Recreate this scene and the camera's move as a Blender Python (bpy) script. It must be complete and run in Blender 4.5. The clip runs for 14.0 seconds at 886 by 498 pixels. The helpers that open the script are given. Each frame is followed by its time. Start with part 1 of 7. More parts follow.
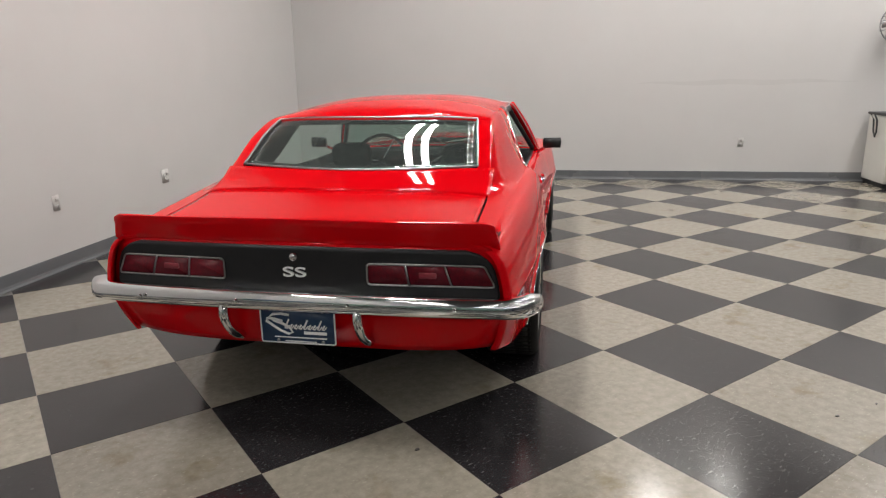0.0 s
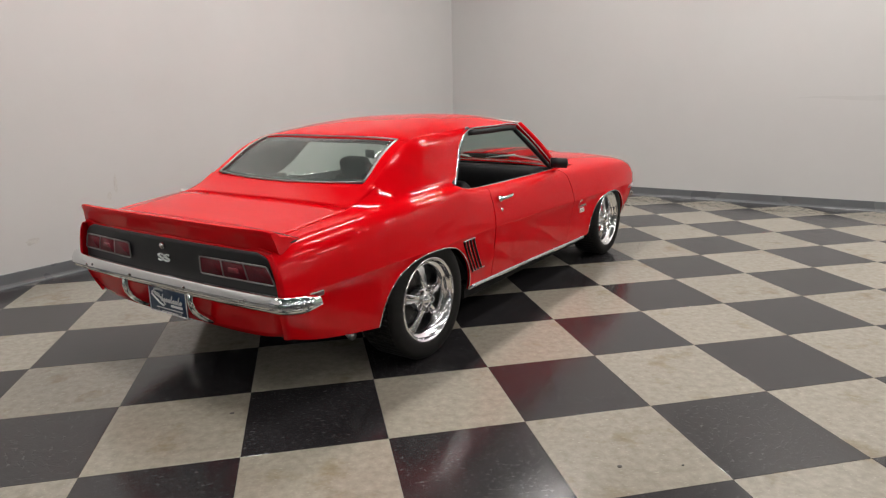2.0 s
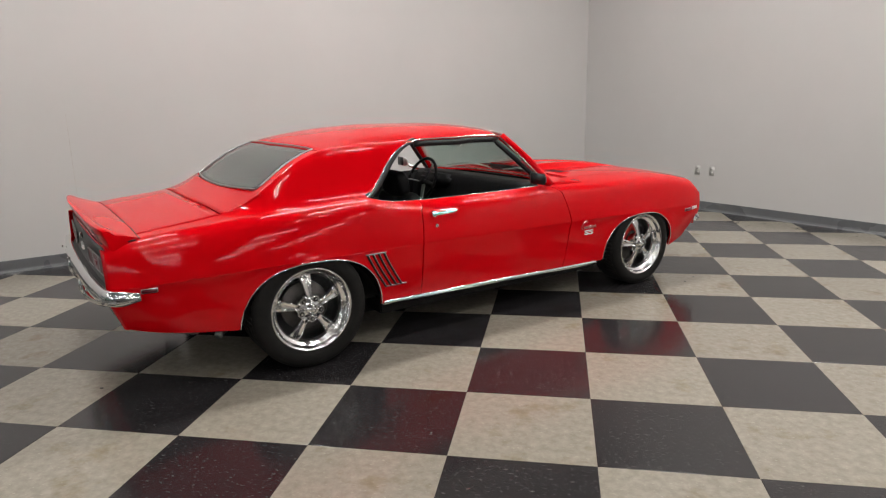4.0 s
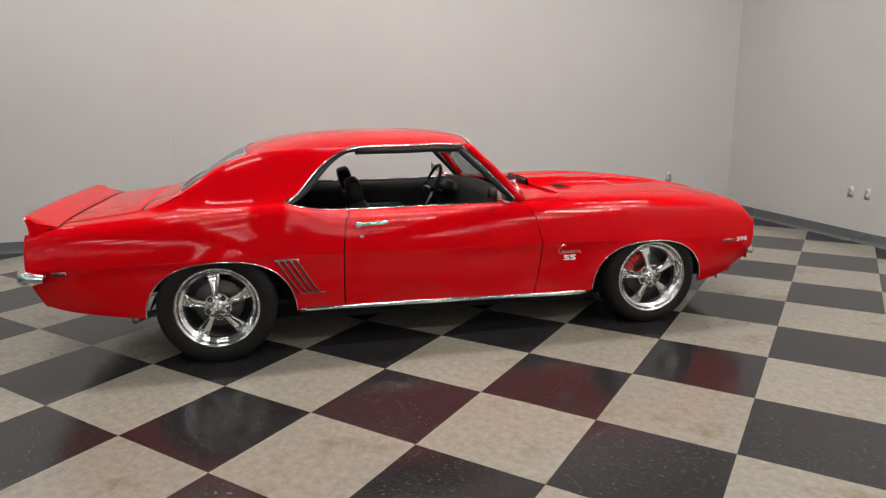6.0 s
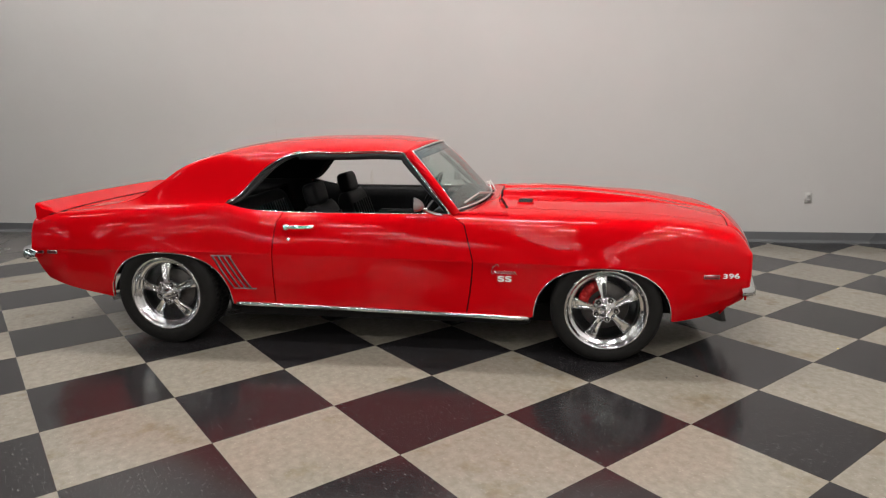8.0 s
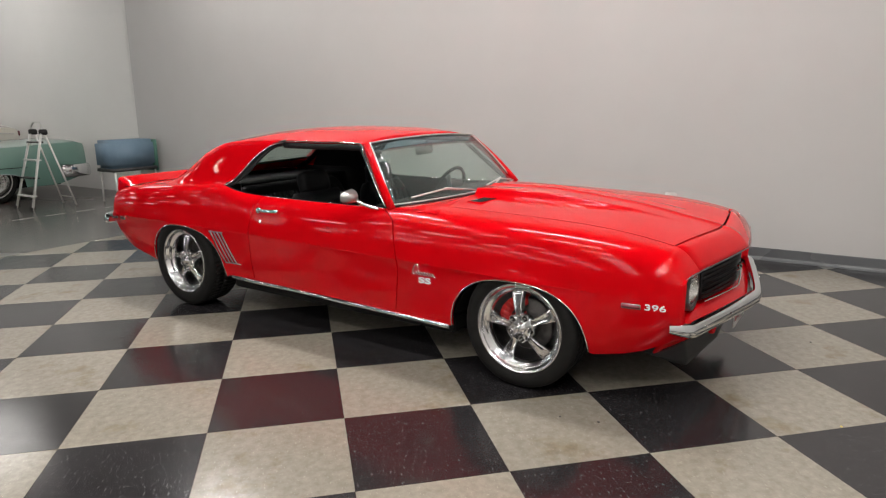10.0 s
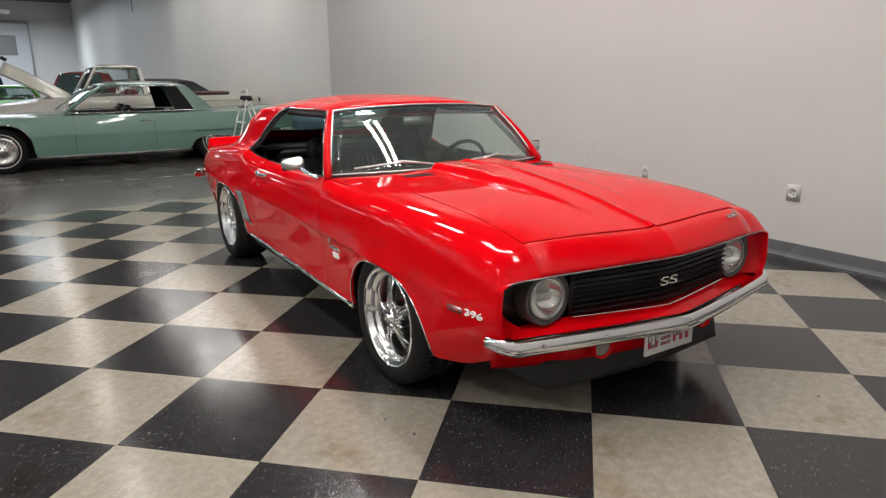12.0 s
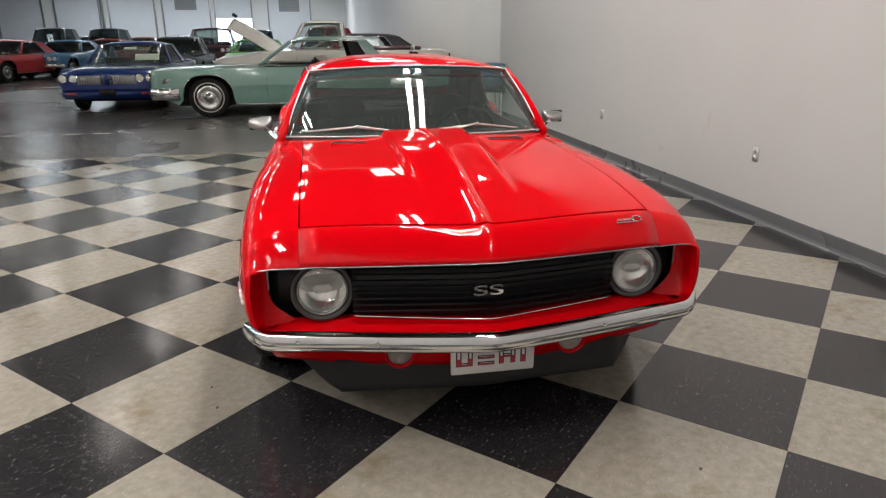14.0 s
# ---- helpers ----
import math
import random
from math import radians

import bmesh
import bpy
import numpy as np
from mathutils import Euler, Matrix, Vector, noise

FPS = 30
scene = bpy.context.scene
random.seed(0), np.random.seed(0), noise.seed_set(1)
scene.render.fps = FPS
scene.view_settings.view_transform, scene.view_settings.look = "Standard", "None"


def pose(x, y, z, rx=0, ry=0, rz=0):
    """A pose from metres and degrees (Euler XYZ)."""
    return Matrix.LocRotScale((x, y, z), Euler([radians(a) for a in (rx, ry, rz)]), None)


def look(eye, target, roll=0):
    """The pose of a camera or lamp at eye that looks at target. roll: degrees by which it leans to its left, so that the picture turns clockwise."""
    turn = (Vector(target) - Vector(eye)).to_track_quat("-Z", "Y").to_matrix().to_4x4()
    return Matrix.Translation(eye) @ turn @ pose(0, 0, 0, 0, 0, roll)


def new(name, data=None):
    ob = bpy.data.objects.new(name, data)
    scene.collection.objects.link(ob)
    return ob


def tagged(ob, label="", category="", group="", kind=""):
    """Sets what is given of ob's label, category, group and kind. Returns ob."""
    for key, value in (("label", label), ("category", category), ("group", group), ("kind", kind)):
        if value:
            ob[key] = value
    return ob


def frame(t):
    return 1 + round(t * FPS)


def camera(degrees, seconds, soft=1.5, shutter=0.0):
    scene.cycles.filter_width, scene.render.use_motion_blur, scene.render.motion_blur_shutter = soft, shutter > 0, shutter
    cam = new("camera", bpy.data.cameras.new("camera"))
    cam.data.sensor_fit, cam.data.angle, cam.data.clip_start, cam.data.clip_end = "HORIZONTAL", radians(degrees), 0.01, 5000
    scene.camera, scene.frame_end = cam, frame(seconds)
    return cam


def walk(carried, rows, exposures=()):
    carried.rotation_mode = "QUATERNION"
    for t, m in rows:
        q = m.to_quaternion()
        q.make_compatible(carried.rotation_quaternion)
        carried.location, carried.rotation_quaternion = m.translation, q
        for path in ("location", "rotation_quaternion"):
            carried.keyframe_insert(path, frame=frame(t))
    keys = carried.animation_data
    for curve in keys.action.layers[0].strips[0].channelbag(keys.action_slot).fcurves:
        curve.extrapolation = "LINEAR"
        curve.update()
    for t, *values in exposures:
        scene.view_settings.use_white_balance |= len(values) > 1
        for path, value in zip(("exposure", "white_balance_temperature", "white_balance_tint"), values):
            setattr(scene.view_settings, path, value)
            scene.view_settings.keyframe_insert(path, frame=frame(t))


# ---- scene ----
cam = camera(68.2, 14.0, soft=1.22)
PATH = [
    (0, (-2.488, -2.097, 1.377), (-1.372, -0.516, 0.872), -0.9),
    (0.5, (-2.157, -2.426, 1.386), (-1.201, -0.739, 0.899), -1.1),
    (1, (-1.79, -2.691, 1.419), (-1.018, -0.911, 0.934), -1.1),
    (1.5, (-1.348, -2.97, 1.438), (-0.805, -1.106, 0.954), -1.2),
    (2, (-0.877, -3.132, 1.437), (-0.484, -1.228, 0.967), -1.2),
    (2.5, (-0.408, -3.271, 1.447), (-0.18, -1.341, 0.977), -1.1),
    (3, (0.081, -3.239, 1.434), (0.131, -1.294, 0.969), -1.1),
    (3.2, (0.269, -3.209, 1.44), (0.254, -1.263, 0.981), -1.2),
    (5.3, (2.152, -2.51, 1.451), (1.326, -0.743, 1.007), -0.8),
    (5.5, (2.292, -2.406, 1.46), (1.421, -0.661, 1.017), -0.9),
    (6, (2.692, -2.154, 1.47), (1.675, -0.491, 1.026), -0.8),
    (6.5, (3.045, -1.821, 1.459), (1.86, -0.27, 1.023), -0.8),
    (7, (3.396, -1.525, 1.465), (2.104, -0.061, 1.029), -0.8),
    (7.5, (3.7, -1.169, 1.447), (2.252, 0.145, 1.024), -0.8),
    (8, (4.008, -0.77, 1.455), (2.44, 0.399, 1.036), -0.8),
    (8.2, (4.133, -0.597, 1.469), (2.516, 0.503, 1.048), -0.8),
    (10.3, (4.719, 1.368, 1.419), (2.79, 1.669, 0.985), -0.6),
    (10.5, (4.737, 1.554, 1.432), (2.799, 1.782, 0.993), -0.6),
    (11, (4.661, 2.04, 1.415), (2.715, 2.053, 0.953), -0.6),
    (11.5, (4.585, 2.531, 1.409), (2.652, 2.361, 0.926), -0.6),
    (12, (4.422, 2.95, 1.376), (2.526, 2.554, 0.875), -0.5),
    (12.5, (4.228, 3.348, 1.385), (2.399, 2.741, 0.849), -0.4),
    (13, (4.016, 3.725, 1.378), (2.271, 2.923, 0.819), -0.4),
    (13.5, (3.755, 4.016, 1.385), (2.084, 3.089, 0.795), -0.2),
    (14, (3.533, 4.349, 1.395), (1.95, 3.297, 0.776), -0.2),
]
walk(cam, [(t, look(eye, target, roll)) for t, eye, target, roll in PATH], exposures=((0, 0.15), (1.5, 0.15), (3.2, 0.1), (5.3, 0.05), (8.2, 0.05), (10.3, 0.1), (11.5, 0.13), (14, 0.16)))

# ---- world and exposure ----
world = bpy.data.worlds.new("hall_air")
scene.world = world
world.use_nodes = True
world.node_tree.nodes["Background"].inputs[0].default_value = (0.75, 0.8, 0.9, 1)
world.node_tree.nodes["Background"].inputs[1].default_value = 0.05


# ---- materials ----
def material(name, colour, rough=0.5, metal=0.0, coat=0.0, mix=None, scale=8.0, spread=0.0, bump=0.0, bump_scale=60.0,
             rough_spread=0.0, spec=0.5, transmission=0.0, ior=1.5, random_tone=0.0):
    """Principled surface with colour mottling, roughness wear and fine relief at real-world size."""
    m = bpy.data.materials.new(name)
    m.use_nodes = True
    nt = m.node_tree
    p = nt.nodes["Principled BSDF"]
    p.inputs["Base Color"].default_value = colour
    p.inputs["Roughness"].default_value = rough
    p.inputs["Metallic"].default_value = metal
    p.inputs["Coat Weight"].default_value = coat
    p.inputs["Coat Roughness"].default_value = 0.05
    p.inputs["Specular IOR Level"].default_value = spec
    p.inputs["Transmission Weight"].default_value = transmission
    p.inputs["IOR"].default_value = ior
    co = nt.nodes.new("ShaderNodeTexCoord")
    if mix is not None:
        tex = nt.nodes.new("ShaderNodeTexNoise")
        tex.inputs["Scale"].default_value = scale
        tex.inputs["Detail"].default_value = 6
        tex.inputs["Roughness"].default_value = 0.65
        nt.links.new(co.outputs["Object"], tex.inputs["Vector"])
        ramp = nt.nodes.new("ShaderNodeValToRGB")
        ramp.color_ramp.elements[0].position = 0.5 - spread
        ramp.color_ramp.elements[1].position = 0.5 + spread
        ramp.color_ramp.elements[0].color = colour
        ramp.color_ramp.elements[1].color = mix
        nt.links.new(tex.outputs["Fac"], ramp.inputs["Fac"])
        out = ramp.outputs["Color"]
        if random_tone:
            info = nt.nodes.new("ShaderNodeObjectInfo")
            hsv = nt.nodes.new("ShaderNodeHueSaturation")
            scale_v = nt.nodes.new("ShaderNodeMapRange")
            scale_v.inputs["To Min"].default_value = 1 - random_tone
            scale_v.inputs["To Max"].default_value = 1 + random_tone
            nt.links.new(info.outputs["Random"], scale_v.inputs["Value"])
            nt.links.new(scale_v.outputs["Result"], hsv.inputs["Value"])
            nt.links.new(out, hsv.inputs["Color"])
            out = hsv.outputs["Color"]
        nt.links.new(out, p.inputs["Base Color"])
    if rough_spread:
        tex = nt.nodes.new("ShaderNodeTexNoise")
        tex.inputs["Scale"].default_value = scale * 0.35
        tex.inputs["Detail"].default_value = 4
        nt.links.new(co.outputs["Object"], tex.inputs["Vector"])
        rng = nt.nodes.new("ShaderNodeMapRange")
        rng.inputs["From Min"].default_value = 0.3
        rng.inputs["From Max"].default_value = 0.7
        rng.inputs["To Min"].default_value = max(0.02, rough - rough_spread)
        rng.inputs["To Max"].default_value = rough + rough_spread
        nt.links.new(tex.outputs["Fac"], rng.inputs["Value"])
        nt.links.new(rng.outputs["Result"], p.inputs["Roughness"])
    if bump:
        tex = nt.nodes.new("ShaderNodeTexNoise")
        tex.inputs["Scale"].default_value = bump_scale
        tex.inputs["Detail"].default_value = 5
        nt.links.new(co.outputs["Object"], tex.inputs["Vector"])
        b = nt.nodes.new("ShaderNodeBump")
        b.inputs["Strength"].default_value = bump
        b.inputs["Distance"].default_value = 0.01
        nt.links.new(tex.outputs["Fac"], b.inputs["Height"])
        nt.links.new(b.outputs["Normal"], p.inputs["Normal"])
    return m


def tile_material(name, base, vein, fleck, fleck_amount, tone):
    """Vinyl composition tile: streaked base, small flecks, scuffed polish."""
    m = material(name, base, rough=0.175, spec=0.52, mix=vein, scale=24.0, spread=0.2, rough_spread=0.03, bump=0.012, bump_scale=7.0, random_tone=tone)
    nt = m.node_tree
    p = nt.nodes["Principled BSDF"]
    old = p.inputs["Base Color"].links[0].from_socket
    co = nt.nodes.new("ShaderNodeNewGeometry")
    turn = nt.nodes.new("ShaderNodeMapping")
    turn.inputs["Scale"].default_value = (1.0, 2.6, 1.0)
    nt.links.new(co.outputs["Position"], turn.inputs["Vector"])
    tex = nt.nodes.new("ShaderNodeTexNoise")
    tex.inputs["Scale"].default_value = 46.0
    tex.inputs["Detail"].default_value = 3
    nt.links.new(turn.outputs["Vector"], tex.inputs["Vector"])
    ramp = nt.nodes.new("ShaderNodeValToRGB")
    ramp.color_ramp.elements[0].position = 0.635
    ramp.color_ramp.elements[1].position = 0.69
    ramp.color_ramp.elements[0].color = (0, 0, 0, 1)
    ramp.color_ramp.elements[1].color = (fleck_amount,) * 3 + (1,)
    nt.links.new(tex.outputs["Fac"], ramp.inputs["Fac"])
    mixer = nt.nodes.new("ShaderNodeMix")
    mixer.data_type = "RGBA"
    nt.links.new(ramp.outputs["Color"], mixer.inputs["Factor"])
    nt.links.new(old, mixer.inputs[6])
    mixer.inputs[7].default_value = fleck
    # worn, yellowed patches a hand wide
    worn = nt.nodes.new("ShaderNodeTexNoise")
    worn.inputs["Scale"].default_value = 3.1
    worn.inputs["Detail"].default_value = 5
    worn.inputs["Roughness"].default_value = 0.62
    nt.links.new(co.outputs["Position"], worn.inputs["Vector"])
    patch = nt.nodes.new("ShaderNodeValToRGB")
    patch.color_ramp.elements[0].position = 0.57
    patch.color_ramp.elements[1].position = 0.74
    patch.color_ramp.elements[0].color = (1, 1, 1, 1)
    patch.color_ramp.elements[1].color = (0.72, 0.63, 0.47, 1)
    nt.links.new(worn.outputs["Fac"], patch.inputs["Fac"])
    stain = nt.nodes.new("ShaderNodeMix")
    stain.data_type = "RGBA"
    stain.blend_type = "MULTIPLY"
    stain.inputs["Factor"].default_value = 1.0
    nt.links.new(mixer.outputs[2], stain.inputs[6])
    nt.links.new(patch.outputs["Color"], stain.inputs[7])
    nt.links.new(stain.outputs[2], p.inputs["Base Color"])
    return m


def glass_material(name, tint, haze=0.03):
    m = bpy.data.materials.new(name)
    m.use_nodes = True
    nt = m.node_tree
    nt.nodes.remove(nt.nodes["Principled BSDF"])
    clear = nt.nodes.new("ShaderNodeBsdfTransparent")
    clear.inputs[0].default_value = tint
    gloss = nt.nodes.new("ShaderNodeBsdfGlossy")
    gloss.inputs["Roughness"].default_value = 0.01
    facing = nt.nodes.new("ShaderNodeLayerWeight")
    facing.inputs["Blend"].default_value = 0.5
    power = nt.nodes.new("ShaderNodeMath")
    power.operation = "POWER"
    power.inputs[1].default_value = 4.0
    nt.links.new(facing.outputs["Facing"], power.inputs[0])
    fres = nt.nodes.new("ShaderNodeMath")
    fres.operation = "MULTIPLY_ADD"
    fres.inputs[1].default_value = 0.8
    fres.inputs[2].default_value = 0.06
    nt.links.new(power.outputs[0], fres.inputs[0])
    # pale layer: slight dust, and grey reflections painted into the pane
    haze_layer = nt.nodes.new("ShaderNodeBsdfDiffuse")
    haze_layer.inputs[0].default_value = (0.6, 0.66, 0.64, 1)
    hazed = nt.nodes.new("ShaderNodeMixShader")
    hazed.inputs[0].default_value = haze
    nt.links.new(clear.outputs[0], hazed.inputs[1])
    nt.links.new(haze_layer.outputs[0], hazed.inputs[2])
    mixer = nt.nodes.new("ShaderNodeMixShader")
    nt.links.new(fres.outputs[0], mixer.inputs[0])
    nt.links.new(hazed.outputs[0], mixer.inputs[1])
    nt.links.new(gloss.outputs[0], mixer.inputs[2])
    nt.links.new(mixer.outputs[0], nt.nodes["Material Output"].inputs[0])
    return m


def glow_material(name, colour, strength):
    m = bpy.data.materials.new(name)
    m.use_nodes = True
    p = m.node_tree.nodes["Principled BSDF"]
    p.inputs["Emission Color"].default_value = colour
    p.inputs["Emission Strength"].default_value = strength
    return m


RED = material("red_paint", (0.53, 0.0010, 0.0042, 1), rough=0.5, coat=0.75, spec=0.0, mix=(0.57, 0.0013, 0.005, 1), scale=3.0, spread=0.3)
RED.node_tree.nodes["Principled BSDF"].inputs["Coat IOR"].default_value = 1.36
RED.node_tree.nodes["Principled BSDF"].inputs["Coat Roughness"].default_value = 0.03
BLACK_SATIN = material("black_satin_paint", (0.008, 0.008, 0.0095, 1), rough=0.4, spec=0.35, mix=(0.013, 0.013, 0.014, 1), scale=30, spread=0.3)
BLACK_PLASTIC = material("black_air_dam_plastic", (0.016, 0.016, 0.017, 1), rough=0.5, spec=0.3, mix=(0.024, 0.024, 0.024, 1), scale=20, spread=0.3, bump=0.05, bump_scale=200)
UNDER = material("underbody_black", (0.005, 0.005, 0.005, 1), rough=0.8, spec=0.2, mix=(0.01, 0.009, 0.008, 1), scale=12, spread=0.3)
CHROME = material("chrome", (0.78, 0.78, 0.78, 1), rough=0.07, metal=1.0, rough_spread=0.03, mix=(0.72, 0.72, 0.73, 1), scale=6, spread=0.3)
POLISHED = material("polished_aluminium", (0.8, 0.8, 0.8, 1), rough=0.12, metal=1.0, rough_spread=0.05, mix=(0.7, 0.7, 0.71, 1), scale=14, spread=0.3)
STEEL = material("brushed_steel", (0.4, 0.4, 0.4, 1), rough=0.35, metal=1.0, mix=(0.3, 0.3, 0.3, 1), scale=40, spread=0.3)
IRON = material("brake_iron", (0.12, 0.115, 0.11, 1), rough=0.5, metal=0.8, mix=(0.08, 0.075, 0.07, 1), scale=30, spread=0.3)
MIRROR_SHELL = material("satin_mirror_shell", (0.44, 0.44, 0.43, 1), rough=0.3, metal=0.85, mix=(0.36, 0.36, 0.35, 1), scale=20, spread=0.3)
WIPER = material("satin_wiper_metal", (0.6, 0.6, 0.58, 1), rough=0.35, metal=0.4, mix=(0.5, 0.5, 0.48, 1), scale=20, spread=0.3)
RUBBER = material("tyre_rubber", (0.010, 0.010, 0.010, 1), rough=0.65, spec=0.12, mix=(0.016, 0.015, 0.014, 1), scale=18, spread=0.3, bump=0.08, bump_scale=120)
VINYL = material("black_vinyl", (0.005, 0.005, 0.0055, 1), rough=0.5, spec=0.12, mix=(0.009, 0.009, 0.0095, 1), scale=25, spread=0.3, bump=0.12, bump_scale=150)
CARPET = material("black_carpet", (0.01, 0.01, 0.01, 1), rough=0.95, mix=(0.02, 0.02, 0.02, 1), scale=160, spread=0.3, bump=0.4, bump_scale=300)
LENS_RED = material("red_lens", (0.13, 0.002, 0.009, 1), rough=0.35, coat=0.0, spec=0.25, mix=(0.07, 0.002, 0.008, 1), scale=60, spread=0.15, bump=0.1, bump_scale=260)
LENS_CLEAR = material("clear_ribbed_lens", (0.75, 0.76, 0.74, 1), rough=0.12, coat=0.5, mix=(0.5, 0.5, 0.47, 1), scale=24, spread=0.2, bump=0.5, bump_scale=60)
LENS_SMOKE = material("reverse_lamp_lens", (0.26, 0.03, 0.045, 1), rough=0.3, coat=0.1, mix=(0.2, 0.02, 0.03, 1), scale=60, spread=0.3)
WHITE_PAINT = material("white_lettering", (0.8, 0.8, 0.8, 1), rough=0.4)
CALIPER = material("red_caliper", (0.5, 0.01, 0.01, 1), rough=0.35, coat=0.4)
BLUE_PLATE = material("navy_plate", (0.004, 0.03, 0.085, 1), rough=0.35, coat=0.15, mix=(0.005, 0.038, 0.105, 1), scale=20, spread=0.3)
WHITE_PLATE = material("white_plate", (0.74, 0.74, 0.74, 1), rough=0.35, coat=0.3, mix=(0.68, 0.68, 0.68, 1), scale=20, spread=0.3)
PLATE_RED = material("plate_red_print", (0.45, 0.03, 0.05, 1), rough=0.4)
GLASS = glass_material("tinted_glass", (0.76, 0.84, 0.81, 1))
GLASS_DARK = glass_material("shade_band_glass", (0.55, 0.68, 0.72, 1))
WALL_GREY = material("grey_wall_paint", (0.47, 0.46, 0.45, 1), rough=0.5, mix=(0.51, 0.5, 0.49, 1), scale=0.9, spread=0.3, bump=0.03, bump_scale=90)
WALL_WHITE = material("white_wall_paint", (0.7, 0.69, 0.67, 1), rough=0.5, mix=(0.74, 0.73, 0.71, 1), scale=0.8, spread=0.3, bump=0.03, bump_scale=90)
# darker than the white walls only to dim reflections in the car's side
WALL_DIM = material("dimmed_closing_wall", (0.13, 0.13, 0.13, 1), rough=0.6, mix=(0.16, 0.16, 0.16, 1), scale=0.8, spread=0.3, bump=0.03, bump_scale=90)
BASE_VINYL = material("grey_cove_base", (0.1, 0.105, 0.11, 1), rough=0.3, mix=(0.13, 0.135, 0.14, 1), scale=3, spread=0.3, rough_spread=0.1)
TILE_DARK = tile_material("charcoal_vinyl_tile", (0.014, 0.013, 0.0145, 1), (0.029, 0.027, 0.0285, 1), (0.2, 0.195, 0.19, 1), 0.42, 0.16)
TILE_LIGHT = tile_material("beige_grey_vinyl_tile", (0.215, 0.193, 0.154, 1), (0.30, 0.275, 0.228, 1), (0.40, 0.37, 0.315, 1), 0.55, 0.08)
CONCRETE = material("sealed_grey_concrete", (0.08, 0.075, 0.07, 1), rough=0.28, mix=(0.115, 0.108, 0.1, 1), scale=0.7, spread=0.35, rough_spread=0.08, bump=0.02, bump_scale=3)
JOINT_WHITE = material("worn_white_line", (0.7, 0.7, 0.66, 1), rough=0.5, mix=(0.4, 0.4, 0.37, 1), scale=14, spread=0.1)
CEILING_MAT = material("ceiling_dark", (0.05, 0.05, 0.052, 1), rough=0.8, mix=(0.07, 0.07, 0.07, 1), scale=0.5, spread=0.3)
WHITE_PLASTIC = material("white_plastic", (0.7, 0.69, 0.66, 1), rough=0.35, mix=(0.66, 0.65, 0.62, 1), scale=20, spread=0.3)
OUTLET_WHITE = material("aged_white_plastic", (0.48, 0.47, 0.45, 1), rough=0.5, mix=(0.45, 0.44, 0.42, 1), scale=20, spread=0.3)
DOOR_WHITE = material("white_overhead_door", (0.66, 0.67, 0.7, 1), rough=0.5, mix=(0.72, 0.73, 0.75, 1), scale=2, spread=0.3)


# ---- mesh helpers ----
def link_mesh(name, bm, mat, parent=None, label="", smooth=True):
    bmesh.ops.recalc_face_normals(bm, faces=bm.faces)
    me = bpy.data.meshes.new(name)
    bm.to_mesh(me)
    bm.free()
    if smooth:
        me.shade_smooth()
    for mt in (mat if isinstance(mat, (list, tuple)) else [mat]):
        me.materials.append(mt)
    ob = new(name, me)
    if parent is not None:
        ob.parent = parent
    if label:
        ob["label"] = label
    return ob


def part(name, bm, mat, parent, label="", smooth=True):
    return link_mesh(name, bm, mat, parent, label, smooth)


def sharpen(ob, degrees=35):
    """Smooth shading that keeps edges sharper than the angle."""
    ob.data.set_sharp_from_angle(angle=radians(degrees))
    return ob


def box(bm, x0, x1, y0, y1, z0, z1, bevel=0.0, m=None):
    made = bmesh.ops.create_cube(bm, size=1.0)
    vs = made["verts"]
    for v in vs:
        v.co = Vector((x0 + (v.co.x + 0.5) * (x1 - x0), y0 + (v.co.y + 0.5) * (y1 - y0), z0 + (v.co.z + 0.5) * (z1 - z0)))
    if bevel:
        es = list({e for v in vs for e in v.link_edges})
        made = bmesh.ops.bevel(bm, geom=es, offset=bevel, segments=2, affect="EDGES", clamp_overlap=True)
        vs = list({v for f in made["faces"] for v in f.verts} | {v for v in vs if v.is_valid})
    if m is not None:
        for v in vs:
            v.co = m @ v.co
    return vs


def boxed(*args, bevel=0.0, m=None):
    bm = bmesh.new()
    box(bm, *args, bevel=bevel, m=m)
    return bm


def tube(bm, pts, radius, sides=8, closed=False, flat=None):
    """A bar swept along points; flat=(a, b) gives an oval or strip of half-sizes a (sideways) and b (upwards)."""
    pts = [Vector(p) for p in pts]
    rings = []
    n = len(pts)
    for k, p in enumerate(pts):
        a = pts[(k - 1) % n] if closed or k else p
        b = pts[(k + 1) % n] if closed or k < n - 1 else p
        d = (b - a).normalized()
        up = Vector((0, 0, 1)) if abs(d.z) < 0.9 else Vector((1, 0, 0))
        s = d.cross(up).normalized()
        w = s.cross(d).normalized()
        ra, rb = flat if flat else (radius, radius)
        rings.append([bm.verts.new(p + s * ra * math.cos(2 * math.pi * i / sides) + w * rb * math.sin(2 * math.pi * i / sides)) for i in range(sides)])
    for k in range(n if closed else n - 1):
        r, q = rings[k], rings[(k + 1) % n]
        for i in range(sides):
            bm.faces.new((r[i], r[(i + 1) % sides], q[(i + 1) % sides], q[i]))
    if not closed:
        bm.faces.new(rings[0][::-1])
        bm.faces.new(rings[-1])


def swept(*args, **kw):
    bm = bmesh.new()
    tube(bm, *args, **kw)
    return bm


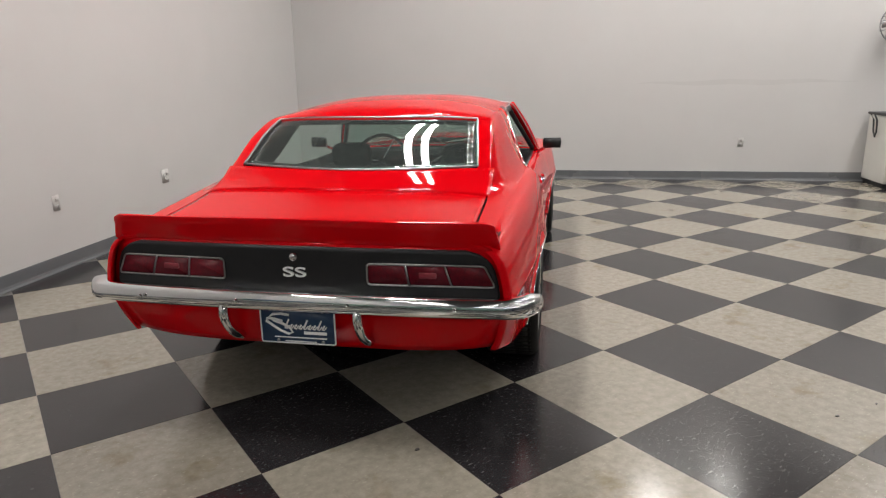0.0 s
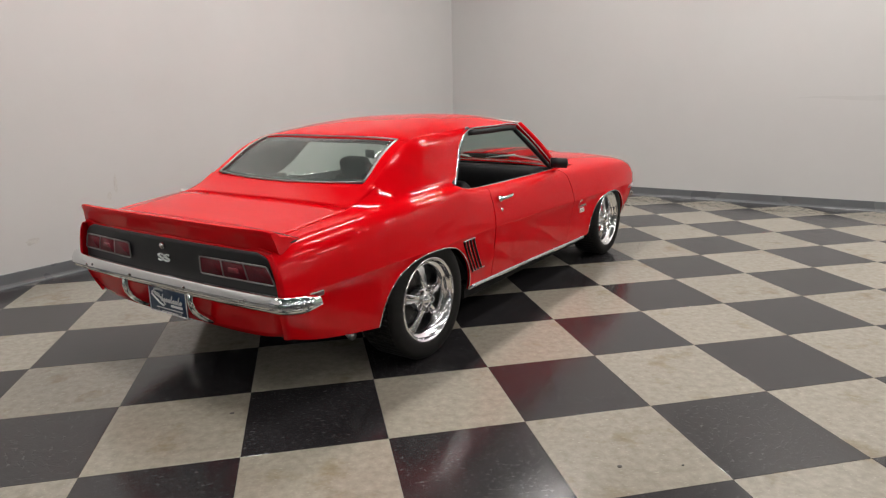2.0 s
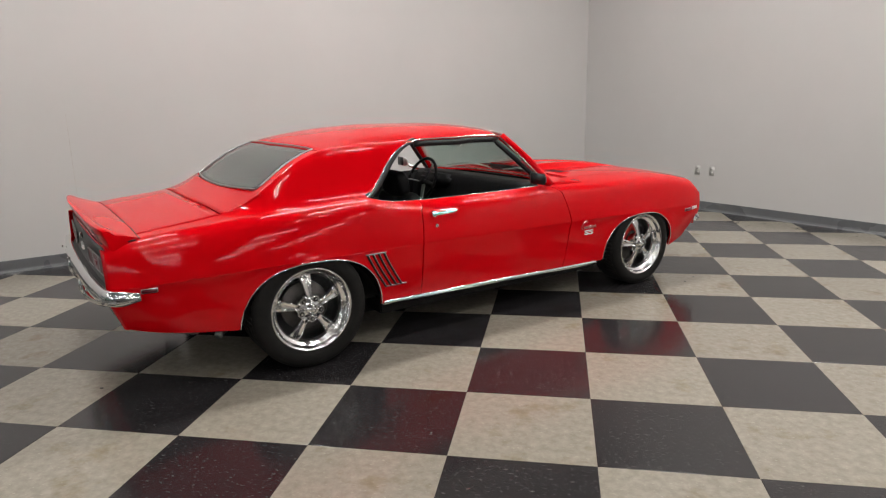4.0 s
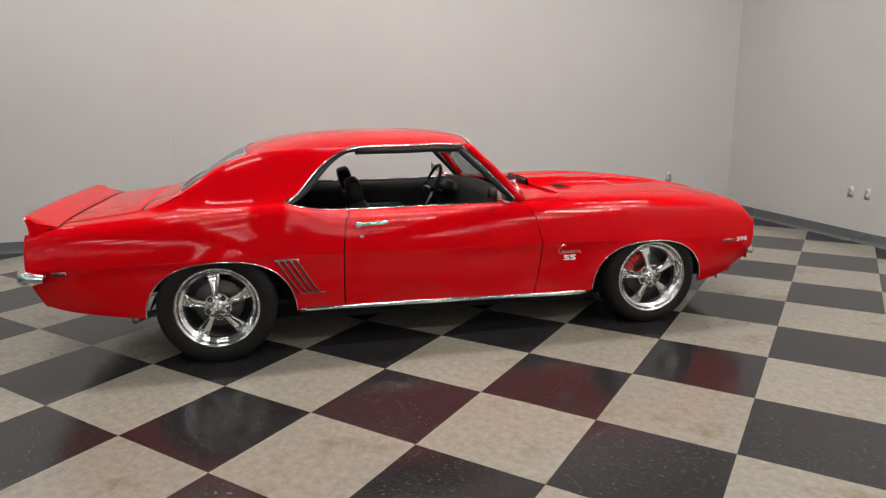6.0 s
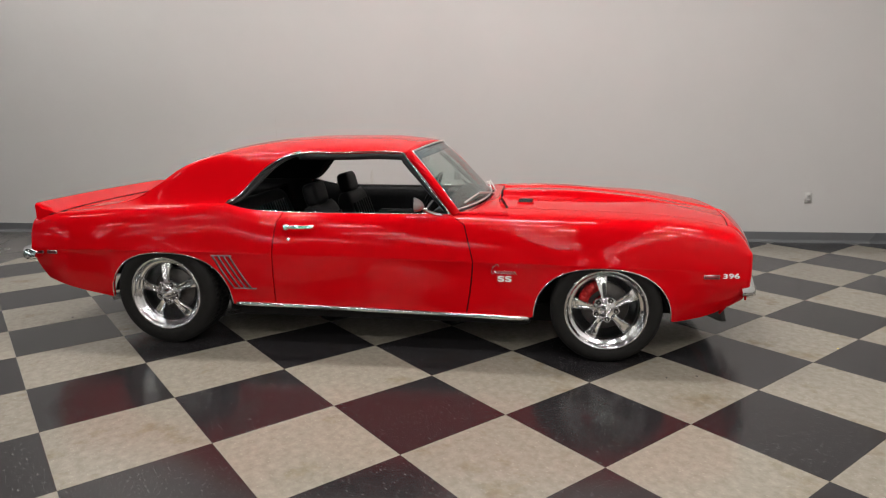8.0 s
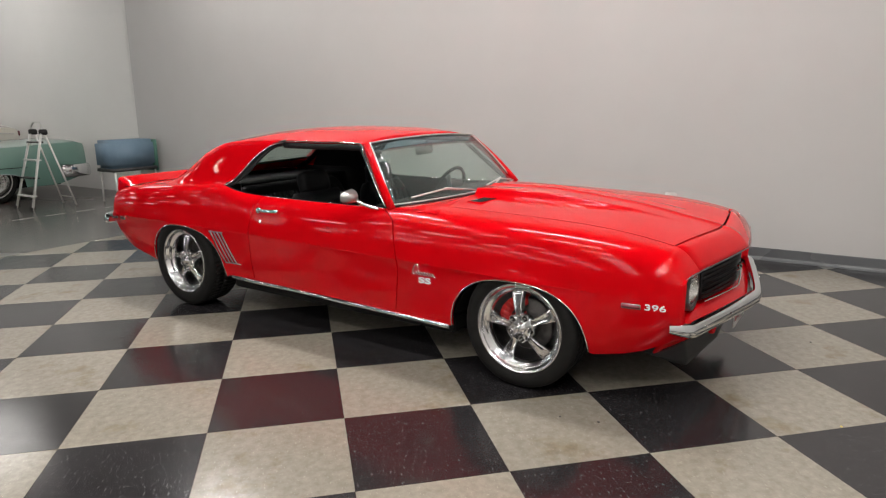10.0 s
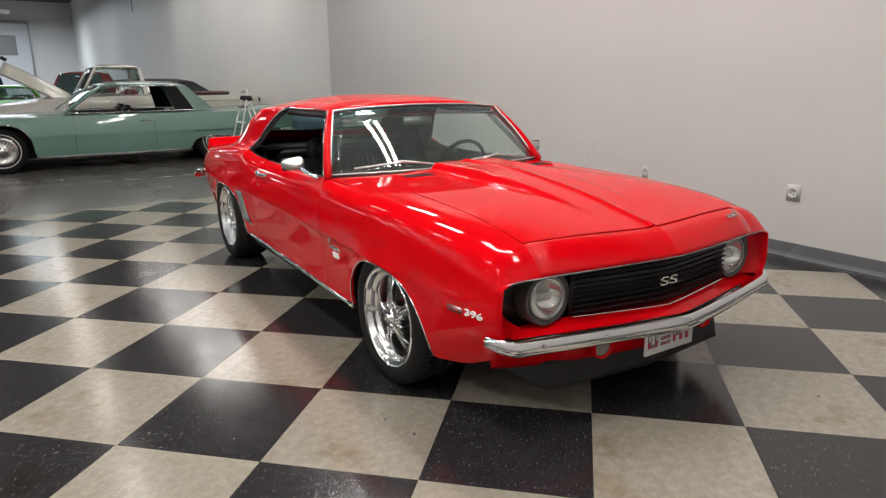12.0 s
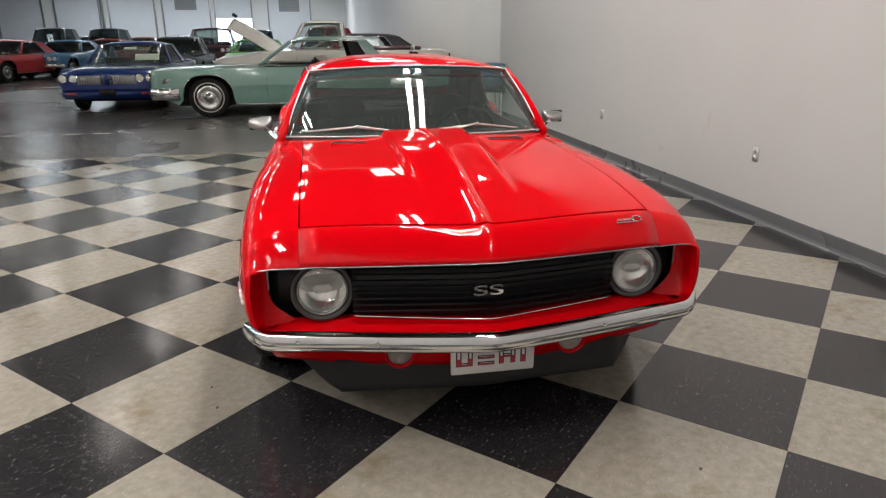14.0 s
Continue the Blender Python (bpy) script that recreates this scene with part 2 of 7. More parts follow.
def lathe(bm, profile, axis="y", steps=48, centre=(0, 0, 0)):
    """Turn a profile of (radius, along) about an axis; open at the ends."""
    rings = []
    c = Vector(centre)
    for r, a in profile:
        ring = []
        for k in range(steps):
            t = 2 * math.pi * k / steps
            p = {"y": (r * math.cos(t), a, r * math.sin(t)), "x": (a, r * math.cos(t), r * math.sin(t)), "z": (r * math.cos(t), r * math.sin(t), a)}[axis]
            ring.append(bm.verts.new(c + Vector(p)))
        rings.append(ring)
    for r, q in zip(rings, rings[1:]):
        for i in range(steps):
            bm.faces.new((r[i], r[(i + 1) % steps], q[(i + 1) % steps], q[i]))
    return rings


def turned(profile, axis="y", steps=48, centre=(0, 0, 0), caps=True):
    bm = bmesh.new()
    rings = lathe(bm, profile, axis, steps, centre)
    if caps:
        for ring in (rings[0], rings[-1]):
            if (ring[0].co - ring[len(ring) // 2].co).length > 1e-4:
                bm.faces.new(ring)
    bmesh.ops.remove_doubles(bm, verts=bm.verts, dist=1e-5)
    return bm


def grid_mesh(fn, us, vs, flip=False):
    """A surface patch: fn(u, v) gives a point."""
    bm = bmesh.new()
    g = [[bm.verts.new(fn(u, v)) for v in vs] for u in us]
    for a, b in zip(g, g[1:]):
        for k in range(len(vs) - 1):
            quad = (a[k], a[k + 1], b[k + 1], b[k])
            try:
                bm.faces.new(quad[::-1] if flip else quad)
            except ValueError:
                pass
    return bm


def slab_mesh(fn, us, vs, thick, inside):
    """A surface patch with thickness: its back lies `thick` towards the point inside(p)."""
    bm = bmesh.new()
    pts = [[Vector(fn(u, v)) for v in vs] for u in us]
    nu, nv = len(us), len(vs)
    nor = []
    for i in range(nu):
        row = []
        for j in range(nv):
            du = pts[min(i + 1, nu - 1)][j] - pts[max(i - 1, 0)][j]
            dv = pts[i][min(j + 1, nv - 1)] - pts[i][max(j - 1, 0)]
            n = du.cross(dv)
            n = n.normalized() if n.length > 1e-12 else Vector((0, 0, 1))
            if n.dot(Vector(inside) - pts[i][j]) < 0:
                n = -n
            row.append(n)
        nor.append(row)
    top = [[bm.verts.new(p) for p in row] for row in pts]
    bot = [[bm.verts.new(pts[i][j] + nor[i][j] * thick) for j in range(nv)] for i in range(nu)]
    for i in range(nu - 1):
        for j in range(nv - 1):
            bm.faces.new((top[i][j], top[i][j + 1], top[i + 1][j + 1], top[i + 1][j]))
            bm.faces.new((bot[i][j], bot[i + 1][j], bot[i + 1][j + 1], bot[i][j + 1]))
    rim = [(i, 0) for i in range(nu)] + [(nu - 1, j) for j in range(1, nv)] + [(i, nv - 1) for i in range(nu - 2, -1, -1)] + [(0, j) for j in range(nv - 2, 0, -1)]
    for (i, j), (k, l) in zip(rim, rim[1:] + rim[:1]):
        bm.faces.new((top[i][j], top[k][l], bot[k][l], bot[i][j]))
    return bm


def mirrored(bm):
    """The same mesh on the other side of y = 0."""
    other = bm.copy()
    for v in other.verts:
        v.co.y = -v.co.y
    bmesh.ops.reverse_faces(other, faces=other.faces)
    return other


def smooth_curve(*knots):
    """A smooth function through (x, value) knots, with no overshoot."""
    xs = np.array([k[0] for k in knots], float)
    ys = np.array([k[1] for k in knots], float)
    h = np.diff(xs)
    d = np.diff(ys) / h
    m = np.zeros(len(xs))
    m[0], m[-1] = d[0], d[-1]
    for k in range(1, len(xs) - 1):
        if d[k - 1] * d[k] > 0:
            w1, w2 = 2 * h[k] + h[k - 1], h[k] + 2 * h[k - 1]
            m[k] = (w1 + w2) / (w1 / d[k - 1] + w2 / d[k])

    def at(x):
        x = min(max(x, xs[0]), xs[-1])
        k = int(min(max(np.searchsorted(xs, x) - 1, 0), len(h) - 1))
        t = (x - xs[k]) / h[k]
        return float((2 * t**3 - 3 * t**2 + 1) * ys[k] + (t**3 - 2 * t**2 + t) * h[k] * m[k] + (3 * t**2 - 2 * t**3) * ys[k + 1] + (t**3 - t**2) * h[k] * m[k + 1])
    return at


def steps(a, b, n):
    return [a + (b - a) * k / n for k in range(n + 1)]


def text_mesh(name, words, size, mat, parent, m, depth=0.002, label="", shear=0.0, width=1.0, bold=0.0):
    cu = bpy.data.curves.new(name, "FONT")
    cu.body, cu.size, cu.extrude, cu.align_x, cu.align_y, cu.shear = words, size, depth, "CENTER", "CENTER", shear
    cu.offset = bold * size
    tmp = bpy.data.objects.new(name, cu)
    scene.collection.objects.link(tmp)
    me = bpy.data.meshes.new_from_object(tmp.evaluated_get(bpy.context.evaluated_depsgraph_get()))
    bpy.data.objects.remove(tmp)
    me.materials.clear()
    me.materials.append(mat)
    me.transform(m @ Matrix.Diagonal((width, 1, 1, 1)))
    me.name = name
    ob = new(name, me)
    ob.parent = parent
    if label:
        ob["label"] = label
    return ob


# ---- the room ----
TILE = 0.6096
R2 = math.sqrt(2)
WALL_A = 5.63      # back wall: y - x
WALL_B = 8.5      # end wall: x + y
TILE_EDGE = -7     # tiles stop on this diagonal, counted in tiles
ROOM_H = 7.0
# frame of the hall: s runs along the back wall towards the end wall, d runs from the back wall into the room
HALL = Matrix.Translation((-WALL_A / 2, WALL_A / 2, 0)) @ pose(0, 0, 0, 0, 0, 45)   # local x along the wall, local y out of the room


def hall(s, d, z=0.0):
    """World place: s along the back wall, d metres into the room from it."""
    return HALL @ Vector((s, -d, z))


S_END = (WALL_B) / R2              # end wall
S_EDGE = -8.66 / R2                # where the grey wall ends
S_FAR = -52.0                      # far wall with the overhead doors


def hall_box(name, s0, s1, d0, d1, z0, z1, mat, bevel=0.0, parent=None, label=""):
    bm = boxed(s0, s1, -d1, -d0, z0, z1, bevel=bevel, m=HALL)
    ob = link_mesh(name, bm, mat, parent, label, smooth=False)
    return ob


def structure(ob, label, category):
    return tagged(ob, label, category, kind="structure")


structure(hall_box("wall_north", S_EDGE, S_END + 0.2, -0.2, 0, 0, ROOM_H, WALL_GREY), "light grey painted wall with scuffs behind the red car", "wall")
structure(hall_box("wall_east", S_END, S_END + 0.2, 0, 26, 0, ROOM_H, WALL_GREY), "light grey painted end wall of the tiled bay", "wall")
structure(hall_box("wall_hall", S_FAR, S_EDGE, -0.3, -0.08, 0, ROOM_H, WALL_WHITE), "long white hall wall behind the parked cars", "wall")
# unseen south side, added dark so the red paint mirrors less of it
structure(hall_box("wall_south", S_FAR, S_END, 26, 26.2, 0, ROOM_H, WALL_DIM), "plain unseen dark wall that closes the hall", "wall")
structure(hall_box("ceiling", S_FAR, S_END + 0.2, -0.3, 26.2, ROOM_H, ROOM_H + 0.2, CEILING_MAT), "dark painted ceiling over the showroom", "ceiling")


def base_strip(name, s0, s1, d0, d1, along):
    """Cove base: a tall strip with a rounded foot and a bright worn lip."""
    prof = [(0.0, 0.113), (0.004, 0.113), (0.006, 0.109), (0.006, 0.03), (0.012, 0.012), (0.028, 0.002), (0.028, 0.0), (0.0, 0.0)]
    bm = bmesh.new()
    ends = []
    for e in (0, 1):
        ring = []
        for o, z in prof:
            p = hall(s0 if e == 0 else s1, o, z) if along == "s" else hall(S_END - o, d0 if e == 0 else d1, z)
            ring.append(bm.verts.new(p))
        ends.append(ring)
    n = len(prof)
    for k in range(n):
        bm.faces.new((ends[0][k], ends[0][(k + 1) % n], ends[1][(k + 1) % n], ends[1][k]))
    bm.faces.new(ends[0])
    bm.faces.new(ends[1][::-1])
    return structure(link_mesh(name, bm, BASE_VINYL, smooth=False), "dark grey vinyl cove base along the wall", "baseboard")


base_strip("baseboard_north", S_EDGE, S_END, 0, 0, "s")
base_strip("baseboard_east", 0, 0, 0.03, 25.9, "d")

# hall floor: one slab under everything
structure(hall_box("ground", S_FAR - 1, S_END + 0.3, -0.4, 26.3, -0.25, -0.003, CONCRETE), "polished grey concrete hall floor", "floor")
# worn dashed line across the concrete
line = new("floor_line", None)
tagged(line, "worn dashed white line on the concrete floor", "floor line", kind="structure")
for k in range(26):
    a = 0.5 + k * 0.42
    hall_box("dash", -7.5 / R2 - 0.012, -7.5 / R2 + 0.012, a, a + 0.27, -0.0035, -0.0022, JOINT_WHITE, parent=line)


# ---- lamps of the bay and the hall ----
def strip_light(s, d, z, energy, length=1.25, along="d", colour=(1.0, 0.96, 0.925), wide=0.05):
    """A twin-tube ceiling fitting: housing, two tubes, and the light that they give."""
    top = new("strip_light", None)
    top.location = hall(s, d, z)
    top.rotation_euler = (0, 0, radians(45 if along == "s" else -45))
    tagged(top, "white twin-tube fluorescent strip fitting under the ceiling", "ceiling light", group="ceiling lights")
    part("housing", boxed(-length / 2, length / 2, -0.1 - wide * 0.6, 0.1 + wide * 0.6, 0.03, 0.1, bevel=0.01), WHITE_PLASTIC, top, smooth=False)
    part("stem", boxed(-0.02, 0.02, -0.02, 0.02, 0.1, ROOM_H - z + 0.01), WHITE_PLASTIC, top, smooth=False)
    for y in (-0.065 - wide / 2, 0.065 + wide / 2):
        lamp = bpy.data.lights.new("tube", "AREA")
        lamp.shape, lamp.size, lamp.size_y, lamp.energy, lamp.color = "RECTANGLE", length, wide, energy, colour
        ob = new("tube", lamp)
        ob.parent = top
        ob.location = (0, y, 0.0)
    return top


BAY_ROWS = ((2.3, (0, 38, 52, 20)), (5.2, (0, 14, 24, 37)), (8.4, (0, 16, 30, 57)))
for d, energies in BAY_ROWS:
    for s, energy in zip((-3.8, -1.0, 1.8, 4.6), energies):
        if energy:
            strip_light(s, d, 4.6, energy, 2.4 if (s, d) == (1.8, 2.3) else 1.25, along="s", wide=0.1 if (s, d) == (1.8, 2.3) else 0.06)
# assumed far rows, tinted blue and strengthened to brighten the far wall
for s, energy, wide in ((-25.0, 26.0, 0.4), (-34.0, 62.0, 0.9), (-45.0, 250.0, 0.9)):
    for d in (4.5, 11.0, 18.0):
        strip_light(s, d, 5.6, energy, 3.0, along="s", colour=(0.84, 0.93, 1.0), wide=wide)
# unseen fitting, added near the back wall to brighten its left part
strip_light(-3.4, 1.0, 4.6, 24.0, along="s", wide=0.06)
# unseen wide fittings, added only to brighten the white hall wall
for s, energy in ((-9.2, 27.0), (-13.0, 20.0), (-17.0, 15.0)):
    strip_light(s, 1.6, 4.8, energy, 2.0, along="s", wide=0.5)

TUBE_GLOW = glow_material("fluorescent_tube", (1.0, 0.965, 0.92, 1), 22.0)


def glowing_strip(s, d, z, tube_r=0.03):
    """The same twin-tube fitting where it hangs farther off: the tubes themselves glow."""
    top = new("strip_light", None)
    top.location = hall(s, d, z)
    top.rotation_euler = (0, 0, radians(45))
    tagged(top, "white twin-tube fluorescent strip fitting under the ceiling", "ceiling light", group="ceiling lights")
    part("housing", boxed(-0.63, 0.63, -0.11, 0.11, 0.03, 0.09, bevel=0.01), WHITE_PLASTIC, top, smooth=False)
    part("stem", boxed(-0.02, 0.02, -0.02, 0.02, 0.09, ROOM_H - z + 0.01), WHITE_PLASTIC, top, smooth=False)
    for y in (-0.06, 0.06):
        part("tube", swept([(-0.6, y, 0.0), (0.6, y, 0.0)], tube_r, sides=6), TUBE_GLOW, top)


glowing_strip(5.5, 6.2, 4.4)
# rows over the aisle and the open floor, about three metres apart
for d in (4.2, 6.8, 10.1):
    for s in (-4.6, -7.9, -11.4, -14.6, -17.6, -21.0):
        glowing_strip(s, d, 4.6, 0.016)
for d in (11.8, 14.6, 17.6, 20.6, 23.6):
    for s in (-7.6, -4.4, -1.3, 1.8, 4.8):
        glowing_strip(s, d, 4.6)
for d in (13.2, 16.2, 19.2, 22.2):
    for s in (-10.8, -14.0, -17.2, -20.4):
        glowing_strip(s, d, 4.6, 0.018)

# ---- the red coupe ----
# local frame: x forwards from the rear axle, y to the car's left, z up
CAR = Matrix.Translation((-0.875, 0.843, 0)) @ pose(0, 0, 0, 0, 0, 44.0)
car = new("car", None)
car.matrix_world = CAR
tagged(car, "glossy red vintage two-door muscle coupe with chrome five-spoke wheels", "car")

BASE = 2.728
HUB_R, HUB_F = 0.331, 0.315
shoulder_z = smooth_curve((-1.0, 0.775), (-0.9, 0.80), (-0.5, 0.842), (0.0, 0.876), (0.3, 0.891), (0.4, 0.893), (0.5, 0.868), (0.63, 0.847), (0.8, 0.840), (1.4, 0.837), (1.9, 0.840), (2.3, 0.834), (2.7, 0.822), (3.1, 0.798), (3.3, 0.772), (3.45, 0.735), (3.54, 0.695))
shoulder_y = smooth_curve((-1.0, 0.755), (-0.9, 0.772), (-0.5, 0.80), (0.0, 0.825), (0.4, 0.83), (0.8, 0.80), (1.4, 0.80), (1.9, 0.805), (2.3, 0.815), (2.7, 0.83), (3.1, 0.825), (3.45, 0.808), (3.54, 0.795))
crease_y = smooth_curve((-1.0, 0.81), (-0.9, 0.832), (-0.7, 0.857), (-0.3, 0.885), (0.1, 0.895), (0.6, 0.88), (1.0, 0.872), (1.9, 0.875), (2.3, 0.885), (2.7, 0.893), (3.05, 0.885), (3.3, 0.864), (3.45, 0.838), (3.54, 0.815))
crease_z = smooth_curve((-1.0, 0.598), (0.0, 0.612), (0.9, 0.60), (1.9, 0.585), (2.7, 0.574), (3.54, 0.555))
# how far the side steps in under the crease: strong behind each wheel arch, faint along the door
crease_step = smooth_curve((-1.0, 0.014), (-0.6, 0.02), (0.3, 0.02), (0.7, 0.007), (1.2, 0.008), (1.9, 0.02), (2.4, 0.022), (2.9, 0.014), (3.15, 0.001), (3.54, 0.0))
sill_y = smooth_curve((-1.0, 0.745), (-0.7, 0.80), (-0.3, 0.83), (0.5, 0.835), (2.3, 0.835), (3.0, 0.83), (3.3, 0.80), (3.54, 0.74))
sill_z = smooth_curve((-1.0, 0.44), (-0.93, 0.395), (-0.69, 0.33), (-0.366, 0.287), (-0.3, 0.283), (0.48, 0.268), (1.4, 0.253), (2.29, 0.235), (3.08, 0.248), (3.26, 0.275), (3.4, 0.33), (3.54, 0.40))
# top centre line of deck, glass and roof; of the bonnet
top_z = smooth_curve((-1.0, 0.80), (-0.88, 0.825), (-0.43, 0.89), (-0.28, 0.938), (-0.16, 0.998), (0.06, 1.138), (0.19, 1.19), (0.38, 1.238), (0.62, 1.267), (0.87, 1.278), (1.27, 1.274), (1.48, 1.256), (1.62, 1.232))
hood_z = smooth_curve((1.9, 0.885), (2.1, 0.884), (2.5, 0.876), (2.76, 0.867), (3.03, 0.852), (3.38, 0.80), (3.5, 0.772), (3.62, 0.70))
rail_y = smooth_curve((-0.43, 0.665), (-0.16, 0.645), (0.19, 0.612), (0.7, 0.612), (1.1, 0.608), (1.62, 0.59))
rail_drop = smooth_curve((-0.43, 0.02), (-0.16, 0.022), (0.19, 0.03), (0.45, 0.062), (0.7, 0.078), (1.1, 0.078), (1.62, 0.05))


def arch_z(x):
    """Lower edge of the side: the sill, lifted over the wheels."""
    z = sill_z(x)
    for c, a, foot, rise in ((0.028, 0.416, 0.25, 0.352), (2.703, 0.388, 0.235, 0.33)):
        r = abs(x - c) / a
        if r < 1:
            z = max(z, foot + rise * (1 - r**2.4) ** (1 / 2.4))
    return z


def flare(x, z):
    """Swell of the side round the wheel arches."""
    out = 0.0
    for c, a, foot, rise in ((0.028, 0.416, 0.25, 0.352), (2.703, 0.388, 0.235, 0.33)):
        far = max(math.hypot((x - c) / a, max(z - foot, 0) / rise) - 1, 0.0) * 0.38
        out += 0.011 * math.exp(-(far / 0.055) ** 2)
    return out


def flank_y(x, z):
    """Half-width of the body side at height z."""
    zs, zc, zb = shoulder_z(x), crease_z(x), sill_z(x)
    ys, yc, yb = shoulder_y(x), crease_y(x), sill_y(x)
    if z >= zc:
        r = min((z - zc) / max(zs - zc, 1e-6), 1.3)
        return yc + (ys - yc) * (0.25 * r + 0.75 * r**2.2) + flare(x, z) * max(1 - r / 0.6, 0)
    step = crease_step(x)
    low = (zc - z) / max(zc - zb, 1e-6)
    return yc - step * (1 - math.exp(-(zc - z) / 0.05)) + (yb - yc + step) * low**2.4 + flare(x, z)


def deck(x, y, centre, power=3.6):
    zs, ys = shoulder_z(x), shoulder_y(x)
    return centre(x) + (zs - centre(x)) * min(abs(y) / ys, 1.0) ** power


def bezier(a, b, c, t):
    return tuple((1 - t) ** 2 * p + 2 * t * (1 - t) * q + t * t * r for p, q, r in zip(a, b, c))


def side_point(x, v, top):
    """v 0..0.5: lower edge up to the crease; 0.5..1: up to just under the shoulder; 1..2: round the shoulder to the end that top(x) names as (y, z)."""
    low = arch_z(x)
    k = min(max((x - 3.15) / 0.3, 0), 1)
    high = shoulder_z(x) - 0.05 - 0.03 * k * k * (3 - 2 * k)
    if v <= 1:
        mid = max(crease_z(x), low + 0.008)
        z = low + (mid - low) * v / 0.5 if v <= 0.5 else mid + (high - mid) * (v - 0.5) / 0.5
        return (x, -flank_y(x, z), z)
    a = (flank_y(x, high), high)
    full = min(max((x - 2.1) / 0.9, 0), 1)
    zc = shoulder_z(x) + 0.016 * full * full * (3 - 2 * full)
    y, z = bezier(a, (shoulder_y(x), zc), top(x), v - 1)
    return (x, -y, z)


V_SIDE = [0, 0.03, 0.08, 0.15, 0.22, 0.3, 0.37, 0.42, 0.46, 0.485, 0.5, 0.512, 0.54, 0.6, 0.68, 0.76, 0.84, 0.92, 1.0, 1.15, 1.3, 1.45, 1.6, 1.75, 1.88, 2.0]


def both_sides(name, bm, mat, label="", sharp=30):
    obs = []
    for b in (mirrored(bm), bm):
        obs.append(sharpen(part(name, b, mat, car, label), sharp))
    return obs


def x_columns(x0, x1, n):
    """Stations, closer together where the wheel arches stand steep."""
    xs = set(steps(x0, x1, n))
    for c, a in ((0.028, 0.416), (2.703, 0.388)):
        for k in range(0, 33):
            x = c - a * math.cos(math.pi * k / 32) * 0.9995
            if x0 < x < x1:
                xs.add(x)
    xs = sorted(xs)
    return [x for k, x in enumerate(xs) if k == 0 or k == len(xs) - 1 or x - xs[k - 1] > 0.0006]


INSIDE = (1.3, 0.0, 0.55)
GAP = 0.004
GAP_Y = 0.635            # bonnet's side gap


def fender_top(x):
    y = GAP_Y + 0.004
    return (y, deck(x, y, hood_z))


def cabin_top(x):
    return (shoulder_y(x) - 0.05, shoulder_z(x) + 0.002)


def upper_z(x, y):
    """Height of the skin behind the roof: the deck, blending into the rear slope and the roof."""
    cab = top_z(x) - rail_drop(max(x, -0.43)) * abs(y / rail_y(max(x, -0.43))) ** 3.0
    k = min(max((x + 0.43) / 0.30, 0), 1)
    k = k * k * (3 - 2 * k)
    return cab * k + deck(x, y, top_z) * (1 - k)


def rail(x):
    return (rail_y(x), upper_z(x, rail_y(x)))


def sail_knee(x):
    """Where the sail's line bends over into the roof."""
    e = rail(x)
    k = min(max((x + 0.35) / 0.45, 0), 1)
    k = k * k * (3 - 2 * k)
    return (e[0] + 0.045 * k, e[1] - 0.016 * k)


def quarter_top(x):
    y, z = cabin_top(x)
    return (y, z + 0.004)


def door_gap_rear(v):
    return 0.724 + 0.028 * min(v, 1.3) ** 2


def door_gap_front(v):
    """The shut line bows forwards at the crease and runs back under the windscreen pillar."""
    return 1.962 - 0.045 * (max(0.5 - v, 0) / 0.5) ** 1.5 - 0.112 * max(v - 0.5, 0) ** 1.1


def side_patch(x_of, top, us, thick=0.012):
    """x_of(u, v) bends the panel's ends."""
    return slab_mesh(lambda u, v: side_point(x_of(u, v), v, top), us, V_SIDE, thick, INSIDE)


def tail_tuck(v):
    """How far the tail's lower corner runs forwards under the bumper."""
    return 0.06 * max(1 - v / 0.45, 0) ** 1.5


def quarter_x(u, v):
    if u > 0.5:
        return u + (u - 0.5) / 0.235 * (door_gap_rear(v) - 0.735 - GAP)
    return u + (tail_tuck(v) * (-0.72 - u) / 0.235 if u < -0.72 else 0.0)


# quarter panels, doors and front wings
q_xs = x_columns(-0.955, 0.735, 22)
both_sides("quarter_panel", side_patch(quarter_x, quarter_top, q_xs), RED)
both_sides("door_panel", side_patch(lambda u, v: door_gap_rear(v) + GAP + u * (door_gap_front(v) - door_gap_rear(v) - 2 * GAP), cabin_top, steps(0, 1, 14)), RED)


def wing_top(x):
    a, b = cabin_top(x), fender_top(max(x, 2.0))
    w = min(max((x - 1.9) / 0.14, 0), 1)
    return (a[0] + (b[0] - a[0]) * w, a[1] + (b[1] - a[1]) * w)


WING_X0, WING_X1 = 3.40, 3.49


def wing_front(v):
    """Front edge of the wing, from the side round into the brow."""
    y, z = bezier((-side_point(WING_X1, 1, wing_top)[1], side_point(WING_X1, 1, wing_top)[2]), (0.812, 0.672), (GAP_Y + 0.005, 0.672), v - 1)
    x = bezier((WING_X1,), (3.497,), (brow_x(GAP_Y + 0.005),), v - 1)[0]
    return (x, y, z)


def wing_point(u, v):
    if u <= WING_X0:
        x = u if u > 2.2 else u + (2.2 - u) / 0.245 * (door_gap_front(v) - 1.955 + GAP)
        return side_point(x, v, wing_top)
    w = (u - WING_X0) / (WING_X1 - WING_X0)
    if v <= 1:
        return side_point(u, v, wing_top)
    a, b = side_point(WING_X0, v, wing_top), wing_front(v)
    e = 1 + 0.9 * min((v - 1) / 0.5, 1)
    return (a[0] + (b[0] - a[0]) * w, a[1] + (-b[1] - a[1]) * w, a[2] + (b[2] - a[2]) * w**e)


def brow_x(y):
    return 3.63 - 0.135 * (abs(y) / 0.8) ** 1.25


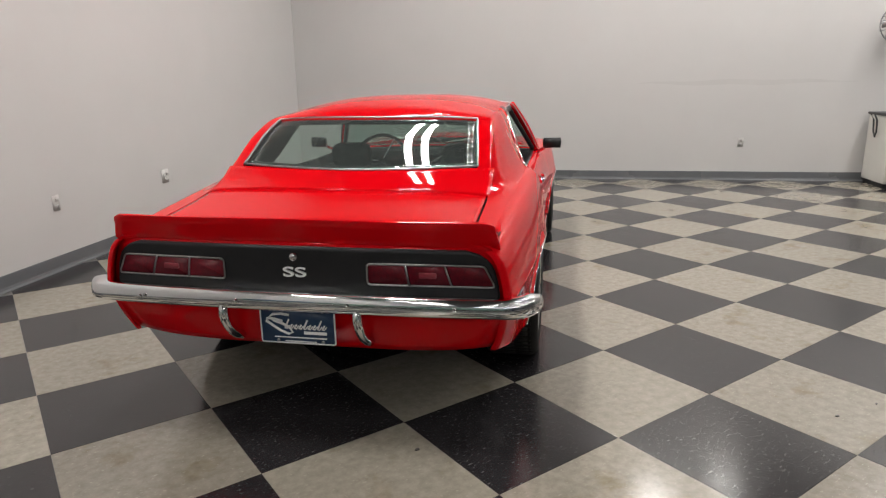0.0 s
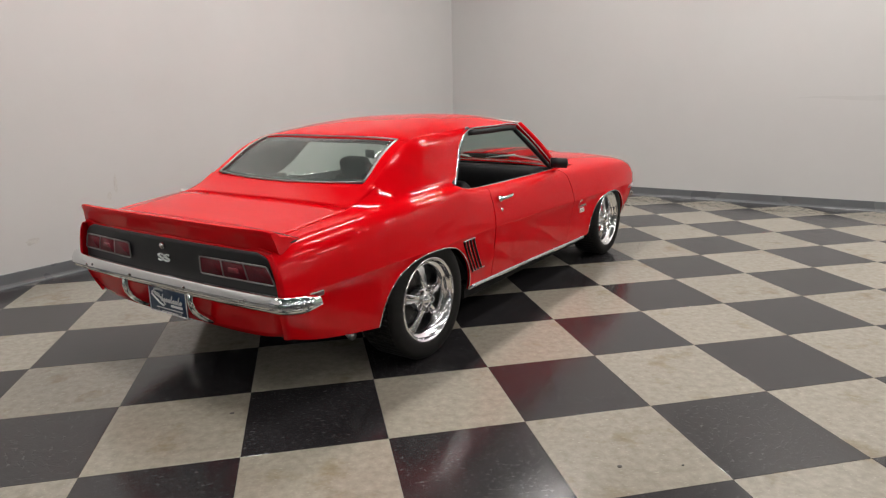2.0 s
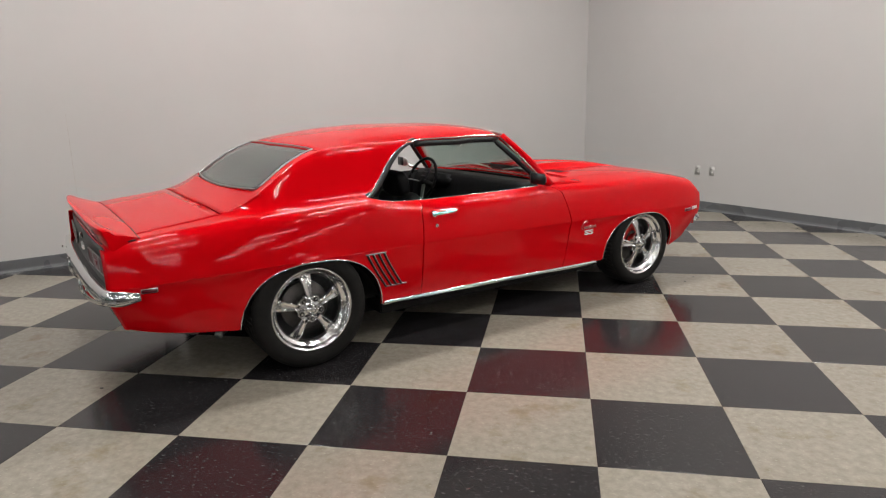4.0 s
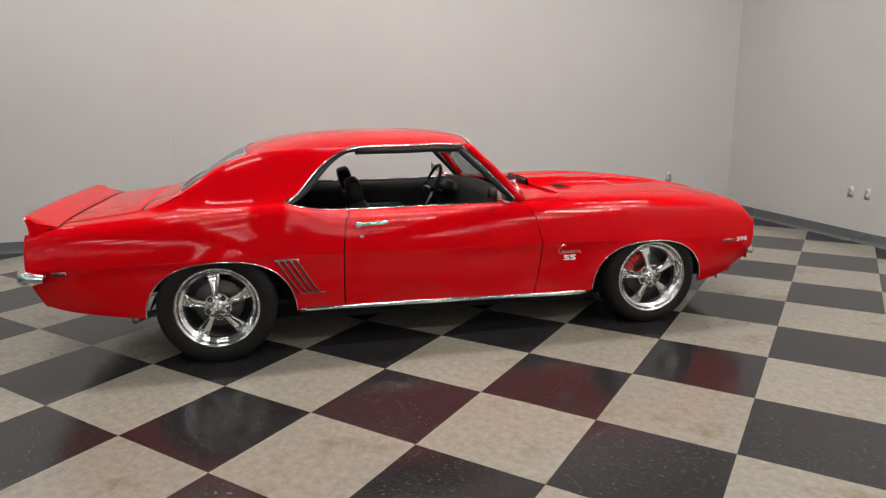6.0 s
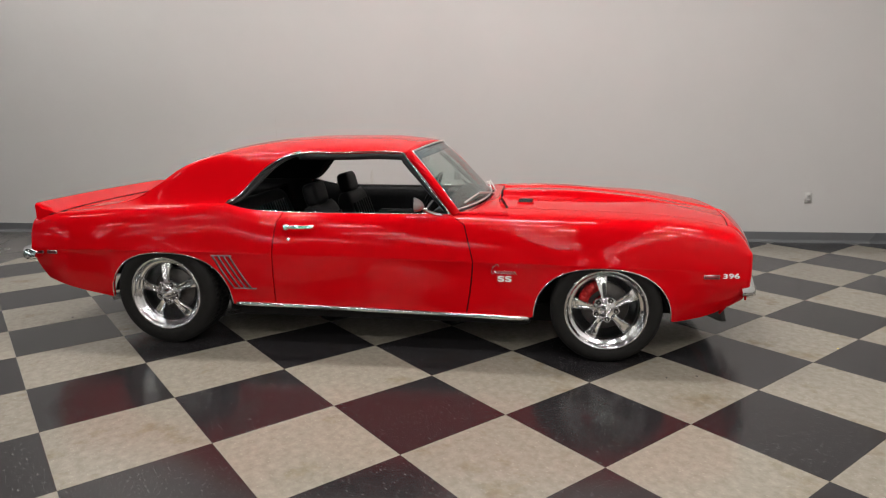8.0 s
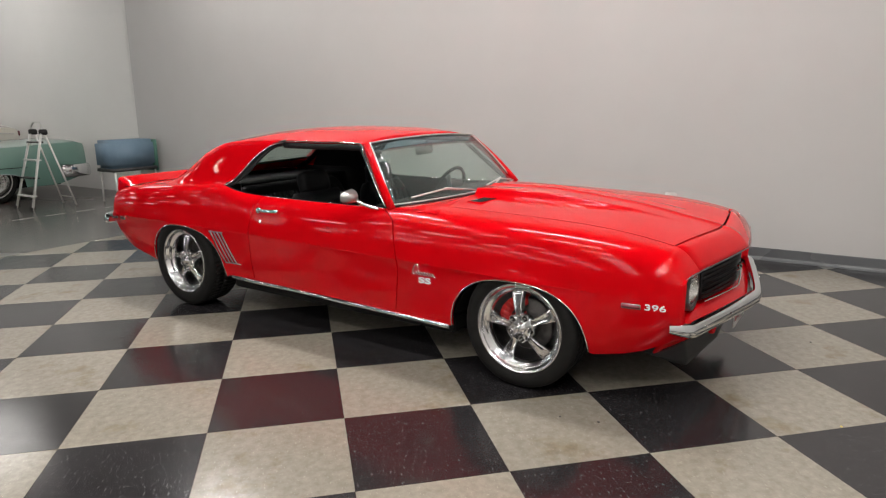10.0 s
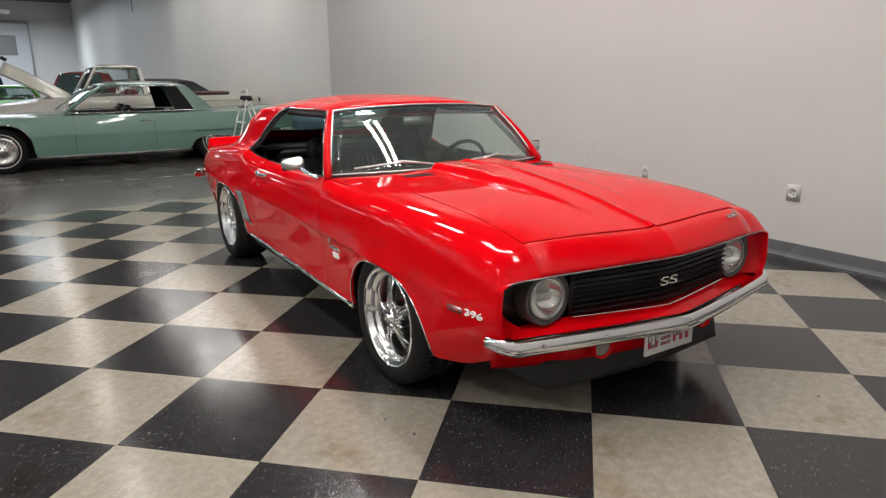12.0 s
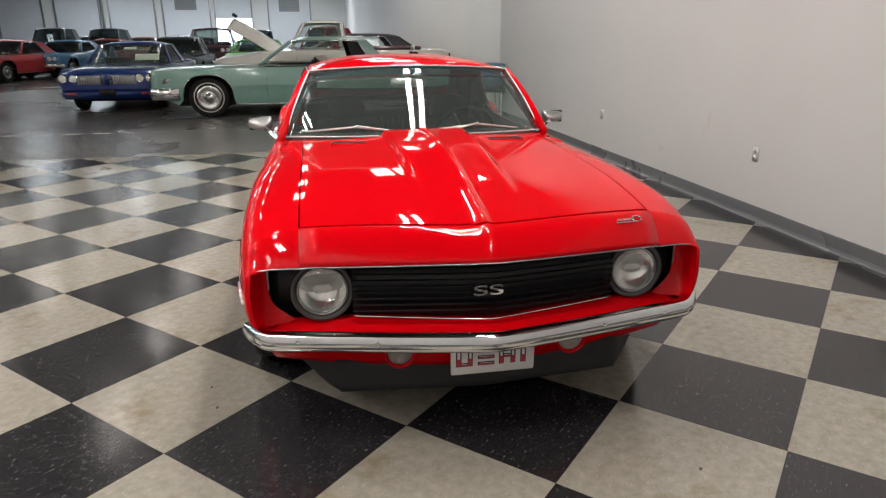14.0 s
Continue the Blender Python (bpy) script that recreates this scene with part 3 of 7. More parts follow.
def brow_z(y):
    return 0.684 - 0.014 * (abs(y) / 0.8) ** 1.5


both_sides("front_wing", slab_mesh(wing_point, x_columns(1.955, WING_X0, 20) + steps(WING_X0 + 0.012, WING_X1, 9), V_SIDE, 0.012, INSIDE), RED)


# wing noses: the side runs round into the headlamp opening
def nose(u, v):
    if v <= 1:
        x, y, z = side_point(WING_X1, v, wing_top)
        k = 1.0
    else:
        x, y, z = wing_front(v)
        y = -y
        k = max(1 - (v - 1) / 0.7, 0.0)
    a = u * math.pi / 2
    return (x + 0.022 * k * math.sin(a), y + 0.022 * k * (1 - math.cos(a)), z - 0.006 * (1 - k) * math.sin(a))


NOSE_V = V_SIDE[2:19] + [1.1, 1.2, 1.3, 1.4, 1.5, 1.6, 1.7]
both_sides("wing_nose", slab_mesh(nose, steps(0, 1, 6), NOSE_V, 0.012, INSIDE), RED)


# sail panels: from the quarter up to the roof rail, behind the side window
def dlo_x(s):
    return 0.405 + 0.33 * s + 0.16 * s**5


def sail(u, s):
    x = -0.955 + u * (dlo_x(s) + 0.955)
    a = quarter_top(min(x, 0.405))
    e = rail(x)
    c = sail_knee(x)
    h = (a[0] + 0.42 * (c[0] - a[0]), a[1] + 0.10 * (c[1] - a[1]))
    t = s
    y, z = ((1 - t) ** 3 * p + 3 * t * (1 - t) ** 2 * q + 3 * t * t * (1 - t) * r + t**3 * w for p, q, r, w in zip(a, h, c, e))
    return (x, -y, z)


both_sides("sail_panel", slab_mesh(sail, steps(0, 1, 48), steps(0, 1, 16), 0.012, (0.3, 0, 0.6)), RED)

both_sides("quarter_trim", slab_mesh(lambda u, s: tuple(Vector(sail(0.5 + 0.49 * u, s)) + Vector((0.0, 0.02, -0.02))), steps(0, 1, 12), steps(0, 1, 8), 0.006, (0.6, 0, 0.9)), VINYL)


# roof skin with rounded rails
def roof_xf(y):
    return 1.60 - 0.05 * (abs(y) / 0.6) ** 2


def roof_xr(y):
    return 0.16 + 0.035 * (abs(y) / 0.55) ** 2


def roof_section(x, r):
    """r -1..1 across the roof."""
    e = rail(x)
    y = e[0] * r
    return (y, top_z(x) - rail_drop(x) * abs(r) ** 3.0)


def roof_point(u, r):
    y0 = 0.6 * r
    x = roof_xr(y0) + u * (roof_xf(y0) - roof_xr(y0))
    y, z = roof_section(x, r)
    return (x, y, z)


R_ACROSS = [-1, -0.97, -0.93, -0.87, -0.8, -0.7, -0.55, -0.35, -0.15, 0, 0.15, 0.35, 0.55, 0.7, 0.8, 0.87, 0.93, 0.97, 1]
part("roof", slab_mesh(roof_point, steps(0, 1, 26), R_ACROSS, 0.014, (0.9, 0, 0.6)), RED, car)


# strips beside the rear glass, and the deck under it
def glass_half(x):
    return 0.588 - 0.045 * min(max((x + 0.16) / 0.35, 0), 1)


def glass_side(u, r):
    x = -0.30 + u * 0.52
    y0 = glass_half(x)
    e = rail(x)
    y = y0 + (e[0] - y0) * r
    return (x, -y, upper_z(x, y))


both_sides("rear_pillar", slab_mesh(glass_side, steps(0, 1, 14), steps(0, 1, 3), 0.014, (0.4, 0, 0.6)), RED)


both_sides("pillar_trim", slab_mesh(lambda u, r: tuple(Vector(glass_side(u, r)) + Vector((0.0, 0.006, -0.022))), steps(0, 1, 10), steps(-0.25, 1, 4), 0.006, (0.4, 0, 0.6)), VINYL)


def tail_panel(u, r):
    """Filler between the boot lid and the rear glass."""
    y = 0.665 * r
    x0 = -0.383 - 0.02 * (1 - r * r)
    x1 = -0.168 - 0.055 * (1 - abs(r) ** 2)
    x = x0 + (x1 - x0) * u
    return (x, y, upper_z(x, y))


part("tail_panel", slab_mesh(tail_panel, steps(0, 1, 8), R_ACROSS, 0.012, (0.4, 0, 0.5)), RED, car)


def boot(u, r):
    y = 0.655 * r
    x0, x1 = -0.90, -0.394 - 0.02 * (1 - r * r)
    x = x0 + (x1 - x0) * u
    return (x, y, deck(x, y, top_z))


part("boot_lid", slab_mesh(boot, steps(0, 1, 12), R_ACROSS, 0.012, (0, 0, 0.3)), RED, car)


# ducktail spoiler: upright red face with a sharp lip and closed, slanted ends
def spoiler_section(a):
    """Section at a = 0 (middle) .. 1 (end): half-width, x, z round from the deck over the lip to the foot."""
    back = 0.03 * a**4
    round_end = max(a - 0.94, 0) / 0.06
    dx = -0.80
    dz = deck(dx, 0.75 * a, top_z) + 0.001
    lx, lz = -0.998 + back + 0.012 * round_end**2, 0.888 - 0.004 * a - 0.014 * round_end**2
    fx, fz = -0.968 + back, 0.783 - 0.006 * a
    return [(0.750, dx, dz - 0.012), (0.750, dx - 0.004, dz + 0.002), (0.752, dx - 0.05, dz + 0.006 + 0.012), (0.752, dx - 0.11, lz - 0.022), (0.752, lx + 0.03, lz - 0.004), (0.752, lx + 0.008, lz), (0.753, lx + 0.001, lz - 0.003), (0.754, lx, lz - 0.009),
            (0.760, lx + 0.010, lz - 0.04), (0.767, fx - 0.004, fz + 0.03), (0.771, fx, fz + 0.008), (0.772, fx + 0.008, fz), (0.772, fx + 0.06, fz - 0.006)]


U_SP = [-1, -0.99, -0.975, -0.955, -0.93, -0.9, -0.8, -0.65, -0.45, -0.2, 0, 0.2, 0.45, 0.65, 0.8, 0.9, 0.93, 0.955, 0.975, 0.99, 1]
bm = bmesh.new()
rings = [[bm.verts.new((x, u * half_w, z)) for half_w, x, z in spoiler_section(abs(u))] for u in U_SP]
for r, q in zip(rings, rings[1:]):
    for k in range(len(r) - 1):
        bm.faces.new((r[k], r[k + 1], q[k + 1], q[k]))
bm.faces.new(rings[0])
bm.faces.new(rings[-1][::-1])
sp = part("spoiler", bm, RED, car, "upright red ducktail spoiler")
sharpen(sp, 38)
seam = [Vector((x - 0.002, u * half_w, z + 0.0125)) for u in U_SP for half_w, x, z in spoiler_section(abs(u))[:1]]
for side in (-1, 1):
    seam_end = [(x, side * (shoulder_y(x) - 0.022), shoulder_z(x) + 0.004) for x in (-0.82, -0.85, -0.89, -0.92)]
    part("seam", swept(seam_end, 0.004, sides=5), UNDER, sp, "dark joint along the foot of the spoiler")
part("seam", swept(seam, 0.0035, sides=5), UNDER, sp, "dark joint along the foot of the spoiler")

# rear corners: the side runs round into the tail panel
def corner(u, v):
    x, y, z = side_point(-0.955 + tail_tuck(v), v, quarter_top)
    k = math.sin(u * math.pi / 2)
    return (x - 0.022 * k, y + 0.03 * (1 - math.cos(u * math.pi / 2)), z)


both_sides("rear_corner", slab_mesh(corner, steps(0, 1, 5), V_SIDE[:23], 0.012, INSIDE), RED)


# tail panel with lamps
def panel_x(y):
    return -0.972 + 0.03 * (abs(y) / 0.8) ** 3


def tail_half(z):
    """Half-width of the tail between the corners."""
    return flank_y(-0.955, z) - 0.024


def rear_face(u, w):
    z = 0.57 + (0.80 - 0.57) * w
    y = tail_half(z) * u
    return (panel_x(y) + 0.004, y, z)


part("tail_face", slab_mesh(rear_face, steps(-1, 1, 24), steps(0, 1, 6), 0.02, (0, 0, 0.6)), RED, car)


def rounded_rect(y0, y1, z0, z1, r, n=5, skew=0.0):
    pts = []
    for cy, cz, a0 in ((y1 - r, z1 - r, 0), (y0 + r, z1 - r, 90), (y0 + r, z0 + r, 180), (y1 - r, z0 + r, 270)):
        for k in range(n + 1):
            a = radians(a0 + 90 * k / n)
            y, z = cy + r * math.cos(a), cz + r * math.sin(a)
            pts.append((y + skew * (z - z0), z))
    return pts


def rounded_poly(corners, r, n=4):
    """Outline with its corners rounded off."""
    pts = []
    m = len(corners)
    for k in range(m):
        p, c, q = (Vector(corners[(k + d) % m]) for d in (-1, 0, 1))
        a, b = c + (p - c).normalized() * r, c + (q - c).normalized() * r
        pts += [tuple(a * (1 - t) ** 2 + c * 2 * t * (1 - t) + b * t * t) for t in steps(0, 1, n)]
    return pts


def plate_on(fx, outline, depth, out=-1):
    """A plate with the outline in y and z, laid on the surface x = fx(y), standing `depth` proud of it."""
    bm = bmesh.new()
    a = [bm.verts.new((fx(y), y, z)) for y, z in outline]
    b = [bm.verts.new((fx(y) + out * depth, y, z)) for y, z in outline]
    n = len(outline)
    for k in range(n):
        bm.faces.new((a[k], a[(k + 1) % n], b[(k + 1) % n], b[k]))
    bm.faces.new(a)
    bm.faces.new(b[::-1])
    return bm


# black centre panel from lamp to lamp
def black_face(u, w):
    a = abs(u)
    lo, hi = 0.585, 0.778 - 0.016 * max(a - 0.94, 0) / 0.06
    z = lo + (hi - lo) * w
    y = (tail_half(z) - 0.022 - 0.03 * max(w - 0.7, 0) ** 2 / 0.09) * u
    return (panel_x(y) - 0.004, y, z)


part("tail_trim", slab_mesh(black_face, [-1, -0.985, -0.97, -0.94] + steps(-0.9, 0.9, 28) + [0.94, 0.97, 0.985, 1], steps(0, 1, 10), 0.006, (0, 0, 0.6)), BLACK_SATIN, car, "satin black tail panel")


def lamp_end(z):
    return tail_half(z) - 0.034 - 0.25 * max(z - 0.65, 0)


for side in (-1, 1):
    y0, z0, z1 = 0.285, 0.642, 0.722

    def lamp_quad(f0, f1, inset):
        """Corners between two fractions of the lamp's length."""
        def at(f, z):
            return side * (y0 + f * (lamp_end(z) - y0))
        g = inset / 0.48
        return [(at(f0 + g, z0 + inset), z0 + inset), (at(f1 - g, z0 + inset), z0 + inset), (at(f1 - g, z1 - inset), z1 - inset), (at(f0 + g, z1 - inset), z1 - inset)]
    bm = bmesh.new()
    tube(bm, [(panel_x(y) - 0.013, y, z) for y, z in rounded_poly(lamp_quad(0, 1, 0.0), 0.016)], 0.0036, sides=6, closed=True)
    lamp = part("tail_lamp", bm, STEEL, car, "three-section red tail lamp in a chrome rim")
    for k in range(3):
        part("lens", plate_on(lambda y: panel_x(y) - 0.008, rounded_poly(lamp_quad(k / 3, (k + 1) / 3, 0.006), 0.006), 0.004), LENS_RED, lamp)
        if k == 1:
            q = lamp_quad(k / 3, (k + 1) / 3, 0.006)
            m = sum(p[0] for p in q) / 4
            part("reverse_lens", plate_on(lambda y: panel_x(y) - 0.0125, rounded_rect(m - 0.032, m + 0.032, 0.672, 0.694, 0.004), 0.004), LENS_SMOKE, lamp)
        if k:
            q = lamp_quad(k / 3 - 0.005, k / 3 + 0.005, 0.0)
            part("divider", plate_on(lambda y: panel_x(y) - 0.008, q, 0.006), STEEL, lamp)
REAR_TEXT = Matrix(((0, 0, -1, 0), (-1, 0, 0, 0), (0, 1, 0, 0), (0, 0, 0, 1)))
FRONT_TEXT = Matrix(((0, 0, 1, 0), (1, 0, 0, 0), (0, 1, 0, 0), (0, 0, 0, 1)))
SIDE_TEXT = Matrix(((1, 0, 0, 0), (0, 0, -1, 0), (0, 1, 0, 0), (0, 0, 0, 1)))
text_mesh("rear_badge", "SS", 0.054, WHITE_PAINT, car, Matrix.Translation((-0.982, 0.0, 0.677)) @ REAR_TEXT, 0.004, "bright two-letter tail badge", width=1.95, bold=0.006)
part("boot_lock", turned([(0.0, -0.014), (0.013, -0.014), (0.016, -0.01), (0.017, 0.0)], "x", 20, (-0.976, 0, 0.738)), CHROME, car)


# rear bumper: a chrome blade that wraps the corners
def blade(bm, path, z0, z1, thick, crown, sharp_mid=0.0):
    """A bumper blade along (x, y, out_x, out_y) stations between two heights."""
    sec = [(0.0, 0.0), (0.5, 0.03), (0.8, 0.09), (0.96, 0.2), (1.0, 0.32), (0.93, 0.6), (0.84, 0.84), (0.74, 0.93), (0.5, 0.985), (0.0, 1.0)]
    rings = []
    for x, y, nx, ny, shrink, lift in path:
        ring = []
        for o, h in sec:
            hh = 0.5 + (h - 0.5) * shrink
            ring.append(bm.verts.new((x + nx * (o * crown), y + ny * (o * crown), z0 + lift + (z1 - z0) * hh)))
        for o, h in ((-0.6, 0.85), (-0.6, 0.15)):
            hh = 0.5 + (h - 0.5) * shrink
            ring.append(bm.verts.new((x + nx * (o * thick), y + ny * (o * thick), z0 + lift + (z1 - z0) * hh)))
        rings.append(ring)
    n = len(rings[0])
    for r, q in zip(rings, rings[1:]):
        for k in range(n):
            bm.faces.new((r[k], r[(k + 1) % n], q[(k + 1) % n], q[k]))
    bm.faces.new(rings[0])
    bm.faces.new(rings[-1][::-1])


def rear_bumper_path():
    pts = []
    for k in range(-30, 31):
        u = k / 30
        a = abs(u)
        if a < 0.8:
            y, x = u / 0.8 * 0.80, -1.0 + 0.028 * (a / 0.8) ** 3
            nx, ny = -1.0, 0.16 * math.copysign((a / 0.8) ** 3, u)
        else:
            t = (a - 0.8) / 0.2
            ang = t * math.pi / 2
            y = math.copysign(0.80 + 0.075 * math.sin(min(ang * 1.25, math.pi / 2)), u)
            x = -0.972 + 0.12 * t**1.5
            nx, ny = -math.cos(ang) , math.copysign(0.16 + math.sin(ang), u)
        shrink = 1.0 if a < 0.93 else 1 - (a - 0.93) / 0.07 * 0.45
        pts.append((x, y, nx, ny, shrink, 0.0))
    return pts


bm = bmesh.new()
blade(bm, rear_bumper_path(), 0.533, 0.612, 0.04, 0.045)
rb = sharpen(part("rear_bumper", bm, CHROME, car, "chrome rear bumper blade"), 60)
for y in (-0.62, -0.22, 0.22, 0.62):
    part("bolt", turned([(0.0, -0.007), (0.006, -0.006), (0.009, 0.0)], "x", 12, (-1.043, y * 1.0, 0.575)), CHROME, rb)
for y in (-0.255, 0.28):
    bm = bmesh.new()
    tube(bm, [(-1.02, y, 0.56), (-1.03, y, 0.535), (-1.033, y - 0.002, 0.51), (-1.028, y - 0.004, 0.485), (-1.015, y - 0.007, 0.46), (-0.995, y - 0.01, 0.435), (-0.968, y - 0.013, 0.412), (-0.935, y - 0.015, 0.395)], 0.019, sides=14)
    part("bumper_guard", bm, CHROME, rb)


# red rear valance under the bumper
def valance(u, w):
    a = abs(u)
    z = 0.575 - (0.218 - 0.036 * a**5) * w
    y = (flank_y(-0.93, max(z, sill_z(-0.9))) - 0.024) * u
    x = -0.975 + 0.004 * a**4 + 0.062 * w**1.8
    return (x, y, z)


part("rear_valance", slab_mesh(valance, steps(-1, 1, 24), steps(0, 1, 8), 0.01, (0, 0, 0.6)), RED, car)

# dealer plate at the rear: dark blue with a plain white swash and bars
plate = part("rear_plate", plate_on(lambda y: -0.985, rounded_rect(-0.152, 0.152, 0.392, 0.535, 0.008), 0.004), BLUE_PLATE, car, "navy dealer plate with white script shapes")
def on_plate(px, pz):
    """A place on the rear plate: hundredths of its width from its left edge, of its height from the top."""
    return (-0.9905, 0.152 - px * 0.00304, 0.535 - pz * 0.00143)


bm = bmesh.new()
tube(bm, [on_plate(*q) for q in ((39, 19), (28, 16), (17, 19), (13, 26), (18, 36), (31, 45), (40, 56), (43, 68), (38, 73), (27, 64), (16, 49), (8, 38), (9, 32), (16, 30), (30, 37))], 0.0052, sides=8)
part("swash", bm, WHITE_PAINT, plate)
bm = bmesh.new()
for k in range(9):
    # leaning strokes of the script, two of them tall
    x0 = 33 + k * 6.2
    tall = 26 if k in (0, 4, 7) else 12
    tube(bm, [on_plate(x0, 57), on_plate(x0 + 1.5 + tall * 0.16, 57 - tall)], 0.0036, sides=6)
    tube(bm, [on_plate(x0, 56), on_plate(x0 + 2.6, 58), on_plate(x0 + 6.2, 48)], 0.0026, sides=6)
part("script_stroke", bm, WHITE_PAINT, plate)
for x0, x1, down, high in ((58, 88, 64, 8), (18, 88, 81, 3), (32, 74, 92, 3)):
    lo, hi = on_plate(x1, down + high), on_plate(x0, down)
    part("bar", boxed(-0.9912, -0.988, lo[1], hi[1], lo[2], hi[2]), WHITE_PAINT, plate, smooth=False)
for px in (23, 83):
    part("bolt", turned([(0.0, -0.004), (0.005, -0.003), (0.007, 0.0)], "x", 12, on_plate(px, 92)), STEEL, plate)
part("plate_rim", swept([(-0.99, y, z) for y, z in rounded_rect(-0.15, 0.15, 0.394, 0.533, 0.008)], 0.003, sides=5, closed=True), WHITE_PAINT, plate)


# bonnet with its raised cowl scoop and centre spine
def scoop_h(x, y):
    half = 0.215 - 0.05 * min(max((x - 2.1) / 1.2, 0), 1)
    edge = min(max((half + 0.03 - abs(y)) / 0.042, 0), 1)
    edge = edge * edge * (3 - 2 * edge)
    along = min(max((3.38 - x) / 0.95, 0), 1)
    along = along * along * (3 - 2 * along)
    spine = 0.009 * max(1 - abs(y) / 0.028, 0) ** 1.0
    tail = 0.82 + 0.18 * min(max((x - 2.08) / 0.3, 0), 1)
    return 0.043 * edge * along * tail + spine


Y_HOOD = sorted({round(s * a, 4) for a in (0, 0.008, 0.018, 0.03, 0.07, 0.12, 0.15, 0.165, 0.175, 0.185, 0.195, 0.205, 0.215, 0.225, 0.235, 0.245, 0.26, 0.3, 0.36, 0.42, 0.5, 0.57, 0.61, GAP_Y - 0.001) for s in (-1, 1)})


def hood_front(y):
    return 3.485 - 0.078 * (abs(y) / 0.62) ** 1.4


def bonnet(u, y):
    x0 = 2.094 + 0.06 * max(abs(y) - 0.3, 0) / 0.33
    x = x0 + (hood_front(y) - x0) * u
    return (x, y, deck(x, y, hood_z) + scoop_h(x, y))


hood_ob = part("bonnet", slab_mesh(bonnet, steps(0, 1, 40), Y_HOOD, 0.012, (2.6, 0, 0.4)), RED, car, "red bonnet with a raised cowl scoop")
sharpen(hood_ob, 60)
part("scoop_mouth", boxed(2.078, 2.083, -0.2, 0.2, 0.87, 0.912, bevel=0.002), BLACK_SATIN, car)


# header panel between the bonnet and the grille opening
def header(u, y):
    """Sloping nose panel from the bonnet's front edge down to the brow."""
    x0 = hood_front(y) + 0.009
    z0 = deck(x0, y, hood_z) + scoop_h(x0, y) * 0.7
    x1, z1 = brow_x(y), brow_z(y)
    return (x0 + (x1 - x0) * u, y, z0 + (z1 - z0) * u**1.9)


part("header_panel", slab_mesh(header, steps(0, 1, 12), sorted({round(s * a, 4) for a in (0, 0.015, 0.03, 0.1, 0.2, 0.3, 0.4, 0.5, 0.58, GAP_Y + 0.0035) for s in (-1, 1)}), 0.012, (2.6, 0, 0.4)), RED, car)
brow_line = [Vector((brow_x(y) + 0.002, y, brow_z(y) - 0.004)) for y in steps(-0.62, 0.62, 26)]
ends = [Vector(wing_front(v)) + Vector((0.002, 0, -0.004)) for v in steps(2, 1.1, 9)]
brow_line = [Vector((p.x, -p.y, p.z)) for p in reversed(ends)] + brow_line + ends
part("brow_trim", swept(brow_line, 0.0026, sides=6), STEEL, car)


# front opening: red surround, black grille, lamps
def open_x(y):
    return brow_x(y) - 0.025


def lower_pan(u, r):
    """Red pan below the grille, sloping out to the bumper."""
    y = 0.775 * r
    z = 0.469 + (0.022 * abs(r) - 0.045 * abs(r) ** 3) * (1 - u) - (0.05 * u / 0.8 if u < 0.8 else 0.05 + 0.045 * (u - 0.8) / 0.2)
    x = open_x(y) - 0.055 + 0.085 * (u / 0.8 if u < 0.8 else 1.0)
    return (x, y, z)


part("grille_pan", slab_mesh(lower_pan, [0, 0.2, 0.4, 0.6, 0.74, 0.8, 0.83, 0.9, 1.0], steps(-1, 1, 28), 0.01, (3.0, 0, 0.3)), RED, car)


def field_end(z):
    """Outer end of the black grille field, with a rounded lower corner."""
    return 0.752 - 0.11 * max((0.545 - z) / 0.10, 0) ** 2


def surround(u, v):
    """Outer cheeks of the opening: a hollow that runs from the wing's edge back to the grille field."""
    o = Vector(nose(1.0, 0.2 + 1.2 * v))
    z = o.z
    i_y = field_end(max(z, 0.45))
    i = Vector((brow_x(i_y) - 0.075, -i_y, z))
    c = Vector((i.x + 0.01, o.y + 0.012, z))
    return tuple(o * (1 - u) ** 2 + c * 2 * u * (1 - u) + i * u * u)


both_sides("lamp_cheek", slab_mesh(surround, steps(0, 1, 10), steps(0, 1, 18), 0.004, (3.0, -0.95, 0.5)), RED)
both_sides("field_trim", swept([tuple(Vector(surround(1.0, v)) + Vector((0.004, 0, 0))) for v in steps(0.3, 1.0, 12)], 0.004, sides=6), STEEL)
part("lamp_pocket", slab_mesh(lambda u, v: (brow_x(u) - 0.115, u, 0.44 + 0.235 * v), steps(-0.765, 0.765, 30), steps(0, 1, 2), 0.006, (2.5, 0, 0.5)), BLACK_SATIN, car)


def grille_lo(y):
    return 0.466 + 0.03 * (abs(y) / 0.7)


grille = part("grille", slab_mesh(lambda u, v: (brow_x(u) - 0.06, u, grille_lo(u) + (0.667 - grille_lo(u)) * v), steps(-0.47, 0.47, 28), steps(0, 1, 2), 0.006, (2.5, 0, 0.5)), BLACK_SATIN, car, "black egg-crate grille")
for k in range(8):
    z = 0.497 + k * 0.0222
    part("bar", swept([(brow_x(y) - 0.05, y, z) for y in steps(-0.47, 0.47, 16)], 0.0, sides=4, flat=(0.008, 0.0035)), BLACK_SATIN, grille, smooth=False)
part("grille_trim", swept([(brow_x(y) - 0.038, y, grille_lo(y) - 0.002) for y in steps(-0.47, 0.47, 20)], 0.004, sides=6), CHROME, grille)
text_mesh("front_badge", "SS", 0.052, CHROME, car, Matrix.Translation((3.595, -0.015, 0.572)) @ FRONT_TEXT, 0.005, "chrome two-letter grille badge", width=2.3, bold=0.015)

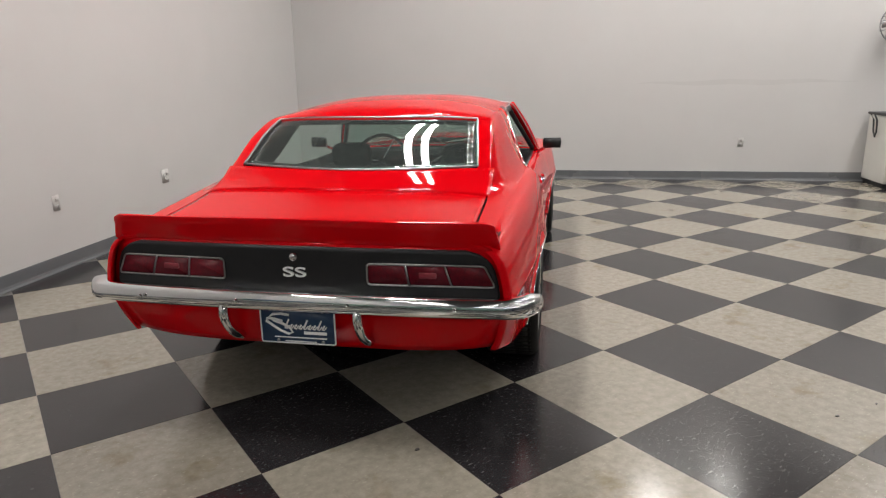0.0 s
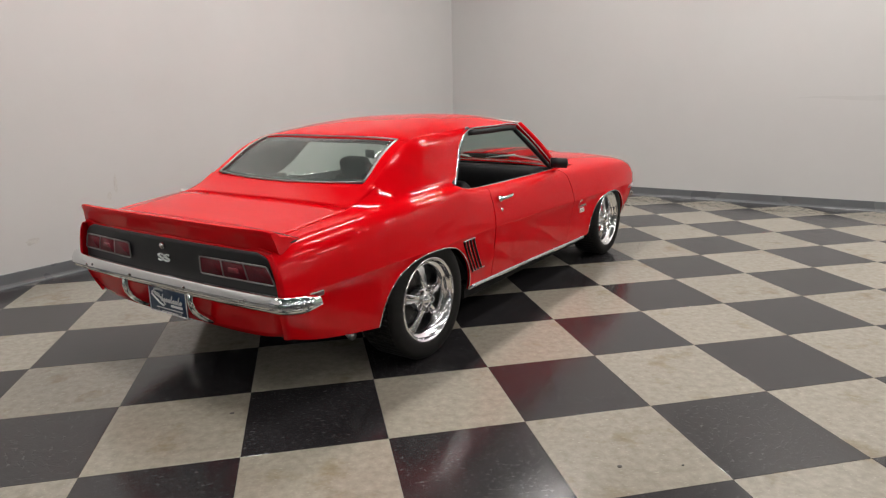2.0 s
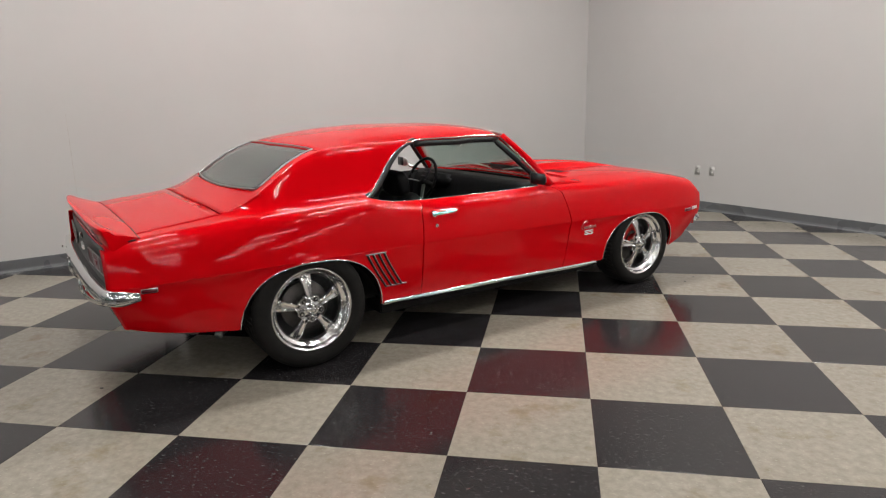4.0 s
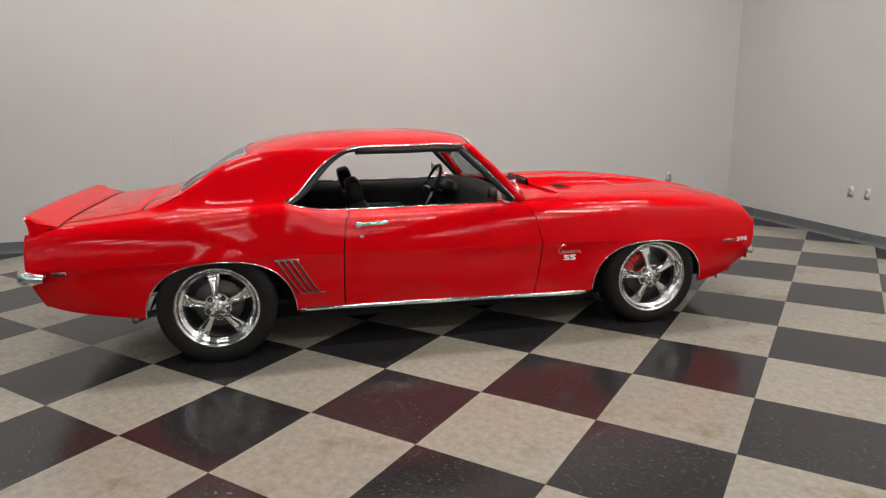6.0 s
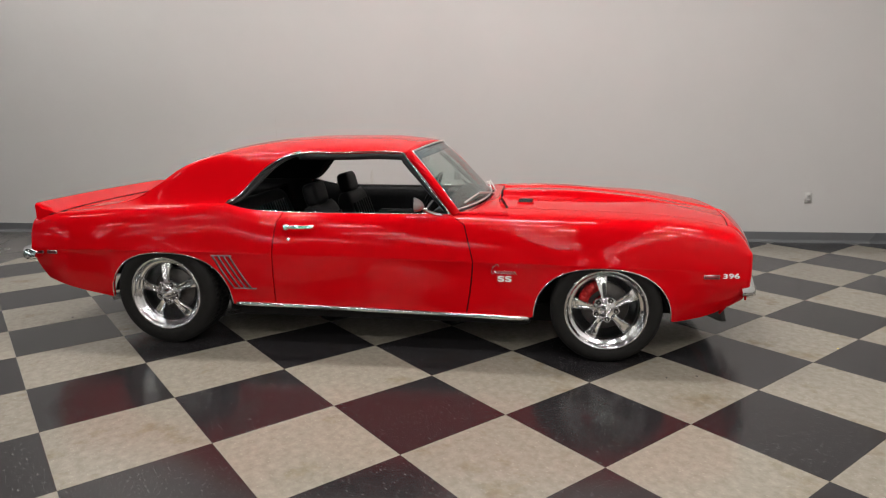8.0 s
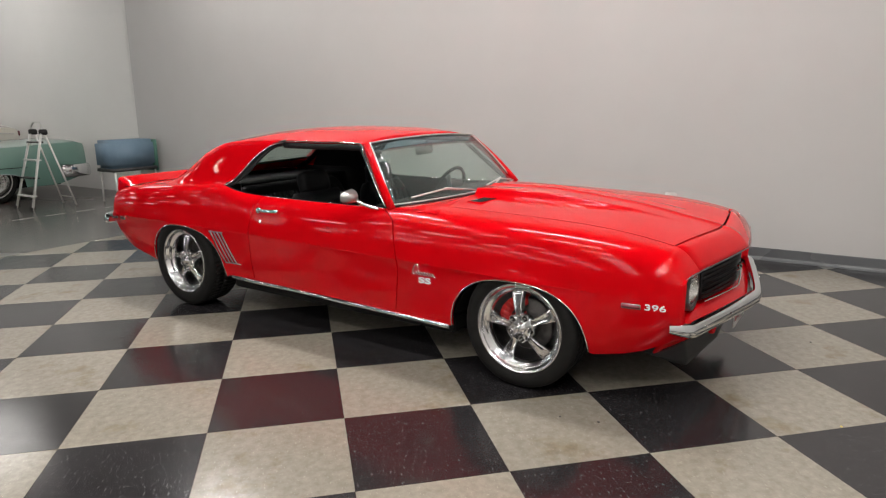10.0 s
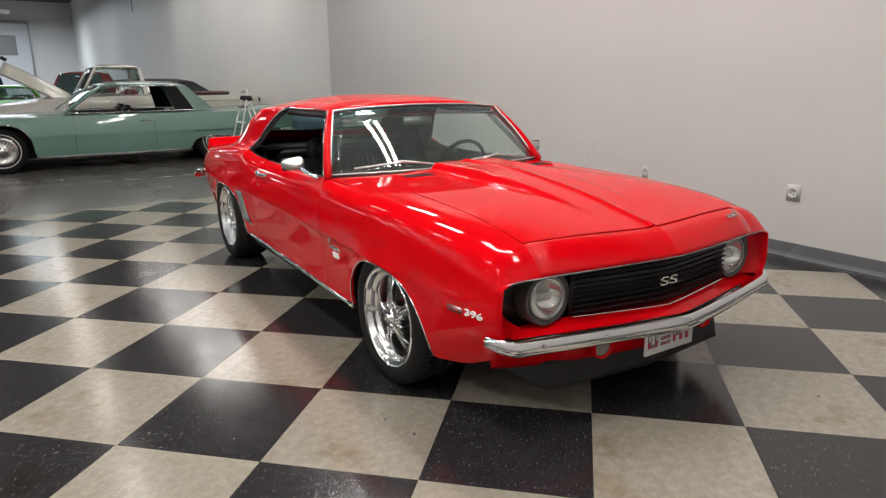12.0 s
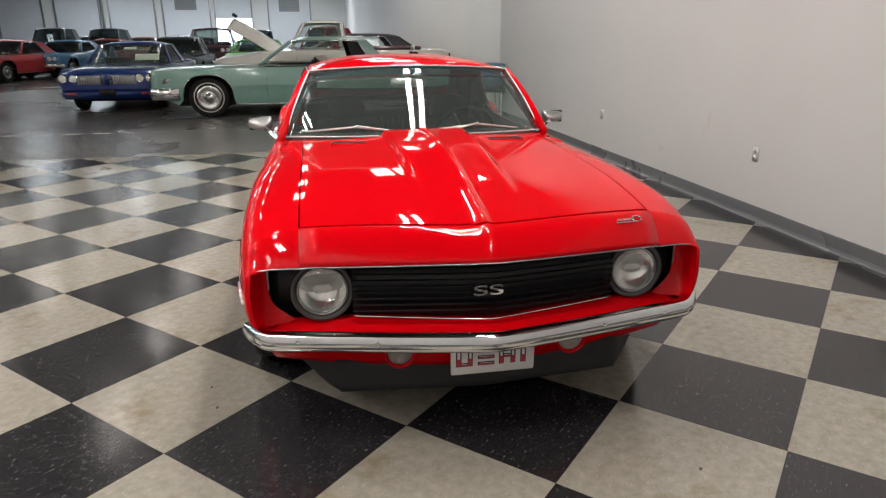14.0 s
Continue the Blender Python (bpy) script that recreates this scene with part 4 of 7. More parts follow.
LAMP_GLASS = material("lamp_glass", (0.93, 0.94, 0.92, 1), rough=0.04, transmission=0.93, ior=1.2, mix=(0.85, 0.86, 0.84, 1), scale=26, spread=0.2, bump=0.35, bump_scale=40)
REFLECTOR = material("silvered_reflector", (0.85, 0.85, 0.82, 1), rough=0.16, metal=0.85, mix=(0.85, 0.85, 0.83, 1), scale=20, spread=0.3)
LAMP_RIM = material("grey_lamp_rim", (0.035, 0.034, 0.033, 1), rough=0.35, mix=(0.055, 0.053, 0.05, 1), scale=20, spread=0.3)
for side in (-1, 1):
    c = (3.478, side * 0.57, 0.567)
    lamp = part("headlamp", turned([(0.08, -0.03), (0.086, -0.01), (0.089, 0.008), (0.102, 0.018), (0.108, 0.01), (0.110, -0.06)], "x", 40, c, caps=False), LAMP_RIM, car, "round sealed-beam headlamp in a dark rim")
    part("ring", turned([(0.079, 0.0), (0.081, 0.011), (0.084, 0.013), (0.087, 0.009)], "x", 40, c, caps=False), STEEL, lamp)
    part("lens", turned([(0.0, 0.032), (0.028, 0.03), (0.055, 0.023), (0.072, 0.012), (0.08, 0.0)], "x", 40, c, caps=False), LAMP_GLASS, lamp, "clear ribbed glass").visible_shadow = False
    part("bowl", turned([(0.0, -0.05), (0.02, -0.047), (0.04, -0.039), (0.058, -0.025), (0.072, -0.01), (0.081, 0.001)], "x", 40, c, caps=False), REFLECTOR, lamp)
    part("filament_shield", boxed(c[0] - 0.035, c[0] - 0.012, c[1] - 0.03, c[1] + 0.03, c[2] - 0.013, c[2] + 0.013, bevel=0.006), WHITE_PAINT, lamp)


# front bumper: a chrome blade with a shallow point
def front_bumper_path():
    pts = []
    for k in range(-30, 31):
        u = k / 30
        a = abs(u)
        if a < 0.86:
            y = u / 0.86 * 0.745
            x = 3.672 - 0.155 * (abs(y) / 0.76) ** 1.15
            nx, ny = 1.0, 0.18 * np.sign(u)
            lift = 0.0
        else:
            t = (a - 0.86) / 0.14
            y = math.copysign(0.745 + 0.062 * t**0.8, u)
            x = 3.520 - 0.075 * t**1.6
            ang = t * 1.1
            nx, ny = math.cos(ang), math.copysign(0.18 + math.sin(ang), u)
            lift = 0.022 * t
        pts.append((x, y, nx, ny, 1.0 - 0.35 * (max(a - 0.9, 0) / 0.1) ** 2, lift))
    return pts


bm = bmesh.new()
blade(bm, front_bumper_path(), 0.385, 0.452, 0.03, 0.04)
fb = sharpen(part("front_bumper", bm, CHROME, car, "slim chrome front bumper with a centre point"), 60)
for y in (-0.66, -0.4, 0.4, 0.66):
    part("bolt", turned([(0.0, 0.007), (0.006, 0.006), (0.009, 0.0)], "x", 12, (3.672 - 0.155 * (abs(y) / 0.76) ** 1.15 + 0.038, y, 0.424)), CHROME, fb)


LENS_PARK = material("park_lamp_lens", (0.3, 0.29, 0.27, 1), rough=0.25, mix=(0.22, 0.21, 0.2, 1), scale=40, spread=0.3, bump=0.2, bump_scale=90)


# red valance with lamps, and the black air dam below
def front_valance(u, r):
    y = 0.80 * r
    x = 3.60 - 0.155 * abs(r) ** 1.3 - 0.07 * u
    return (x, y * (1 - 0.06 * u), 0.40 - 0.14 * u + 0.02 * abs(r) ** 4 * u)


part("front_valance", slab_mesh(front_valance, steps(0, 1, 6), steps(-1, 1, 26), 0.01, (2.8, 0, 0.5)), RED, car)
for side in (-1, 1):
    c = (3.53, side * 0.315, 0.335)
    lamp = part("park_lamp", turned([(0.044, 0.0), (0.05, 0.022), (0.055, 0.02), (0.057, 0.0)], "x", 28, c, caps=False), RED, car, "round grey park lamp below the bumper")
    part("lens", turned([(0.0, 0.02), (0.03, 0.017), (0.045, 0.008)], "x", 28, c, caps=False), LENS_PARK, lamp)


def dam(u, r):
    y = 0.70 * r
    a = abs(r)
    x = 3.485 - 0.16 * max(a - 0.75, 0) / 0.25 - 0.05 * a + 0.025 * u
    z = 0.282 - (0.114 - 0.096 * max(a - 0.78, 0) / 0.22) * u - 0.01 * (1 - a) * u
    return (x, y, z)


part("air_dam", slab_mesh(dam, steps(0, 1, 5), steps(-1, 1, 32), 0.008, (2.8, 0, 0.4)), BLACK_PLASTIC, car, "matt black front air dam")
plate = part("front_plate", plate_on(lambda y: 3.607, rounded_rect(-0.148, 0.152, 0.268, 0.376, 0.008), 0.004, out=1), WHITE_PLATE, car, "white souvenir plate with dark-edged red bars")
for y0, y1, z0, z1 in ((-0.128, -0.112, 0.302, 0.36), (-0.086, -0.072, 0.302, 0.36), (-0.112, -0.086, 0.302, 0.312),
                       (-0.05, 0.006, 0.35, 0.36), (-0.05, 0.006, 0.326, 0.336), (-0.05, 0.006, 0.302, 0.312),
                       (0.026, 0.04, 0.302, 0.36), (0.068, 0.082, 0.302, 0.36), (0.04, 0.068, 0.326, 0.337), (0.104, 0.12, 0.302, 0.36)):
    z0, z1 = z0 - 0.002, z1 - 0.002
    zm = z0 + (z1 - z0) * 0.45
    part("bar_edge", boxed(3.6105, 3.6118, y0 - 0.002, y1 + 0.002, z0 - 0.002, z1 + 0.002), BLACK_SATIN, plate, smooth=False)
    part("bar", boxed(3.6112, 3.6126, y0, y1, z0, zm), PLATE_RED, plate, smooth=False)
    part("bar", boxed(3.6112, 3.6126, y0 + 0.003, y1 - 0.003, zm + 0.002, z1 - 0.002), WHITE_PLATE, plate, smooth=False)

# side trim: sill mouldings, arch lips, louvres, badges, handles
for side in (-1, 1):
    pts = [(x, side * (sill_y(x) + 0.006), sill_z(x) + 0.006) for x in steps(0.46, 2.29, 30)]
    part("sill_moulding", swept(pts, 0.0, sides=8, flat=(0.009, 0.015)), CHROME, car, "bright sill moulding")
    for c, a, f, rise in ((0.028, 0.416, 0.25, 0.352), (2.703, 0.388, 0.235, 0.33)):
        pts = []
        for k in range(0, 41):
            x = c - a * math.cos(math.pi * k / 40) * 0.9995
            z = arch_z(x)
            pts.append((x, side * (flank_y(x, z) + 0.002), z))
        part("arch_moulding", swept(pts, 0.0038, sides=6), CHROME, car, "thin bright wheel arch moulding")
    for k in range(4):
        bm = bmesh.new()
        x0 = 0.345 + k * 0.036
        pts = []
        for j in range(9):
            t = j / 8
            x = x0 + 0.10 * t + 0.02 * t * t
            z = 0.585 - 0.205 * t
            pts.append((x, side * (flank_y(x, z) + 0.004), z))
        tube(bm, pts, 0.0, sides=6, flat=(0.007, 0.004))
        louvre = part("louvre", bm, BLACK_SATIN, car, "dark fluted louvre with bright edges")
        part("bright_edge", swept([(p[0] + 0.006, p[1] + side * 0.002, p[2]) for p in pts], 0.0025, sides=5), STEEL, louvre)
    part("louvre_foot", swept([(x, side * (flank_y(x, 0.378) + 0.003), 0.378) for x in steps(0.462, 0.61, 5)], 0.004, sides=5), STEEL, car)
    part("louvre_head", swept([(x, side * (flank_y(x, 0.588) + 0.003), 0.588) for x in steps(0.335, 0.47, 5)], 0.004, sides=5), STEEL, car)
    # door handle
    x0, z0 = 0.80, 0.766
    y = flank_y(x0, z0)
    bm = turned([(0.0, 0.03), (0.016, 0.029), (0.02, 0.02), (0.022, 0.0)], "y", 20, (x0 + 0.025, 0, z0))
    for v in bm.verts:
        v.co.y = side * (y + v.co.y)
    tube(bm, [(x0 + 0.03, side * (y + 0.024), z0), (x0 + 0.08, side * (y + 0.03), z0 + 0.002), (x0 + 0.15, side * (y + 0.03), z0 + 0.004), (x0 + 0.19, side * (y + 0.022), z0 + 0.006), (x0 + 0.2, side * (y + 0.004), z0 + 0.006)], 0.0, sides=8, flat=(0.007, 0.011))
    part("door_handle", bm, CHROME, car, "chrome pull door handle")
    bm = turned([(0.0, 0.006), (0.010, 0.005), (0.013, 0.0)], "y", 16, (0.838, 0, 0.695))
    for v in bm.verts:
        v.co.y = side * (flank_y(0.838, 0.695) + v.co.y)
    part("key_lock", bm, CHROME, car)
    # side marker lamps
    for x, z, mat, w in ((-0.80, 0.578, LENS_RED, 0.035), (3.29, 0.527, LENS_SMOKE, 0.04)):
        y = flank_y(x, z)
        tilt = math.atan2(flank_y(x + 0.05, z) - flank_y(x - 0.05, z), 0.1)
        mm = Matrix.Translation((x, side * y, z)) @ Matrix.Rotation(side * tilt, 4, "Z")
        lamp = part("side_marker", boxed(-w - 0.003, w + 0.003, -0.006, 0.006, -0.0115, 0.0115, bevel=0.002, m=mm), STEEL, car)
        part("lens", boxed(-w, w, -0.009, 0.009, -0.008, 0.008, bevel=0.002, m=mm), mat, lamp)


def side_badge(name, words, x, z, size, mat, label, width=1.2, shear=0.0, bold=0.02):
    y = -flank_y(x, z)
    tilt = math.atan2(flank_y(x - 0.05, z) - flank_y(x + 0.05, z), 0.1)
    lean = math.atan2(flank_y(x, z - 0.03) - flank_y(x, z + 0.03), 0.06)
    m = Matrix.Translation((x, y - 0.003, z)) @ Matrix.Rotation(tilt, 4, "Z") @ Matrix.Rotation(-lean, 4, "X") @ SIDE_TEXT
    return text_mesh(name, words, size, mat, car, m, 0.003, label, shear, width, bold=bold)


side_badge("wing_badge", "SS", 2.148, 0.482, 0.046, WHITE_PAINT, "bright two-letter wing badge", 2.0, bold=0.01)
side_badge("engine_badge", "396", 3.395, 0.529, 0.038, WHITE_PAINT, "white 396 engine badge", 1.7, bold=0.006)
# script badge as a plain bright loop with a row of small waves behind it
bm = bmesh.new()


def on_wing(x, z):
    return (x, -(flank_y(x, z) + 0.003), z)


loop = [on_wing(2.093 + 0.017 * math.cos(a) + 0.012 * math.sin(a), 0.543 + 0.03 * math.sin(a)) for a in steps(0.55, 5.0, 16)]
tube(bm, loop, 0.003, sides=6)
wave = [on_wing(2.092 + 0.125 * t + 0.004 * math.cos(t * 44), 0.523 + 0.011 * math.sin(t * 44 - 1.2)) for t in steps(0, 1, 60)]
tube(bm, wave, 0.0026, sides=5)
part("script_badge", bm, CHROME, car, "chrome script badge stroke")
bm = bmesh.new()
NOSE_E = [Vector(header(0.42 - 0.09 * math.sin(a), 0.565 + 0.018 * math.cos(a))) for a in steps(-0.6, 4.4, 12)]
tube(bm, [p + Vector((0.003, 0, 0.004)) for p in NOSE_E], 0.003, sides=5)
tube(bm, [Vector(header(0.43 + 0.025 * math.sin(k * 1.7), 0.552 - 0.07 * k / 16)) + Vector((0.003, 0, 0.004)) for k in range(17)], 0.003, sides=5)
tube(bm, [Vector(header(0.5, 0.578 - 0.1 * t)) + Vector((0.003, 0, 0.004)) for t in steps(0, 1, 6)], 0.0025, sides=5)
part("nose_emblem", bm, CHROME, car, "chrome script emblem on the nose")


# windscreen, rear glass and their bright frames
def ws_point(u, r):
    """u 0 at the cowl to 1 at the header, r -1..1 across."""
    y0, y1 = 0.745 * r, 0.592 * r
    x0 = 1.985 - 0.15 * abs(r) ** 2.2
    x1 = 1.612 - 0.052 * abs(r) ** 2
    z0 = 0.868 - 0.008 * abs(r) ** 2
    z1 = 1.226 - 0.026 * abs(r) ** 2
    return (x0 + (x1 - x0) * u, y0 + (y1 - y0) * u, z0 + (z1 - z0) * u + 0.018 * math.sin(math.pi * u))


part("windscreen", slab_mesh(ws_point, steps(0, 0.84, 9), steps(-1, 1, 20), 0.004, (1.2, 0, 0.7)), GLASS, car, "clear tinted windscreen").visible_shadow = False
part("shade_band", slab_mesh(ws_point, steps(0.84, 1, 3), steps(-1, 1, 20), 0.004, (1.2, 0, 0.7)), GLASS_DARK, car, "blue-green shade band").visible_shadow = False
rim = [ws_point(0, r) for r in steps(-1, 1, 20)] + [ws_point(u, 1) for u in steps(0.1, 0.9, 8)] + [ws_point(1, r) for r in steps(1, -1, 20)] + [ws_point(u, -1) for u in steps(0.9, 0.1, 8)]
part("windscreen_trim", swept([(x + 0.004, y, z + 0.003) for x, y, z in rim], 0.0055, sides=6, closed=True), WIPER, car, "bright windscreen surround")


def rg_point(u, r):
    x0 = -0.228 + 0.062 * abs(r) ** 2.2
    x1 = 0.168 + 0.03 * abs(r) ** 2
    x = x0 + (x1 - x0) * u
    y = (0.588 - 0.05 * u) * r
    return (x, y, upper_z(x, y) - 0.002)


part("rear_glass", slab_mesh(rg_point, steps(0, 1, 12), steps(-1, 1, 20), 0.004, (0.6, 0, 0.7)), GLASS, car, "tinted rear window").visible_shadow = False
rim = [rg_point(0, r) for r in steps(-1, 1, 20)] + [rg_point(u, 1) for u in steps(0.1, 0.9, 8)] + [rg_point(1, r) for r in steps(1, -1, 20)] + [rg_point(u, -1) for u in steps(0.9, 0.1, 8)]
part("rear_glass_trim", swept([(x, y, z + 0.004) for x, y, z in rim], 0.006, sides=6, closed=True), STEEL, car, "thin metal rear window surround")

part("rear_glass_base", slab_mesh(lambda u, r: tuple(Vector(rg_point(0.1 * u, r * 0.985)) + Vector((0.006, 0, -0.007))), steps(0, 1, 3), steps(-1, 1, 20), 0.004, (0.6, 0, 0.7)), VINYL, car, "black trim inside the foot of the rear window")

# windscreen pillars, drip rails and belt mouldings
for side in (-1, 1):
    bm = bmesh.new()
    foot, head = Vector((1.855, side * 0.765, 0.845)), Vector((1.545, side * 0.60, 1.188))
    tube(bm, [foot.lerp(head, t) + Vector((0.0, side * 0.012 * math.sin(math.pi * t), 0.012 * math.sin(math.pi * t))) for t in steps(0, 1, 8)], 0.0, sides=10, flat=(0.022, 0.027))
    part("front_pillar", bm, RED, car)
    drip = [foot.lerp(head, t) + Vector((-0.034, side * (0.012 + 0.012 * math.sin(math.pi * t)), 0.004)) for t in steps(0.03, 1, 8)]
    for x in steps(1.48, 0.91, 10):
        e = rail(x)
        drip.append(Vector((x, side * (e[0] + 0.006), e[1] + 0.001)))
    for s in steps(0.96, 0.0, 12):
        p = sail(1.0, s)
        drip.append(Vector((p[0] + 0.004, -side * (p[1] - 0.004), p[2])))
    part("drip_rail", swept(drip, 0.0048, sides=6), CHROME, car, "bright drip rail round the side window")
    belt = [(x, side * (shoulder_y(x) - 0.05), shoulder_z(x) + 0.004) for x in steps(0.42, 1.84, 24)]
    part("belt_moulding", swept(belt, 0.0038, sides=6), CHROME, car)
    seal = [(x, side * (rail(x)[0] - 0.018), rail(x)[1] - 0.014) for x in steps(0.9, 1.49, 10)]
    seal += [(1.49 + 0.31 * t, side * (0.585 + 0.155 * t), 1.168 - 0.31 * t) for t in steps(0.08, 1, 6)]
    part("window_seal", swept(seal, 0.017, sides=6), BLACK_SATIN, car)
    band = [(x, side * (rail(x)[0] + 0.002), rail(x)[1] - 0.028) for x in steps(0.84, 1.515, 12)]
    part("window_band", swept(band, 0.0, sides=6, flat=(0.006, 0.021)), BLACK_SATIN, car)
    inner_lip = [(x, side * (shoulder_y(x) - 0.064), shoulder_z(x) + 0.003) for x in steps(0.42, 1.84, 16)]
    part("inner_lip", swept([(x, y, z - 0.012) for x, y, z in inner_lip], 0.0, sides=8, flat=(0.012, 0.014)), VINYL, car)
    inner = [(sail(1.0, s)[0] + 0.008, -side * (sail(1.0, s)[1] + 0.02), sail(1.0, s)[2]) for s in steps(0, 0.95, 8)]
    part("rear_seal", swept(inner, 0.018, sides=6), BLACK_SATIN, car)

    def quarter_band(u, s, flip=-side):
        p = sail(1.0, s)
        return (p[0] + 0.003 + (0.03 + 0.022 * math.sin(math.pi * s)) * u, flip * (p[1] + 0.012), p[2] - 0.006 * u)
    part("quarter_band", slab_mesh(quarter_band, steps(0, 1, 3), steps(0, 1, 14), 0.006, (0.7, 0, 0.9)), BLACK_SATIN, car)


# cowl panel with the air intake slots
def cowl(u, r):
    y = 0.76 * r
    x0 = 2.005 - 0.15 * abs(r) ** 2.2
    x1 = 2.08 + 0.06 * max(abs(y) - 0.3, 0) / 0.33
    z0 = 0.862 - 0.012 * abs(r) ** 2
    x = x0 + (x1 - x0) * u
    return (x, y, z0 + (min(deck(2.08, y, hood_z), 0.878) - 0.004 - z0) * u)


part("cowl_panel", slab_mesh(cowl, steps(0, 1, 4), steps(-1, 1, 24), 0.01, (2.0, 0, 0.4)), RED, car)
for side in (-1, 1):
    vz = deck(2.25, 0.41, hood_z)
    vent = part("cowl_vent", boxed(2.20, 2.30, side * 0.41 - 0.09, side * 0.41 + 0.09, vz - 0.012, vz + 0.003, bevel=0.002), RED, car)
    for k in range(13):
        y = side * 0.41 - 0.081 + k * 0.0135
        part("slot", boxed(2.208, 2.292, y - 0.0042, y + 0.0042, vz, vz + 0.0042), UNDER, vent, smooth=False)

# wipers
for y0, y1, foot_y in ((0.10, 0.58, 0.42), (-0.62, -0.10, -0.17)):
    a = Vector(ws_point(0.05, y0 / 0.74)) + Vector((0.02, 0, 0.012))
    b = Vector(ws_point(0.03, y1 / 0.74)) + Vector((0.02, 0, 0.012))
    mid = Vector(ws_point(0.085, (y0 + y1) / 2 / 0.74)) + Vector((0.02, 0, 0.018))
    wiper = part("wiper", swept([Vector((2.02, y0 if foot_y > 0 else y1 + 0.05, 0.884)), mid + Vector((0.01, 0, 0.008)), mid], 0.005, sides=6), WIPER, car, "silver wiper arm")
    part("blade", swept([a, mid, b], 0.0055, sides=6), WIPER, wiper)

# door mirrors: a wedge-shaped chrome shell on a short foot
for side in (-1, 1):
    mirror = part("door_mirror", swept([(1.78, side * 0.79, 0.842), (1.735, side * 0.802, 0.850), (1.69, side * 0.835, 0.872), (1.675, side * 0.86, 0.895)], 0.0, sides=10, flat=(0.016, 0.011)), CHROME, car, "chrome wedge-shaped door mirror")
    mm = Matrix.Translation((1.655, side * 0.885, 0.915)) @ Matrix.Rotation(side * radians(-10), 4, "Z")

    def shell(u, v):
        """u from the glass to the nose, v round."""
        a = v * 2 * math.pi
        k = math.cos(u * math.pi / 2) ** 0.5
        cy = math.copysign(abs(math.cos(a)) ** 0.42, math.cos(a)) * 0.066 * k
        cz = math.copysign(abs(math.sin(a)) ** 0.42, math.sin(a)) * 0.046 * k * (0.75 - 0.25 * side * math.cos(a))
        return mm @ Vector((-0.03 + 0.06 * u, cy - side * 0.016 * u, cz - 0.012 * u))
    bm = grid_mesh(shell, steps(0, 1, 12), steps(0, 1, 32))
    bmesh.ops.remove_doubles(bm, verts=bm.verts, dist=1e-4)
    part("shell", bm, MIRROR_SHELL, mirror)
    part("mirror_glass", boxed(-0.033, -0.027, -0.06, 0.06, -0.036, 0.036, bevel=0.002, m=mm), BLACK_SATIN, mirror)

# underside, wheel housings and inner shell
part("floor_pan", boxed(0.3, 3.0, -0.62, 0.62, 0.155, 0.27, bevel=0.01), UNDER, car, smooth=False)
part("fuel_tank", boxed(-0.80, -0.30, -0.45, 0.45, 0.33, 0.42, bevel=0.03), UNDER, car)
part("front_frame", boxed(3.0, 3.4, -0.5, 0.5, 0.19, 0.3, bevel=0.02), UNDER, car)
part("sill_box", boxed(0.46, 2.30, -0.80, -0.60, 0.19, 0.29, bevel=0.01), UNDER, car, smooth=False)
part("sill_box", boxed(0.46, 2.30, 0.60, 0.80, 0.19, 0.29, bevel=0.01), UNDER, car, smooth=False)
for side in (-1, 1):
    for c, r in ((0.028, 0.41), (2.703, 0.385)):
        bm = bmesh.new()
        prev = None
        for k in range(0, 25):
            a = radians(16) + radians(148) * k / 24
            x, z = c - r * math.cos(a), 0.22 + r * 1.0 * math.sin(a) * 0.98
            cur = [bm.verts.new((x, side * y, z)) for y in (0.855, 0.55)]
            if prev:
                bm.faces.new((prev[0], prev[1], cur[1], cur[0]))
            prev = cur
        part("wheel_housing", bm, UNDER, car)
    part("housing_wall", boxed(-0.37, 0.45, side * 0.55 - 0.01, side * 0.55 + 0.01, 0.2, 0.6), UNDER, car, smooth=False)
    part("housing_wall", boxed(2.31, 3.09, side * 0.55 - 0.01, side * 0.55 + 0.01, 0.2, 0.58), UNDER, car, smooth=False)
    # liner behind the panel gaps
    def liner(u, v):
        x = u
        low, high = arch_z(x) + 0.01, shoulder_z(x) - 0.03
        z = low + (high - low) * v
        return (x, side * (flank_y(x, z) - 0.022), z)
    part("inner_shell", grid_mesh(liner, x_columns(-0.93, 3.44, 24), steps(0, 1, 6)), UNDER, car)
part("bay_cover", slab_mesh(lambda u, v: (u, v, deck(u, v, hood_z) - 0.03), steps(2.0, 3.42, 10), steps(-0.70, 0.70, 10), 0.006, (2.6, 0, 0.2)), UNDER, car)
part("boot_cover", slab_mesh(lambda u, v: (u, v, deck(u, v, top_z) - 0.03), steps(-0.93, -0.33, 8), steps(-0.70, 0.70, 10), 0.006, (0, 0, 0.2)), UNDER, car)
part("nose_block", boxed(3.0, 3.40, -0.66, 0.66, 0.26, 0.66, bevel=0.02), UNDER, car)
part("tail_block", boxed(-0.90, -0.36, -0.70, 0.70, 0.40, 0.78, bevel=0.02), UNDER, car)
for side in (-1, 1):
    part("exhaust", swept([(-0.2, side * 0.60, 0.27), (-0.40, side * 0.66, 0.265), (-0.46, side * 0.70, 0.255), (-0.475, side * 0.735, 0.25)], 0.023, sides=12), STEEL, car, "turned-out steel exhaust tip")
part("axle", swept([(0, -0.7, 0.3), (0, 0.7, 0.3)], 0.045, sides=10), UNDER, car)
part("axle", swept([(BASE, -0.7, 0.29), (BASE, 0.7, 0.29)], 0.035, sides=10), UNDER, car)


